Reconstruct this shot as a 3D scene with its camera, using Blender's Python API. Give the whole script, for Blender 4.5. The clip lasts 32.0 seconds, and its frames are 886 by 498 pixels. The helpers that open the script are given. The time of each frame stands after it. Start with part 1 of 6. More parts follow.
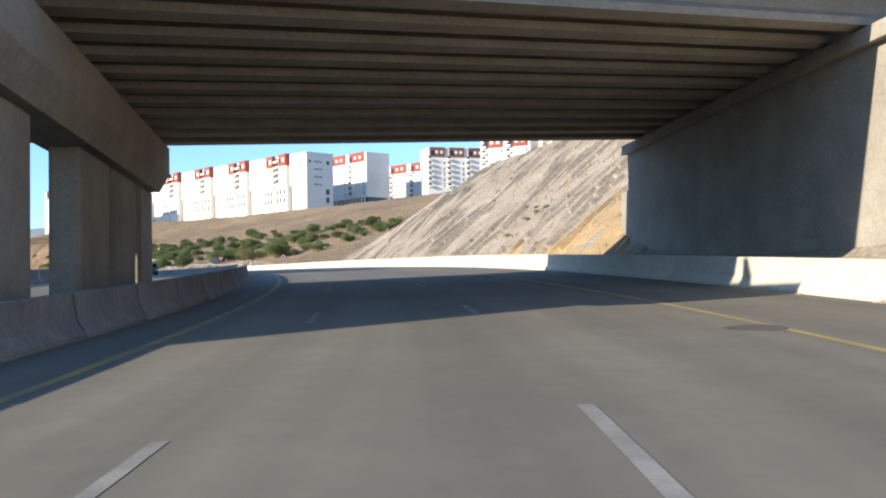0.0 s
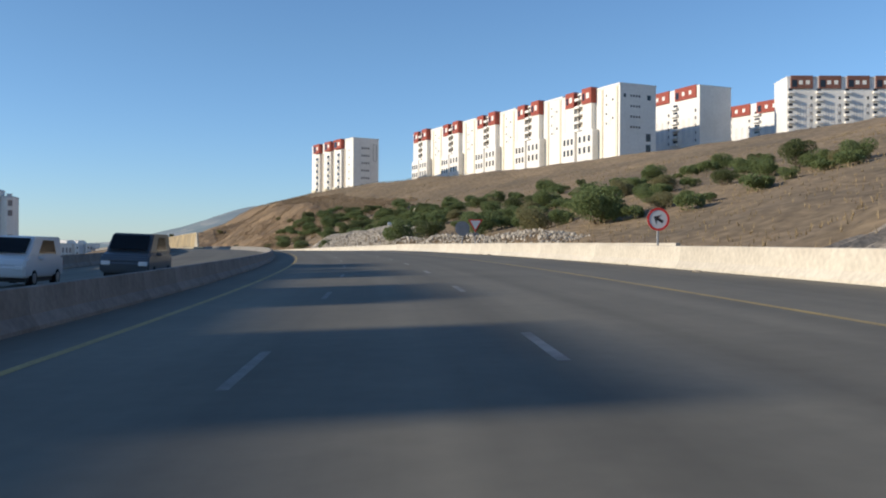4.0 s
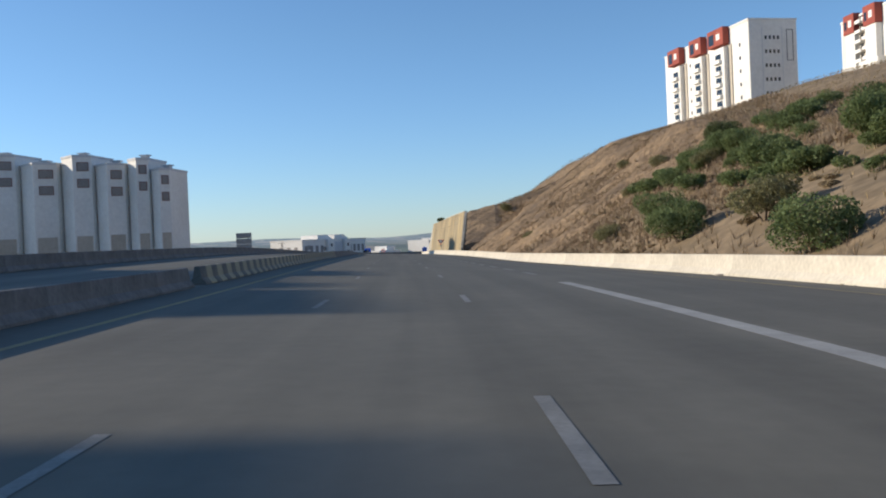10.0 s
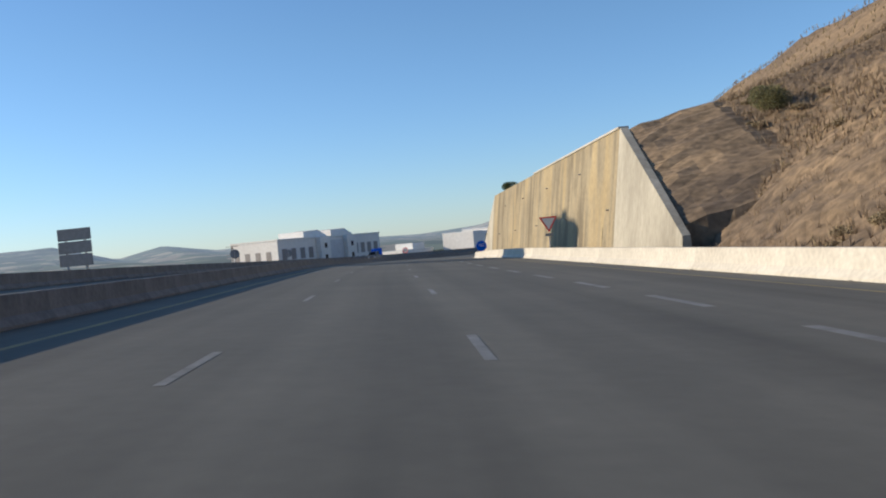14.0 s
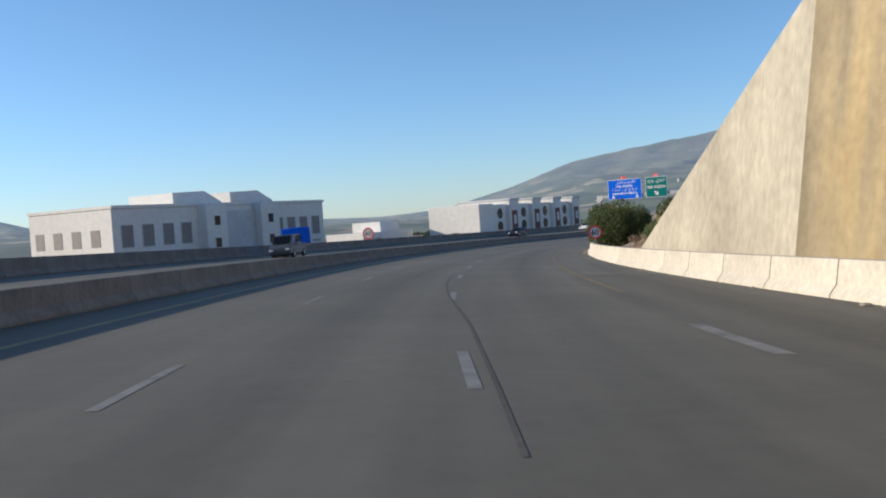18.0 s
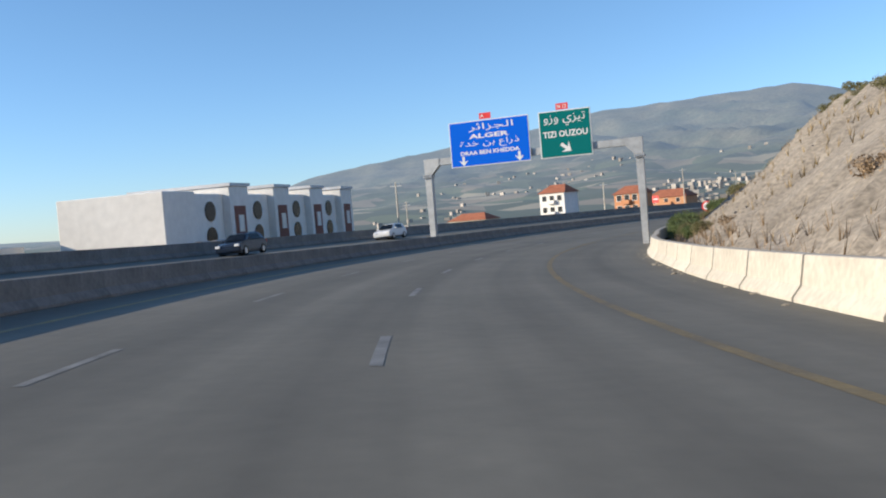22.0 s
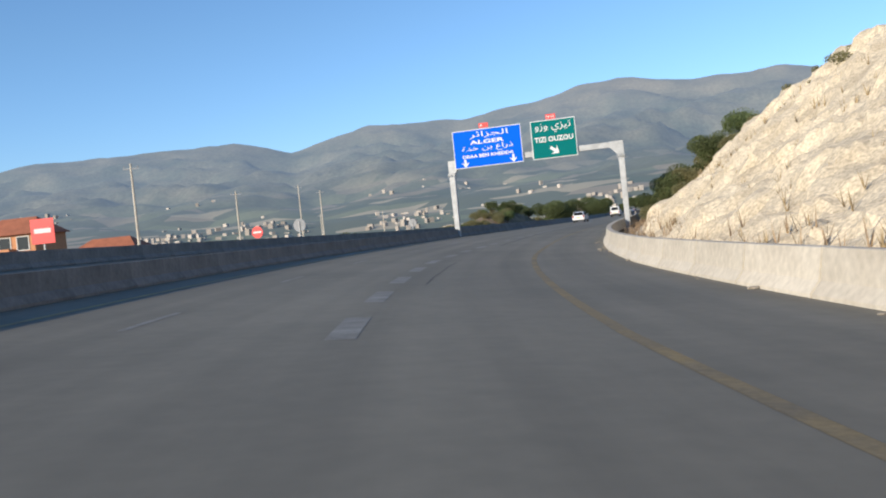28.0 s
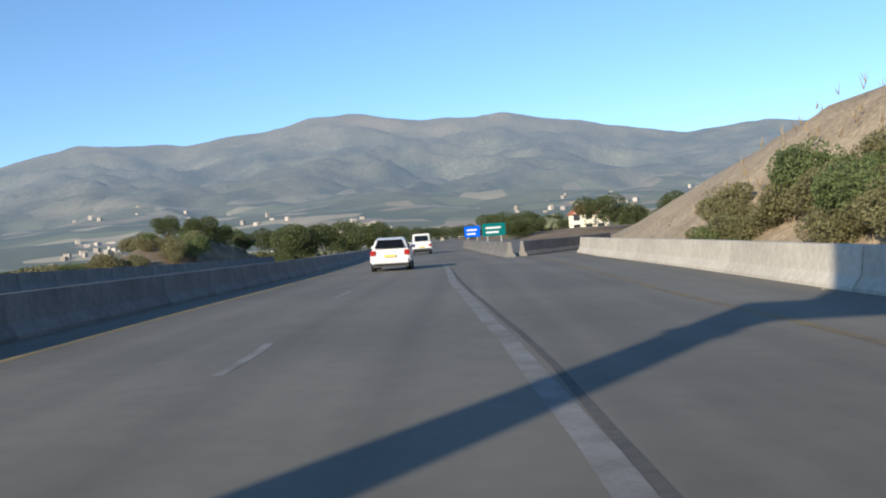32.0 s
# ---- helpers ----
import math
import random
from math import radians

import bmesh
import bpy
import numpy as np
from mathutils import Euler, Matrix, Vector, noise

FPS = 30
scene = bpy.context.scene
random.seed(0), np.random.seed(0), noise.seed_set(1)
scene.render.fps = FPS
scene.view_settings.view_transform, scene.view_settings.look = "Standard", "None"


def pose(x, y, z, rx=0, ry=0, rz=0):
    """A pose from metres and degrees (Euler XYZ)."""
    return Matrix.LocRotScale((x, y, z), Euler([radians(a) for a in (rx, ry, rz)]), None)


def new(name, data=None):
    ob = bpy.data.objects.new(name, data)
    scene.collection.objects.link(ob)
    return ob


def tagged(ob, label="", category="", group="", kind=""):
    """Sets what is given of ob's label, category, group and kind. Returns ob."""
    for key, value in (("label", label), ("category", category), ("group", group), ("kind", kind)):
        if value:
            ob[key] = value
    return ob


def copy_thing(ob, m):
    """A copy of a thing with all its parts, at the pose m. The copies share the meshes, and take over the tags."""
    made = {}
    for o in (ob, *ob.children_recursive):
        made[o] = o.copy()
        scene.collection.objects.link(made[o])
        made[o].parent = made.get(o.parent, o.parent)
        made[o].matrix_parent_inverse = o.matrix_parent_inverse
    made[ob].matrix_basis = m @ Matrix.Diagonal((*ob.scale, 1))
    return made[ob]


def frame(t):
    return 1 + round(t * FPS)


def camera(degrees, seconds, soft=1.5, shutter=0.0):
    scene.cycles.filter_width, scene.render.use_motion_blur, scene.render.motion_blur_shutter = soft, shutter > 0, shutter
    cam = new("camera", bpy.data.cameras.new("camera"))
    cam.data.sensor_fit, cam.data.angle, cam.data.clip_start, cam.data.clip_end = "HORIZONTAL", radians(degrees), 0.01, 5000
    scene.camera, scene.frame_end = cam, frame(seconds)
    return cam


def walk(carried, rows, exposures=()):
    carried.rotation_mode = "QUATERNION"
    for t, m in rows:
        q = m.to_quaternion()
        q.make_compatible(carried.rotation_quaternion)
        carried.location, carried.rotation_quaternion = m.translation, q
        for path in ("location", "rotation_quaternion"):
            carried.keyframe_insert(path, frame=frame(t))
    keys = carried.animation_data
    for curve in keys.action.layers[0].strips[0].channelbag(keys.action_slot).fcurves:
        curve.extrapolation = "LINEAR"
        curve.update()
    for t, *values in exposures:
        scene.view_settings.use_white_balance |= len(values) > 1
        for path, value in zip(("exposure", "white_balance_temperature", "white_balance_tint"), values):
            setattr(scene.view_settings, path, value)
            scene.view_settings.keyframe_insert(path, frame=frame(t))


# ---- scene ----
cam = camera(51.05, 32.0, soft=2.0)
ROWS = [
    (0.0, pose(-0.00, -0.00, 1.33, 92.03, 1.07, 1.05)),
    (0.5, pose(-0.46, 14.27, 1.99, 91.76, 0.86, 3.72)),
    (1.0, pose(-1.83, 28.54, 2.54, 91.45, 0.66, 5.43)),
    (1.5, pose(-4.08, 42.79, 3.00, 91.02, 0.77, 7.84)),
    (2.0, pose(-7.14, 57.05, 3.38, 90.65, 0.63, 10.61)),
    (2.5, pose(-10.90, 71.32, 3.69, 90.43, 0.31, 13.09)),
    (3.0, pose(-15.27, 85.64, 3.95, 90.32, 0.06, 15.53)),
    (3.5, pose(-20.17, 100.01, 4.19, 90.36, -0.20, 17.25)),
    (4.0, pose(-25.54, 114.43, 4.41, 90.25, -0.34, 18.96)),
    (4.5, pose(-31.36, 128.90, 4.62, 90.11, -0.37, 20.42)),
    (5.0, pose(-37.59, 143.38, 4.82, 90.01, -0.33, 21.65)),
    (5.5, pose(-44.21, 157.84, 5.01, 89.97, -0.25, 22.91)),
    (6.0, pose(-51.20, 172.22, 5.20, 90.02, -0.16, 24.70)),
    (6.5, pose(-58.56, 186.49, 5.39, 89.95, 0.02, 26.45)),
    (7.0, pose(-66.29, 200.65, 5.59, 89.89, 0.11, 28.43)),
    (7.5, pose(-74.41, 214.72, 5.77, 90.00, 0.19, 30.27)),
    (8.0, pose(-82.99, 228.70, 5.92, 89.73, 0.62, 32.16)),
    (8.5, pose(-92.11, 242.57, 6.02, 89.53, 1.36, 34.20)),
    (9.0, pose(-101.80, 256.28, 6.09, 89.50, 1.64, 36.14)),
    (9.5, pose(-112.01, 269.76, 6.12, 89.42, 2.02, 37.70)),
    (10.0, pose(-122.69, 283.02, 6.12, 89.47, 2.47, 38.95)),
    (10.5, pose(-133.72, 296.07, 6.09, 89.31, 2.95, 39.49)),
    (11.0, pose(-145.00, 308.98, 6.03, 89.12, 3.54, 39.73)),
    (11.5, pose(-156.41, 321.81, 5.94, 89.18, 4.20, 39.91)),
    (12.0, pose(-167.86, 334.60, 5.84, 89.15, 4.77, 40.02)),
    (12.5, pose(-179.29, 347.38, 5.74, 89.37, 5.32, 40.24)),
    (13.0, pose(-190.67, 360.11, 5.63, 89.30, 5.38, 40.43)),
    (13.5, pose(-202.04, 372.70, 5.53, 89.36, 5.38, 40.67)),
    (14.0, pose(-213.34, 385.03, 5.43, 89.30, 5.21, 40.88)),
    (14.5, pose(-224.51, 396.94, 5.35, 89.18, 4.80, 40.98)),
    (15.0, pose(-235.48, 408.33, 5.27, 89.08, 4.57, 41.35)),
    (15.5, pose(-246.16, 419.21, 5.18, 89.01, 4.44, 41.44)),
    (16.0, pose(-256.44, 429.65, 5.08, 88.94, 4.35, 41.08)),
    (16.5, pose(-266.27, 439.79, 4.96, 88.81, 4.23, 40.37)),
    (17.0, pose(-275.61, 449.75, 4.79, 88.54, 4.01, 39.84)),
    (17.5, pose(-284.46, 459.64, 4.59, 88.43, 3.87, 39.33)),
    (18.0, pose(-292.85, 469.52, 4.34, 88.14, 3.82, 38.62)),
    (18.5, pose(-300.80, 479.40, 4.05, 88.03, 3.91, 37.55)),
    (19.0, pose(-308.34, 489.29, 3.72, 87.93, 4.19, 36.33)),
    (19.5, pose(-315.46, 499.17, 3.38, 87.74, 4.47, 34.81)),
    (20.0, pose(-322.15, 509.01, 3.04, 87.79, 4.44, 33.14)),
    (20.5, pose(-328.38, 518.76, 2.72, 87.89, 4.41, 30.81)),
    (21.0, pose(-334.17, 528.40, 2.45, 88.04, 4.55, 28.10)),
    (21.5, pose(-339.56, 537.90, 2.21, 88.11, 4.61, 25.32)),
    (22.0, pose(-344.48, 547.29, 1.99, 88.05, 4.81, 22.48)),
    (22.5, pose(-348.90, 556.70, 1.77, 88.04, 5.21, 19.74)),
    (23.0, pose(-352.85, 566.27, 1.55, 88.03, 5.41, 17.16)),
    (23.5, pose(-356.35, 576.11, 1.34, 88.08, 5.22, 14.83)),
    (24.0, pose(-359.38, 586.31, 1.14, 88.13, 5.03, 11.99)),
    (24.5, pose(-361.81, 596.84, 0.95, 88.23, 5.02, 8.64)),
    (25.0, pose(-363.65, 607.64, 0.77, 88.29, 5.04, 5.40)),
    (25.5, pose(-364.88, 618.59, 0.62, 88.26, 5.06, 2.11)),
    (26.0, pose(-365.44, 629.58, 0.48, 88.35, 5.21, -1.15)),
    (26.5, pose(-365.39, 640.55, 0.36, 88.41, 5.30, -4.19)),
    (27.0, pose(-364.91, 651.51, 0.24, 88.53, 5.47, -6.42)),
    (27.5, pose(-364.08, 662.45, 0.12, 88.60, 5.69, -8.54)),
    (28.0, pose(-362.88, 673.36, 0.01, 88.59, 5.91, -10.91)),
    (28.5, pose(-361.28, 684.25, -0.09, 88.56, 6.10, -13.52)),
    (29.0, pose(-359.23, 695.15, -0.17, 88.63, 6.22, -15.99)),
    (29.5, pose(-356.69, 706.10, -0.22, 88.72, 6.18, -18.27)),
    (30.0, pose(-353.59, 717.11, -0.21, 88.90, 5.93, -20.54)),
    (30.5, pose(-349.89, 728.16, -0.17, 89.19, 5.59, -22.52)),
    (31.0, pose(-345.71, 739.25, -0.14, 89.33, 5.16, -24.32)),
    (31.5, pose(-341.09, 750.37, -0.13, 89.34, 4.68, -26.06)),
    (32.0, pose(-336.04, 761.54, -0.13, 89.30, 4.18, -27.76)),
]
walk(cam, ROWS, exposures=[(0.0, 0.95), (0.5, 0.9), (1.0, 0.7), (1.6, 0.45), (2.0, 0.27), (2.4, 0.12), (3.0, 0.0), (3.5, 0.03), (6.0, 0.1), (9.0, 0.08), (17.0, 0.1), (20.0, 0.2), (23.0, 0.34), (26.0, 0.3), (29.0, 0.2), (32.0, 0.28)])

# ---- sky and sun ----
SUN_AZ, SUN_EL = radians(31.8), radians(17.5)      # the way the shadows run, from +x towards +y, and the sun's height
world = bpy.data.worlds.new("world")
scene.world = world
world.use_nodes = True
wn = world.node_tree
sky = wn.nodes.new("ShaderNodeTexSky")
sky.sky_type = "NISHITA"
sky.sun_disc = False
sky.sun_elevation = SUN_EL
sky.sun_rotation = math.atan2(-math.cos(SUN_AZ), -math.sin(SUN_AZ))
sky.air_density, sky.dust_density, sky.ozone_density = 1.0, 0.1, 4.0
wn.nodes["Background"].inputs["Strength"].default_value = 0.145
tint = wn.nodes.new("ShaderNodeMixRGB")
tint.blend_type, tint.inputs[0].default_value, tint.inputs[2].default_value = "MULTIPLY", 1.0, (0.87, 0.965, 1.06, 1)
tc = wn.nodes.new("ShaderNodeTexCoord")
sep = wn.nodes.new("ShaderNodeSeparateXYZ")
wn.links.new(tc.outputs["Generated"], sep.inputs[0])
rise = wn.nodes.new("ShaderNodeValToRGB")          # a bluer haze low over the horizon
rise.color_ramp.elements[0].position, rise.color_ramp.elements[0].color = 0.0, (0.9, 0.95, 1.13, 1)
rise.color_ramp.elements[1].position, rise.color_ramp.elements[1].color = 0.22, (1, 1, 1, 1)
wn.links.new(sep.outputs[2], rise.inputs[0])
low = wn.nodes.new("ShaderNodeMixRGB")
low.blend_type, low.inputs[0].default_value = "MULTIPLY", 1.0
wn.links.new(sky.outputs[0], low.inputs[1])
wn.links.new(rise.outputs[0], low.inputs[2])
wn.links.new(low.outputs[0], tint.inputs[1])
wn.links.new(tint.outputs[0], wn.nodes["Background"].inputs[0])
sun = new("sun", bpy.data.lights.new("sun", "SUN"))
sun.data.energy, sun.data.angle, sun.data.color = 5.0, radians(0.55), (1.0, 0.88, 0.72)
sun.rotation_euler = Vector((math.cos(SUN_AZ) * math.cos(SUN_EL), math.sin(SUN_AZ) * math.cos(SUN_EL), -math.sin(SUN_EL))).to_track_quat("-Z", "Y").to_euler()
scene.view_settings.exposure = 0.0

# ---- materials ----
def mat(name, a, b=None, scale=1.0, rough=0.8, bump=0.0, bscale=None, metal=0.0, fine=0.15, spec=0.3, rnd=0.0, aniso=None, haze=0.0):
    """Two-scale noise between the colours a and b, with a finer grain and a bump."""
    m = bpy.data.materials.new(name)
    m.use_nodes = True
    nt, N = m.node_tree, m.node_tree.nodes
    p = N["Principled BSDF"]
    p.inputs["Roughness"].default_value, p.inputs["Metallic"].default_value = rough, metal
    p.inputs["Specular IOR Level"].default_value = spec
    b = b or tuple(c * 0.75 for c in a)
    co = N.new("ShaderNodeTexCoord")
    src = co.outputs["Object"]
    if aniso:
        mp = N.new("ShaderNodeMapping")
        mp.inputs["Scale"].default_value = aniso
        nt.links.new(src, mp.inputs[0])
        src = mp.outputs[0]
    n1 = N.new("ShaderNodeTexNoise")
    n1.inputs["Scale"].default_value, n1.inputs["Detail"].default_value, n1.inputs["Roughness"].default_value = scale, 6, 0.62
    nt.links.new(src, n1.inputs["Vector"])
    n2 = N.new("ShaderNodeTexNoise")
    n2.inputs["Scale"].default_value, n2.inputs["Detail"].default_value = scale * 17, 3
    nt.links.new(src, n2.inputs["Vector"])
    r1 = N.new("ShaderNodeValToRGB")
    r1.color_ramp.elements[0].position, r1.color_ramp.elements[1].position = 0.33, 0.67
    r1.color_ramp.elements[0].color, r1.color_ramp.elements[1].color = (*a, 1), (*b, 1)
    nt.links.new(n1.outputs[0], r1.inputs[0])
    mx = N.new("ShaderNodeMixRGB")
    mx.blend_type = "MULTIPLY"
    mx.inputs[0].default_value = 1.0
    nt.links.new(r1.outputs[0], mx.inputs[1])
    mr = N.new("ShaderNodeMapRange")
    mr.inputs[3].default_value, mr.inputs[4].default_value = 1 - fine * 1.6, 1 + fine * 1.6
    mr.inputs[1].default_value, mr.inputs[2].default_value = 0.2, 0.8
    nt.links.new(n2.outputs[0], mr.inputs[0])
    last = mr.outputs[0]
    if rnd:
        oi = N.new("ShaderNodeObjectInfo")
        ge = N.new("ShaderNodeNewGeometry")
        ad = N.new("ShaderNodeMath"); ad.operation = "ADD"
        nt.links.new(oi.outputs["Random"], ad.inputs[0]); nt.links.new(ge.outputs["Random Per Island"], ad.inputs[1])
        fr = N.new("ShaderNodeMath"); fr.operation = "FRACT"
        nt.links.new(ad.outputs[0], fr.inputs[0])
        m2 = N.new("ShaderNodeMapRange")
        m2.inputs[3].default_value, m2.inputs[4].default_value = 1 - rnd, 1 + rnd
        nt.links.new(fr.outputs[0], m2.inputs[0])
        mu = N.new("ShaderNodeMath"); mu.operation = "MULTIPLY"
        nt.links.new(last, mu.inputs[0]); nt.links.new(m2.outputs[0], mu.inputs[1])
        last = mu.outputs[0]
    nt.links.new(last, mx.inputs[2])
    nt.links.new(mx.outputs[0], p.inputs["Base Color"])
    if bump:
        bp = N.new("ShaderNodeBump")
        bp.inputs["Strength"].default_value, bp.inputs["Distance"].default_value = min(1, bump), bump * 0.1
        nb = n2
        if bscale:
            nb = N.new("ShaderNodeTexNoise")
            nb.inputs["Scale"].default_value, nb.inputs["Detail"].default_value = bscale, 5
            nt.links.new(src, nb.inputs["Vector"])
        nt.links.new(nb.outputs[0], bp.inputs["Height"])
        nt.links.new(bp.outputs[0], p.inputs["Normal"])
    return m


def plain(name, c, rough=0.5, metal=0.0, emit=None):
    m = bpy.data.materials.new(name)
    m.use_nodes = True
    p = m.node_tree.nodes["Principled BSDF"]
    p.inputs["Base Color"].default_value, p.inputs["Roughness"].default_value, p.inputs["Metallic"].default_value = (*c, 1), rough, metal
    p.inputs["Specular IOR Level"].default_value = 0.5 if rough < .8 else 0.15
    return m


ASPHALT = mat("asphalt", (0.172, 0.158, 0.122), (0.137, 0.127, 0.099), 0.18, 0.82, 0.08, 60, fine=0.05)
def lane_wear(m):
    """Long pale and dark streaks along the road, from the strip's own offsets."""
    nt, N = m.node_tree, m.node_tree.nodes
    uv = N.new("ShaderNodeUVMap")
    mp = N.new("ShaderNodeMapping")
    mp.inputs["Scale"].default_value = (0.75, 0.012, 1)
    nt.links.new(uv.outputs[0], mp.inputs[0])
    n = N.new("ShaderNodeTexNoise")
    n.inputs["Scale"].default_value, n.inputs["Detail"].default_value = 1.0, 6
    nt.links.new(mp.outputs[0], n.inputs["Vector"])
    mr = N.new("ShaderNodeMapRange")
    mr.inputs[1].default_value, mr.inputs[2].default_value = 0.3, 0.7
    mr.inputs[3].default_value, mr.inputs[4].default_value = 0.80, 1.20
    nt.links.new(n.outputs[0], mr.inputs[0])
    su = N.new("ShaderNodeSeparateXYZ")
    nt.links.new(uv.outputs[0], su.inputs[0])
    tone_far = N.new("ShaderNodeMapRange")              # darker surface before the bends, paler after them
    tone_far.inputs[1].default_value, tone_far.inputs[2].default_value, tone_far.inputs[3].default_value, tone_far.inputs[4].default_value = 560, 720, 0.90, 1.18
    nt.links.new(su.outputs[1], tone_far.inputs[0])
    tone_near = N.new("ShaderNodeMapRange")         # a paler stretch about the overpass
    tone_near.inputs[1].default_value, tone_near.inputs[2].default_value, tone_near.inputs[3].default_value, tone_near.inputs[4].default_value = 95, 170, 1.16, 1.0
    nt.links.new(su.outputs[1], tone_near.inputs[0])
    tones = N.new("ShaderNodeMath")
    tones.operation = "MULTIPLY"
    nt.links.new(tone_near.outputs[0], tones.inputs[0])
    nt.links.new(tone_far.outputs[0], tones.inputs[1])
    both = N.new("ShaderNodeMath")
    both.operation = "MULTIPLY"
    nt.links.new(mr.outputs[0], both.inputs[0])
    nt.links.new(tones.outputs[0], both.inputs[1])
    p = N["Principled BSDF"]
    old = p.inputs["Base Color"].links[0].from_socket
    mx = N.new("ShaderNodeMixRGB")
    mx.blend_type, mx.inputs[0].default_value = "MULTIPLY", 1.0
    nt.links.new(old, mx.inputs[1])
    nt.links.new(both.outputs[0], mx.inputs[2])
    nt.links.new(mx.outputs[0], p.inputs["Base Color"])
    return m


lane_wear(ASPHALT)
ASPHALT_OLD = mat("asphalt_patch", (0.085, 0.08, 0.068), (0.115, 0.107, 0.088), 0.5, 0.85, 0.1, 60)
WHITE_LINE = mat("white_line", (0.29, 0.28, 0.25), (0.17, 0.163, 0.145), 1.4, 0.7, fine=0.08)
FRESH_WHITE = mat("fresh_white_line", (0.44, 0.42, 0.37), (0.30, 0.285, 0.25), 1.1, 0.7, fine=0.08)
WORN_WHITE = mat("worn_white_line", (0.28, 0.27, 0.24), (0.165, 0.155, 0.13), 1.6, 0.75, fine=0.1)
WORN_YELLOW = mat("worn_yellow_line", (0.265, 0.195, 0.085), (0.165, 0.135, 0.085), 0.8, 0.75, fine=0.12)
YELLOW_LINE = mat("yellow_line", (0.40, 0.29, 0.10), (0.26, 0.20, 0.10), 0.9, 0.7, fine=0.2)
CONC = mat("concrete", (0.60, 0.55, 0.45), (0.45, 0.40, 0.32), 0.35, 0.85, 0.15, 9, fine=0.10, rnd=0.07)
# stained, and darkened beyond that to deepen the shade on these barriers
CONC_OLD_SHADED = mat("concrete_weathered_shaded", (0.25, 0.235, 0.21), (0.145, 0.135, 0.12), 0.4, 0.9, 0.15, 8, fine=0.14, rnd=0.06)
CONC_GREY = mat("concrete_grey", (0.34, 0.33, 0.31), (0.27, 0.26, 0.25), 0.3, 0.88, 0.15, 8, fine=0.1)
CONC_DIRT = mat("concrete_base_dirt", (0.30, 0.26, 0.20), (0.40, 0.35, 0.28), 1.6, 0.9, 0.2, 9)

# ---- helpers of this scene ----
def mesh_ob(name, verts, faces, material=None, parent=None, smooth=False, label=""):
    me = bpy.data.meshes.new(name)
    me.from_pydata([tuple(map(float, v)) for v in verts], [], [tuple(map(int, f)) for f in faces])
    me.update()
    if smooth:
        me.shade_smooth()
    ob = new(name, me)
    if material:
        me.materials.append(material)
    if parent:
        ob.parent = parent
    if label:
        ob["label"] = label
    return ob


def part(name, bm, material, parent, label="", smooth=False):
    me = bpy.data.meshes.new(name)
    bm.normal_update()
    bm.to_mesh(me)
    bm.free()
    if smooth:
        me.shade_smooth()
    me.materials.append(material)
    ob = new(name, me)
    ob.parent = parent
    if label:
        ob["label"] = label
    return ob


def thing(name, m, label, category, group=""):
    ob = new(name)
    ob.empty_display_size = 0.2
    ob.matrix_world = m
    return tagged(ob, label, category, group)


def box(x0, y0, z0, x1, y1, z1, bm=None, bevel=0.0, m=None):
    bm = bm or bmesh.new()
    r = bmesh.ops.create_cube(bm, size=1.0)
    for v in r["verts"]:
        v.co = Vector(((x0 + x1) / 2 + v.co.x * (x1 - x0), (y0 + y1) / 2 + v.co.y * (y1 - y0), (z0 + z1) / 2 + v.co.z * (z1 - z0)))
    if bevel:
        es = list({e for v in r["verts"] for e in v.link_edges})
        r2 = bmesh.ops.bevel(bm, geom=es, offset=bevel, segments=1, affect="EDGES")
        vs = r2["verts"]
    else:
        vs = r["verts"]
    if m is not None:
        bmesh.ops.transform(bm, matrix=m, verts=list({v for v in vs}))
    return bm


def tube(p0, p1, r0, r1=None, n=10, bm=None):
    bm = bm or bmesh.new()
    p0, p1 = Vector(p0), Vector(p1)
    d = p1 - p0
    q = d.to_track_quat("Z", "Y").to_matrix().to_4x4()
    bmesh.ops.create_cone(bm, cap_ends=True, segments=n, radius1=r0, radius2=r0 if r1 is None else r1, depth=d.length, matrix=Matrix.Translation((p0 + p1) / 2) @ q)
    return bm


def prism(poly, y0, y1, bm=None):
    """A polygon in x, z pushed from y0 to y1."""
    bm = bm or bmesh.new()
    a = [bm.verts.new((x, y0, z)) for x, z in poly]
    b = [bm.verts.new((x, y1, z)) for x, z in poly]
    n = len(poly)
    bm.faces.new(a)
    bm.faces.new(b[::-1])
    for i in range(n):
        bm.faces.new((a[i], b[i], b[(i + 1) % n], a[(i + 1) % n]))
    bmesh.ops.recalc_face_normals(bm, faces=bm.faces)
    return bm


# ---- the road's line: headings, heights and crossfall every 60 m ----
K0, KD = -60.0, 60.0
HEAD = [3.61, 0.35, 14.32, 21.71, 26.41, 31.61, 38.73, 42.18, 41.46, 44.66, 43.18, 35.18, 27.43, 8.17, -5.99, -18.48, -29.6, -25.6, -25.0, -25.0, -25.0, -25.0, -25.0]
RISE = [-2.78, 0.0, 2.1, 3.11, 3.85, 4.54, 4.79, 4.64, 4.27, 3.95, 3.46, 2.14, 0.65, -0.51, -1.23, -1.52, -1.47, -1.49, -1.51, -1.53, -1.56, -1.58, -1.6]
BANK = [-0.53, -0.53, -1.01, -1.95, -1.77, -1.17, 0.51, 2.42, 3.79, 2.99, 2.4, 2.81, 3.22, 3.43, 4.13, 4.16, 1.6, -0.31, -1.08, -1.39, -1.51, -1.57, -1.59]
KS = K0 + KD * np.arange(len(HEAD))
RS = np.arange(-60.0, 1260.0, 1.0)
_h = np.radians(np.interp(RS + 0.5, KS, HEAD))
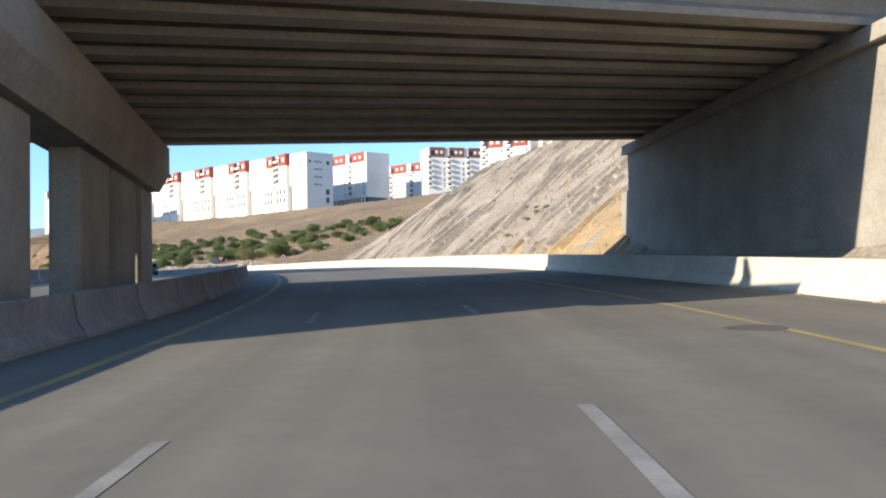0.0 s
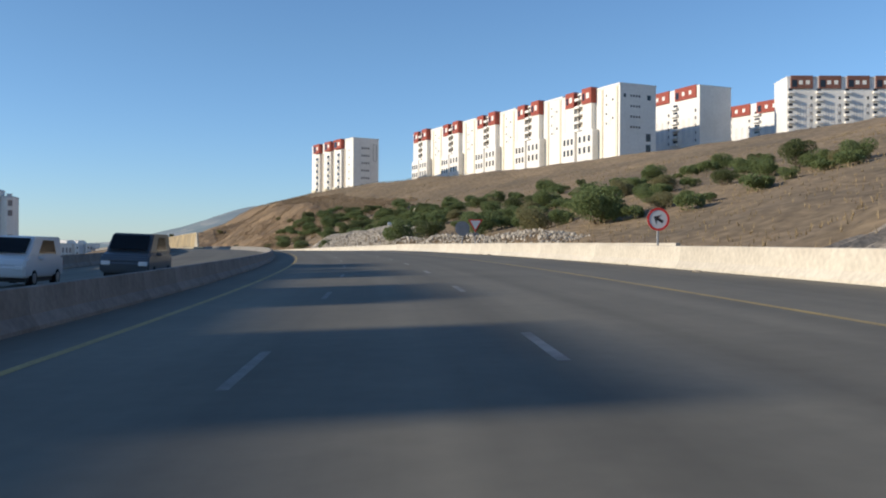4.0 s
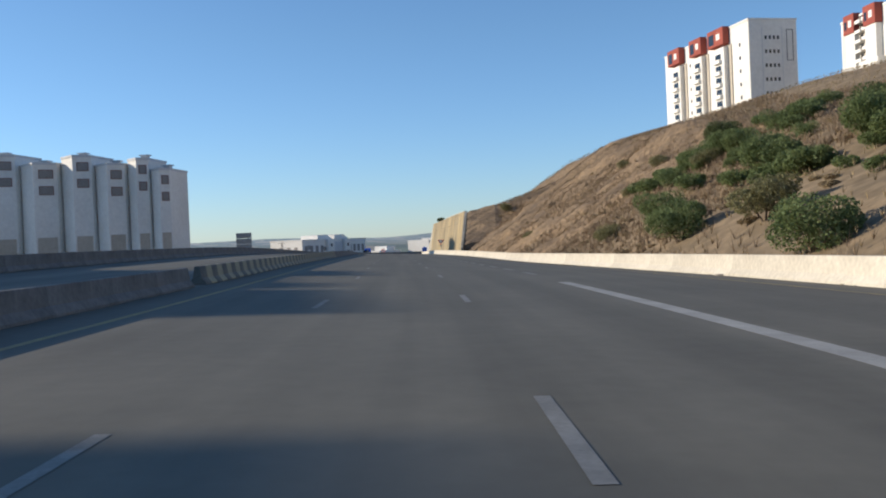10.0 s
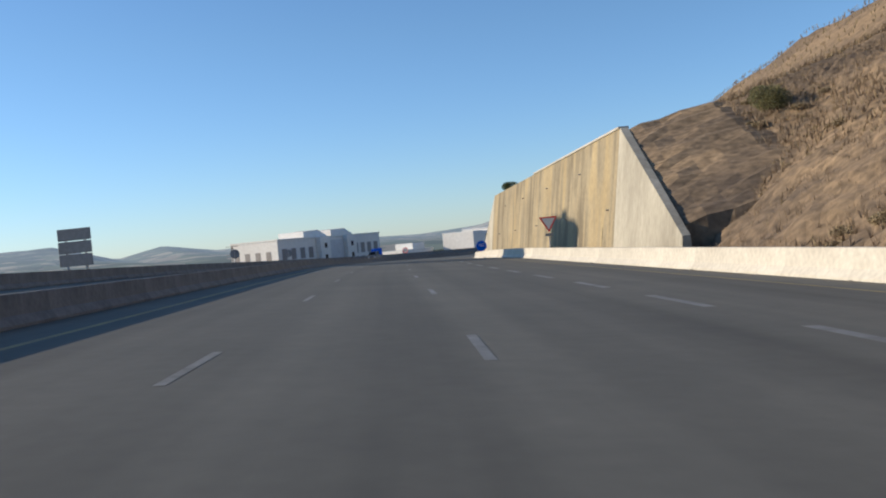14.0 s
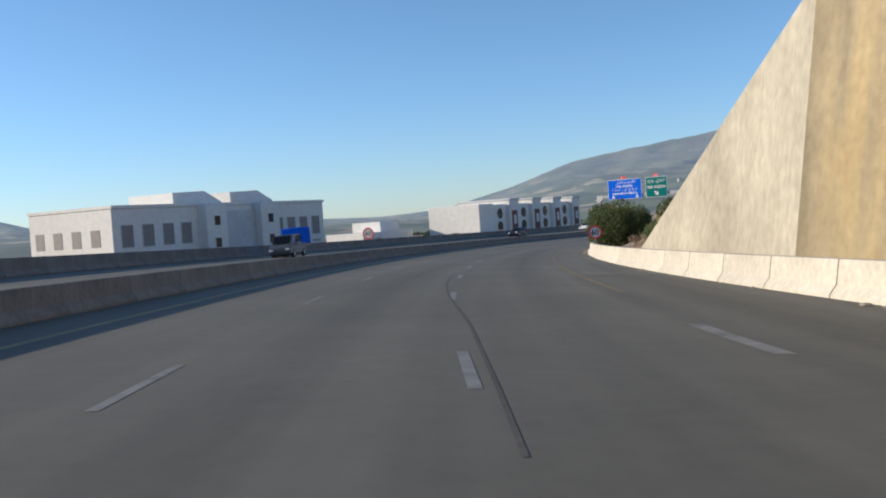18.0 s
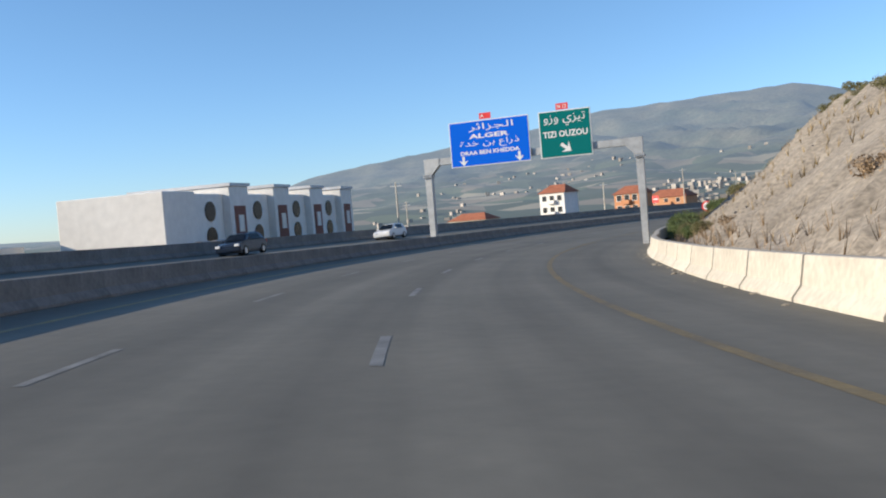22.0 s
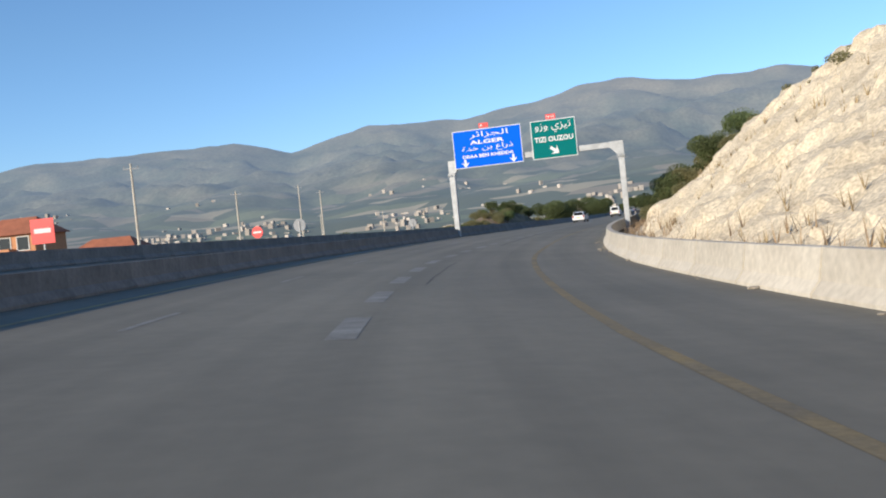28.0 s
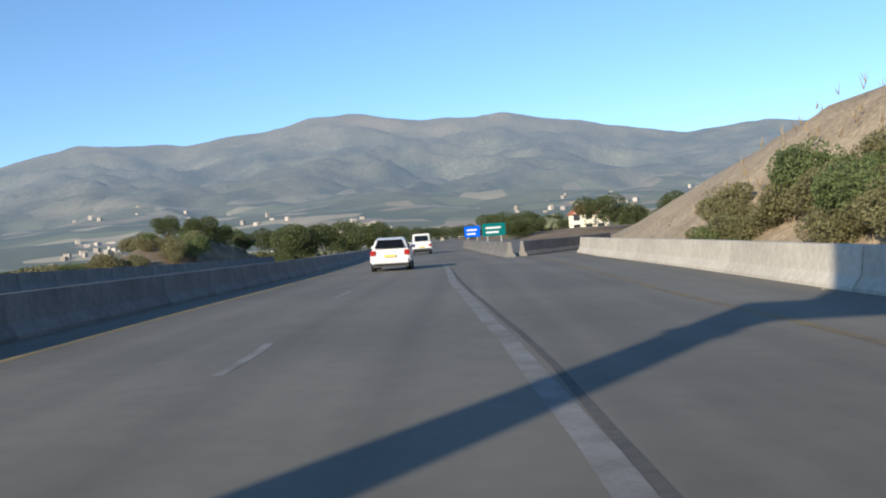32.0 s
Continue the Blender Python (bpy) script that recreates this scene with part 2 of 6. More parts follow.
RX, RY = np.cumsum(-np.sin(_h)), np.cumsum(np.cos(_h))
RX, RY = RX - RX[59], RY - RY[59]
RS = RS + 1.0
RH = np.radians(np.interp(RS, KS, HEAD))
_w = np.ones(41) / 41
RZ = np.convolve(np.pad(np.interp(RS, KS, RISE), 20, mode="edge"), _w, "valid")
RB = np.radians(np.convolve(np.pad(np.interp(RS, KS, BANK), 20, mode="edge"), _w, "valid"))


def road(s, u, z=0.0):
    """The place at s metres along and u metres to the right of the road's line, z above its surface (arrays or numbers)."""
    h, b = np.interp(s, RS, RH), np.interp(s, RS, RB)
    x, y, zz = np.interp(s, RS, RX), np.interp(s, RS, RY), np.interp(s, RS, RZ)
    uc = np.clip(u, -26, 16)
    return np.stack([x + u * np.cos(h), y + u * np.sin(h), zz - uc * np.tan(b) + z], -1)


def road_pose(s, u, z=0.0, turn=0.0, tilt=False):
    p = road(s, u, z)
    m = pose(*p, 0, 0, math.degrees(np.interp(s, RS, RH)) + turn)
    return m @ pose(0, 0, 0, 0, math.degrees(np.interp(s, RS, RB)), 0) if tilt else m


# offsets from the line, at stations: median barrier, marked lines, outer barrier
ST = [-60, 0, 43, 103, 181, 279, 400, 526, 591, 628, 680, 730, 756, 800, 828, 846, 872, 887, 893, 902, 960, 1260]
U_MED = [-6.0, -6.0, -6.0, -6.1, -6.6, -7.55, -7.9, -7.85, -8.3, -8.6, -8.3, -8.0, -8.2, -8.4, -8.3, -8.0, -7.75, -7.45, -7.25, -7.45, -7.6, -7.6]
SD = [-60, 0, 48, 62, 103, 160, 197, 209, 223, 240, 287, 318, 335, 399, 431, 447, 550, 564, 578, 589, 624, 647, 659, 705, 729, 754, 767, 808, 826, 845, 855, 864, 872, 887, 893, 902, 1260]
U_D2 = [1.25, 1.25, 1.05, 1.05, 1.5, 2.0, 2.1, 2.1, 1.95, 1.6, .75, .93, .98, 1.0, .8, .75, .95, .69, .3, .05, -.55, -.2, -.15, -.15, -.35, -.48, -.65, -.87, -.9, -.29, .1, .36, .55, .6, .45, -.1, -.2]
U_EDGE = [5.2, 5.2, 5.6, 6.6, 6.7, 4.9, 5.0, 5.2, 4.4, 4.0, 3.7, 3.4, 3.2, 2.7, 3.2, 3.8, 4.3, 4.5, 4.5, 4.15, 4.2, 4.2]
SR = [-60, 0, 43, 103, 165, 173, 215, 245, 300, 420, 480, 535, 550, 562, 574, 586, 598, 610, 622, 636, 650, 665, 680, 695, 722, 733, 745, 760, 790, 820, 866, 880, 890, 900, 912, 926, 942, 960, 1000, 1260]
U_BAR = [9.3, 9.3, 10.1, 11.6, 11.2, 19.5, 15.0, 12.4, 12.8, 12.6, 11.7, 11.3, 10.8, 10.1, 9.3, 8.7, 8.1, 7.6, 7.2, 6.9, 6.7, 6.6, 7.5, 8.3, 8.6, 8.1, 7.6, 6.8, 7.1, 6.8, 7.6, 7.9, 7.9, 7.4, 7.2, 6.9, 7.3, 10.5, 14, 14]
def u_d2(s): return np.interp(s, SD, U_D2)
def u_d1(s): return u_d2(s) - np.interp(s, [0, 200, 300, 640, 800, 864, 880, 893], [3.3, 3.5, 3.4, 3.45, 3.4, 3.4, 3.6, 3.1])
def med_h(s): return np.interp(s, [0, 110, 180, 215, 280, 430, 630, 900], [.78, .76, .66, .61, .63, .66, .67, .74])
def u_med(s): return np.interp(s, ST, U_MED)
def u_bar(s): return np.interp(s, SR, U_BAR)
def u_main(s): return np.interp(s, [-60, 0, 43, 103, 165, 205, 242], [9.3, 9.3, 10.1, 11.6, 11.3, 10.8, 10.5])


def ribbon(name, s0, s1, ua, ub, material, z=0.0, ds=4.0, nu=2, parent=None, thick=0.0):
    """A strip of road surface between two offsets (functions or numbers)."""
    n = max(2, int((s1 - s0) / ds) + 1)
    s = np.linspace(s0, s1, n)
    A = ua(s) if callable(ua) else np.full(n, ua)
    B = ub(s) if callable(ub) else np.full(n, ub)
    V = np.concatenate([road(s, A + (B - A) * k / (nu - 1), z)[:, None] for k in range(nu)], 1).reshape(-1, 3)
    F = [(i * nu + k, i * nu + k + 1, (i + 1) * nu + k + 1, (i + 1) * nu + k) for i in range(n - 1) for k in range(nu - 1)]
    ob = mesh_ob(name, V, F, material, parent, smooth=True)
    uv = ob.data.uv_layers.new(name="UVMap")
    across = np.concatenate([(A + (B - A) * k / (nu - 1))[:, None] for k in range(nu)], 1).ravel()
    along = np.repeat(s, nu)
    vi = np.array([q.vertex_index for q in ob.data.loops])
    uv.data.foreach_set("uv", np.stack([across[vi], along[vi]], 1).ravel().astype(np.float32))
    return ob


# ---- road ----
carriageway = tagged(ribbon("road_main", -58, 1255, lambda s: u_med(s) - 0.2, lambda s: u_bar(s) + 0.3 + 0 * s, ASPHALT, 0, 3, 9), "worn grey asphalt carriageway with three lanes", "road", kind="structure")
opposite = tagged(ribbon("road_opposite", -58, 1255, lambda s: u_med(s) - 13.0, lambda s: u_med(s) - 0.2, ASPHALT, -0.002, 3, 6), "grey asphalt carriageway for oncoming traffic", "road", kind="structure")

# ---- ground: one sheet out to the horizon ----
GS = [-60, 60, 125, 150, 178, 290, 350, 410, 450, 485, 512, 545, 590, 620, 690, 740, 850, 900, 932, 950, 972, 1260]
G_TAN = [.66, .66, .68, .62, .25, .45, .5, .58, .66, .68, .7, .7, .62, .75, .8, .8, .8, .85, .75, .4, .15, .05]
G_CUT = [16, 17, 14.8, 12.0, 1.0, 3.5, 6.4, 14.0, 18.0, 19.7, 22.2, 24.0, 19.5, 8.5, 9.2, 8.8, 10.2, 7.0, 6.8, 3.0, .5, .3]
G_UP = [.1, .1, .12, .2, .26, .26, .27, .28, .28, .27, .26, .24, .22, .12, .1, .1, .1, .1, .05, .03, .02, .01]
G_CAP = [34, 34, 33, 32, 30, 27.5, 28, 28.5, 29.5, 30, 31, 31, 29, 22, 20, 20, 18, 12, 10, 5, 3, 2]


def fbm(x, y, scale, oct=4, seed=0.0):
    """Cheap smooth noise in numpy, about -1 to 1."""
    r, a, f = np.zeros_like(x), 1.0, 1.0 / scale
    for k in range(oct):
        p = seed * 7.3 + k * 2.1
        r = r + a * np.sin(x * f + 1.7 * np.sin(y * f * 0.83 + p) + p) * np.cos(y * f * 1.13 + 1.3 * np.sin(x * f * 0.71 - p) - p)
        a, f = a * 0.5, f * 2.07
    return r / 1.6


def nearest(x, y):
    """Station and offset of points of the plan."""
    xr, yr, sr, hr = RX[::3], RY[::3], RS[::3], RH[::3]
    out_s, out_u = np.empty_like(x), np.empty_like(x)
    for i in range(0, len(x), 20000):
        d = (x[i:i + 20000, None] - xr) ** 2 + (y[i:i + 20000, None] - yr) ** 2
        k = d.argmin(1)
        dx, dy = x[i:i + 20000] - xr[k], y[i:i + 20000] - yr[k]
        out_u[i:i + 20000] = dx * np.cos(hr[k]) + dy * np.sin(hr[k])
        out_s[i:i + 20000] = sr[k] - dx * np.sin(hr[k]) + dy * np.cos(hr[k])
    return out_s, out_u


def toe(s):
    return u_bar(s) + np.interp(s, [-60, 122, 145, 163, 173, 250, 300, 488, 493, 499, 507, 514, 520, 558, 587, 604, 613, 622, 640, 680, 700, 1260], [2.2, 2.2, 6.8, 8.5, 2.2, 2.2, 2.2, 2.2, 2.9, 3.6, 4.9, 5.7, 5.8, 5.4, 5.6, 4.2, 3.4, 3.2, 2.7, 2.4, 2.0, 2.0])


def ground_z(x, y):
    s, u = nearest(x, y)
    sc = np.clip(s, -60, 1260)
    zr, b = np.interp(sc, RS, RZ), np.interp(sc, RS, RB)
    base = zr - np.clip(u, -26, 16) * np.tan(b)
    t, cut = np.interp(sc, GS, G_TAN), np.interp(sc, GS, G_CUT)
    up, cap = np.interp(sc, GS, G_UP), np.interp(sc, GS, G_CAP)
    d = u - toe(sc)
    rough = np.clip(d / 4, 0, 1) * (fbm(x, y, 9, 4, 1) * 0.55 + fbm(x, y, 30, 3, 2) * 0.9)
    hill = np.where(d * t < cut, d * t, cut + np.maximum(d - cut / t, 0) * up)
    # earth filled up behind the retaining wall and its wings
    fill = np.interp(sc, [490, 494, 516, 520, 588, 611, 613], [0, .6, 8.6, 9.0, 8.3, .3, 0])
    hill = np.where((sc > 490) & (sc < 613), np.maximum(hill, fill * np.clip((d - 1.0) / 2.5, 0, 1) + np.maximum(d - 3.5, 0) * np.interp(sc, [490, 515, 540, 620], [.45, .4, .15, .1])), hill)
    far_r = np.clip((u - 330) / 500, 0, 1)
    hill = np.minimum(hill, cap + np.clip(u - 135, 0, 100) * .09 + 2 * fbm(x, y, 120, 2, 3)) * (1 - 0.6 * far_r)
    right = base - 0.25 + np.maximum(hill, 0) + rough
    e = -u + np.interp(sc, ST, U_MED) - 14.2
    down = np.interp(sc, [-60, 500, 560, 700, 800, 1260], [2.5, 3, 1.6, 1.6, 2.5, 2.5])
    left = base - 0.25 - np.minimum(np.maximum(e, 0) * 0.35, down) - np.clip((e - 60) / 600, 0, 1) * 9 + np.clip(e / 15, 0, 1) * fbm(x, y, 40, 3, 4) * 0.5
    left = left + 6.0 * np.exp(-((s - 980) / 26) ** 2 - ((u + 28) / 6.5) ** 2)
    z = np.where(d > 0, right, np.where(e > 0, left, base - 0.25))
    out = np.clip(np.maximum(np.maximum(-140 - s, s - 1255) / 500, 0), 0, 1)
    return z * (1 - out) + out * -8.0


def axis_lines(lo, hi, fine, far):
    c = list(np.arange(lo, hi + 0.1, fine))
    st, a, b = fine, lo, hi
    left, right = [], []
    while a > -far or b < far:
        st *= 1.22
        a, b = a - st, b + st
        left.append(a)
        right.append(b)
    return np.array(left[::-1] + c + right)


ROCK_GREY = mat("grey_rock", (0.325, 0.28, 0.22), (0.225, 0.192, 0.15), 0.25, 0.95, 0.4, 3.0, fine=0.3, aniso=(1, 1, 1.6))
SOIL_ORANGE = mat("orange_soil", (0.315, 0.215, 0.12), (0.135, 0.096, 0.062), 0.11, 0.95, 0.7, 2.5, fine=0.35)
LIMESTONE = mat("limestone", (0.66, 0.565, 0.41), (0.47, 0.39, 0.27), 0.5, 0.92, 0.8, 2.2, fine=0.3)
TAN_SOIL = mat("tan_soil", (0.46, 0.36, 0.23), (0.32, 0.245, 0.155), 0.3, 0.95, 0.7, 2.5, fine=0.3)
GRASS_SOIL = mat("dry_grass_soil", (0.27, 0.195, 0.115), (0.165, 0.125, 0.078), 0.05, 0.95, 0.6, 2.2, fine=0.3)
gx, gy = axis_lines(-480, 240, 3.0, 4700), axis_lines(-70, 1010, 3.0, 4700)
GX, GY = np.meshgrid(gx, gy)
gz = ground_z(GX.ravel(), GY.ravel())
nxg, nyg = len(gx), len(gy)
GF = np.arange(nxg * (nyg - 1)).reshape(nyg - 1, nxg)[:, :-1].ravel()
ground = mesh_ob("ground", np.stack([GX.ravel(), GY.ravel(), gz], 1), np.stack([GF, GF + 1, GF + nxg + 1, GF + nxg], 1), GRASS_SOIL, smooth=True)
for m_ in (ROCK_GREY, SOIL_ORANGE, LIMESTONE, TAN_SOIL):
    ground.data.materials.append(m_)
cs, cu = nearest(np.array([p.center.x for p in ground.data.polygons]), np.array([p.center.y for p in ground.data.polygons]))
cd = cu - toe(np.clip(cs, -60, 1260))
ch = np.interp(cs, GS, G_CUT) / np.interp(cs, GS, G_TAN)
slot = np.where((cd > -1) & (cd < ch + 4), np.select([cs < -40, cs < 158, cs < 420, cs < 640, cs < 759, cs < 884, cs < 965], [0, 1, 0, 2, 1, 3, 4], 0), 0)
ground.data.polygons.foreach_set("material_index", slot.astype(np.int32))
tagged(ground, "dry grassy hillside and plain with rocky road cuts", "ground", kind="structure")

# ---- mountains ----
MOUNT = mat("mountain_scrub", (0.042, 0.058, 0.042), (0.125, 0.118, 0.078), 0.006, 1.0, 0.0, fine=0.25)


def field_patches(m):
    """Tan and green plots on the lower slopes, bare brown ground towards the tops."""
    nt, N = m.node_tree, m.node_tree.nodes
    p = N["Principled BSDF"]
    co = N["Texture Coordinate"]
    vo = N.new("ShaderNodeTexVoronoi")
    vo.inputs["Scale"].default_value = 0.011
    mp = N.new("ShaderNodeMapping")
    mp.inputs["Scale"].default_value = (1, 1.6, 2.5)
    nt.links.new(co.outputs["Object"], mp.inputs[0])
    nt.links.new(mp.outputs[0], vo.inputs["Vector"])
    plots = N.new("ShaderNodeValToRGB")
    plots.color_ramp.interpolation = "CONSTANT"
    e = plots.color_ramp.elements
    e[0].color, e[1].position, e[1].color = (0.075, 0.09, 0.05, 1), 0.45, (0.25, 0.20, 0.13, 1)
    for pos, c in ((0.6, (0.13, 0.15, 0.075, 1)), (0.75, (0.36, 0.30, 0.19, 1)), (0.85, (0.06, 0.085, 0.045, 1))):
        k = e.new(pos)
        k.color = c
    sepc = N.new("ShaderNodeSeparateColor")
    nt.links.new(vo.outputs["Color"], sepc.inputs[0])
    nt.links.new(sepc.outputs[0], plots.inputs[0])
    sx = N.new("ShaderNodeSeparateXYZ")
    nt.links.new(co.outputs["Object"], sx.inputs[0])
    for lo_h, hi_h, lo_f, hi_f, other in ((25.0, 170.0, 0.8, 0.0, plots.outputs[0]), (320.0, 560.0, 0.0, 0.4, None)):
        mr = N.new("ShaderNodeMapRange")
        mr.inputs[1].default_value, mr.inputs[2].default_value, mr.inputs[3].default_value, mr.inputs[4].default_value = lo_h, hi_h, lo_f, hi_f
        nt.links.new(sx.outputs[2], mr.inputs[0])
        mx = N.new("ShaderNodeMixRGB")
        mx.inputs[2].default_value = (0.25, 0.19, 0.14, 1)
        nt.links.new(mr.outputs[0], mx.inputs[0])
        nt.links.new(p.inputs["Base Color"].links[0].from_socket, mx.inputs[1])
        if other:
            nt.links.new(other, mx.inputs[2])
        nt.links.new(mx.outputs[0], p.inputs["Base Color"])


field_patches(MOUNT)
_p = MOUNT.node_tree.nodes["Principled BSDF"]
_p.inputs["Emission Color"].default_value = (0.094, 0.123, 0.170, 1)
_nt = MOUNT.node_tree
_far = _nt.nodes.new("ShaderNodeVectorMath")       # distance haze put in as emission, stronger towards the farthest ridges
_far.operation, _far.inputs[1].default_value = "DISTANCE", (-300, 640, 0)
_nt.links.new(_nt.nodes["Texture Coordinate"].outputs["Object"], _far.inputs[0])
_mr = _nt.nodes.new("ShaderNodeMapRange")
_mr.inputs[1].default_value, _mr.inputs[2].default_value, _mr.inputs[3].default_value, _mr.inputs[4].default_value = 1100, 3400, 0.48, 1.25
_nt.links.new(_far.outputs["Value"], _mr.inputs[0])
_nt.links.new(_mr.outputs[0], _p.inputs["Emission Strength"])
RIDGE_AZ = [-100, -75, -66.5, -63, -60.3, -57, -52, -44, -40, -36, -31.5, -25, -17, -13, -8, -2, 1.2, 6, 12, 16.5, 19, 22, 25.7, 30.6, 37.7, 41, 45.6, 52, 60, 75, 100]
RIDGE_EL = [1.0, 1.4, 1.6, .55, 1.15, .6, .7, .45, .7, 1.7, 3.2, 4.1, 5.1, 5.8, 5.9, 6.15, 5.35, 6.55, 6.4, 7.0, 7.6, 7.7, 7.05, 7.2, 5.8, 5.1, 5.4, 4.6, 4.0, 3.0, 2.0]
mo = Vector((-300, 640, 0))
az = np.radians(np.linspace(-100, 100, 420))
rr = np.linspace(1100, 4150, 90)
AZ, RR = np.meshgrid(az, rr)
el = np.interp(np.degrees(AZ), RIDGE_AZ, RIDGE_EL)
q = np.clip((RR - 1100) / 2650, 0, 1.0)
px, py = mo.x + RR * np.sin(AZ), mo.y + RR * np.cos(AZ)
fold = np.abs(fbm(px, py, 230, 4, 5)) * 1.5 + fbm(px, py, 600, 2, 6) * 0.5
E_ = el * (0.16 * np.clip(q * 6, 0, 1) + 0.84 * q ** 1.25) * (1 - 0.36 * fold * np.sin(np.pi * np.clip(q, 0, 1)) ** 0.7)
E_ = E_ - 0.8 * (1 - np.clip(q * 9, 0, 1)) + 0.10 * fbm(px, py, 60, 3, 8) * np.clip(el / 4, 0, 1)
mz = RR * np.tan(np.radians(E_)) * np.where(RR > 3800, 1 - (RR - 3800) / 900, 1) - 8 * (1 - np.clip((RR - 1100) / 300, 0, 1))
MF = np.arange(420 * 89).reshape(89, 420)[:, :-1].ravel()
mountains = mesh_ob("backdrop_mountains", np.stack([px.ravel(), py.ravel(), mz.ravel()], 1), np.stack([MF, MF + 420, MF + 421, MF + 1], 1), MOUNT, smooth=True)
tagged(mountains, "hazy scrub-covered mountain range behind the valley", "mountains", kind="structure")

STRIPE_DARK = mat("faded_black_paint", (0.11, 0.105, 0.09), (0.2, 0.19, 0.16), 1.2, 0.8)
STRIPE_PALE = mat("faded_yellow_paint", (0.46, 0.40, 0.24), (0.36, 0.32, 0.22), 1.2, 0.8)

# ---- concrete barriers: straight cast lengths set end to end ----
def barrier_mesh(name, length, two, h=0.9):
    if two:
        prof = [(-0.30, 0), (-0.30, .08), (-0.16, .28), (-0.09, h - .02), (-0.07, h), (0.07, h), (0.09, h - .02), (0.16, .28), (0.30, .08), (0.30, 0)]
    else:
        prof = [(-0.32, 0), (-0.32, .08), (-0.16, .30), (-0.09, h - .02), (-0.07, h), (0.20, h), (0.22, h - .02), (0.24, 0)]
    bm = prism(prof, -0.012, length + 0.012)
    me = bpy.data.meshes.new(name)
    bm.to_mesh(me)
    bm.free()
    me.materials.append(CONC_OLD_SHADED if two else CONC)
    return me


def barrier_line(name, label, s0, s1, off, length=4.0, two=False, h=0.86, lean=1, paint=False, tall=None):
    """Lengths of barrier along an offset, each a piece of its own."""
    base = tagged(new(name), label, "road barrier", kind="structure")
    me = barrier_mesh("barrier_piece", length, two, h)
    me2 = me
    if paint:
        me2 = me.copy()
        me2.materials[0] = STRIPE_DARK
        me.materials[0] = STRIPE_PALE
    s = s0
    k = 0
    while s < s1:
        a, b = road(s, off(s)), road(s + length, off(s + length))
        d = Vector(b) - Vector(a)
        ob = new("barrier_piece", me if k % 2 else me2)
        yaw = math.atan2(-d.x, d.y)
        pit = math.asin(d.z / d.length)
        jit = random.Random(k * 13 + int(s0)).uniform(-1, 1)
        ob.matrix_world = Matrix.Translation(a) @ Euler((pit, math.radians(math.degrees(np.interp(s, RS, RB)) * 0.6 + jit * .04), yaw)).to_matrix().to_4x4() @ Matrix.Diagonal((lean * (1 + 0.004 * jit), d.length / length, (tall(s) / h if tall else 1) * (1 + 0.004 * jit), 1))
        ob.parent = base
        s += length * length / d.length
        k += 1
    return base


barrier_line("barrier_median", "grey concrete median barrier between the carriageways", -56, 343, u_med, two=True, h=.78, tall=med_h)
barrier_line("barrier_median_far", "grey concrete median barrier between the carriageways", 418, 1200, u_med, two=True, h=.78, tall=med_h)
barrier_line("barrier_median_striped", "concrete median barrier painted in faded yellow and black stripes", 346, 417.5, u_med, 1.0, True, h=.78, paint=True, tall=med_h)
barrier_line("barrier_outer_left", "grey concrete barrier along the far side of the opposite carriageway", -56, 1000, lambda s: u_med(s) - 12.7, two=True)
barrier_line("barrier_shoulder", "cream concrete barrier along the road shoulder", -56, 240, u_main)
barrier_line("barrier_outer_right", "cream concrete barrier along the ramp and the merging lane", 174, 933, u_bar)
barrier_line("barrier_gore", "cream concrete barrier at the nose of the exit", 934, 985, lambda s: np.interp(s, [934, 950, 985], [2.9, 2.6, 3.2]), two=True)
barrier_line("barrier_exit", "shaded concrete barrier along the exit ramp", 934.6, 948, lambda s: np.interp(s, [934, 948], [3.3, 11.5]), two=True)

# ---- lane markings ----
def line_off(tab):
    return lambda s: np.interp(s, ST, tab)


def solid_line(name, label, s0, s1, off, w, material, z=0.004):
    tagged(ribbon(name, s0, s1, lambda s: off(s) - w / 2, lambda s: off(s) + w / 2, material, z, 3.0), label, "road marking", kind="structure")


# stations of the lane dashes' middles, by their count
DK = [-5, 0, 3, 4, 14, 17, 20, 22, 24, 27, 30, 37, 40, 43, 46, 49, 55, 57, 60, 65, 80]
DSN = [-64, 6.4, 48, 62.3, 196.5, 240.2, 286.8, 320.0, 352.4, 400.2, 447, 550, 589.5, 624, 659.3, 693.5, 766.7, 791.9, 828.5, 892.6, 1080]


def dash_row(name, label, stations, off, dash, w, material, z=0.004):
    base = tagged(new(name), label, "road marking", kind="structure")
    for s in stations:
        ribbon("dash", s, s + dash, lambda q: off(q) - w / 2, lambda q: off(q) + w / 2, material, z, 1.0, parent=base)
    return base


solid_line("line_median_edge", "faded yellow edge line beside the median barrier", -55, 1200, lambda s: u_med(s) + np.interp(s, [100, 220, 275, 430, 640, 800, 870, 893], [1.75, 2.2, 1.7, 1.75, 1.9, 1.75, 1.6, 1.35]), 0.16, YELLOW_LINE)
solid_line("line_right_edge", "faded yellow edge line of the shoulder", -55, 211, line_off(U_EDGE), 0.16, YELLOW_LINE)
solid_line("line_right_edge_far", "worn yellow edge line of the shoulder", 590, 1200, line_off(U_EDGE), 0.2, WORN_YELLOW)
LANE = np.interp(np.arange(-4, 79), DK, DSN) - 1.5
dash_row("line_lane_left", "faded white dashes between the left and middle lanes", [q - np.interp(q, [0, 200, 690, 800], [1.0, 1.4, .6, 0]) for q in LANE], u_d1, 3.0, 0.13, WORN_WHITE)
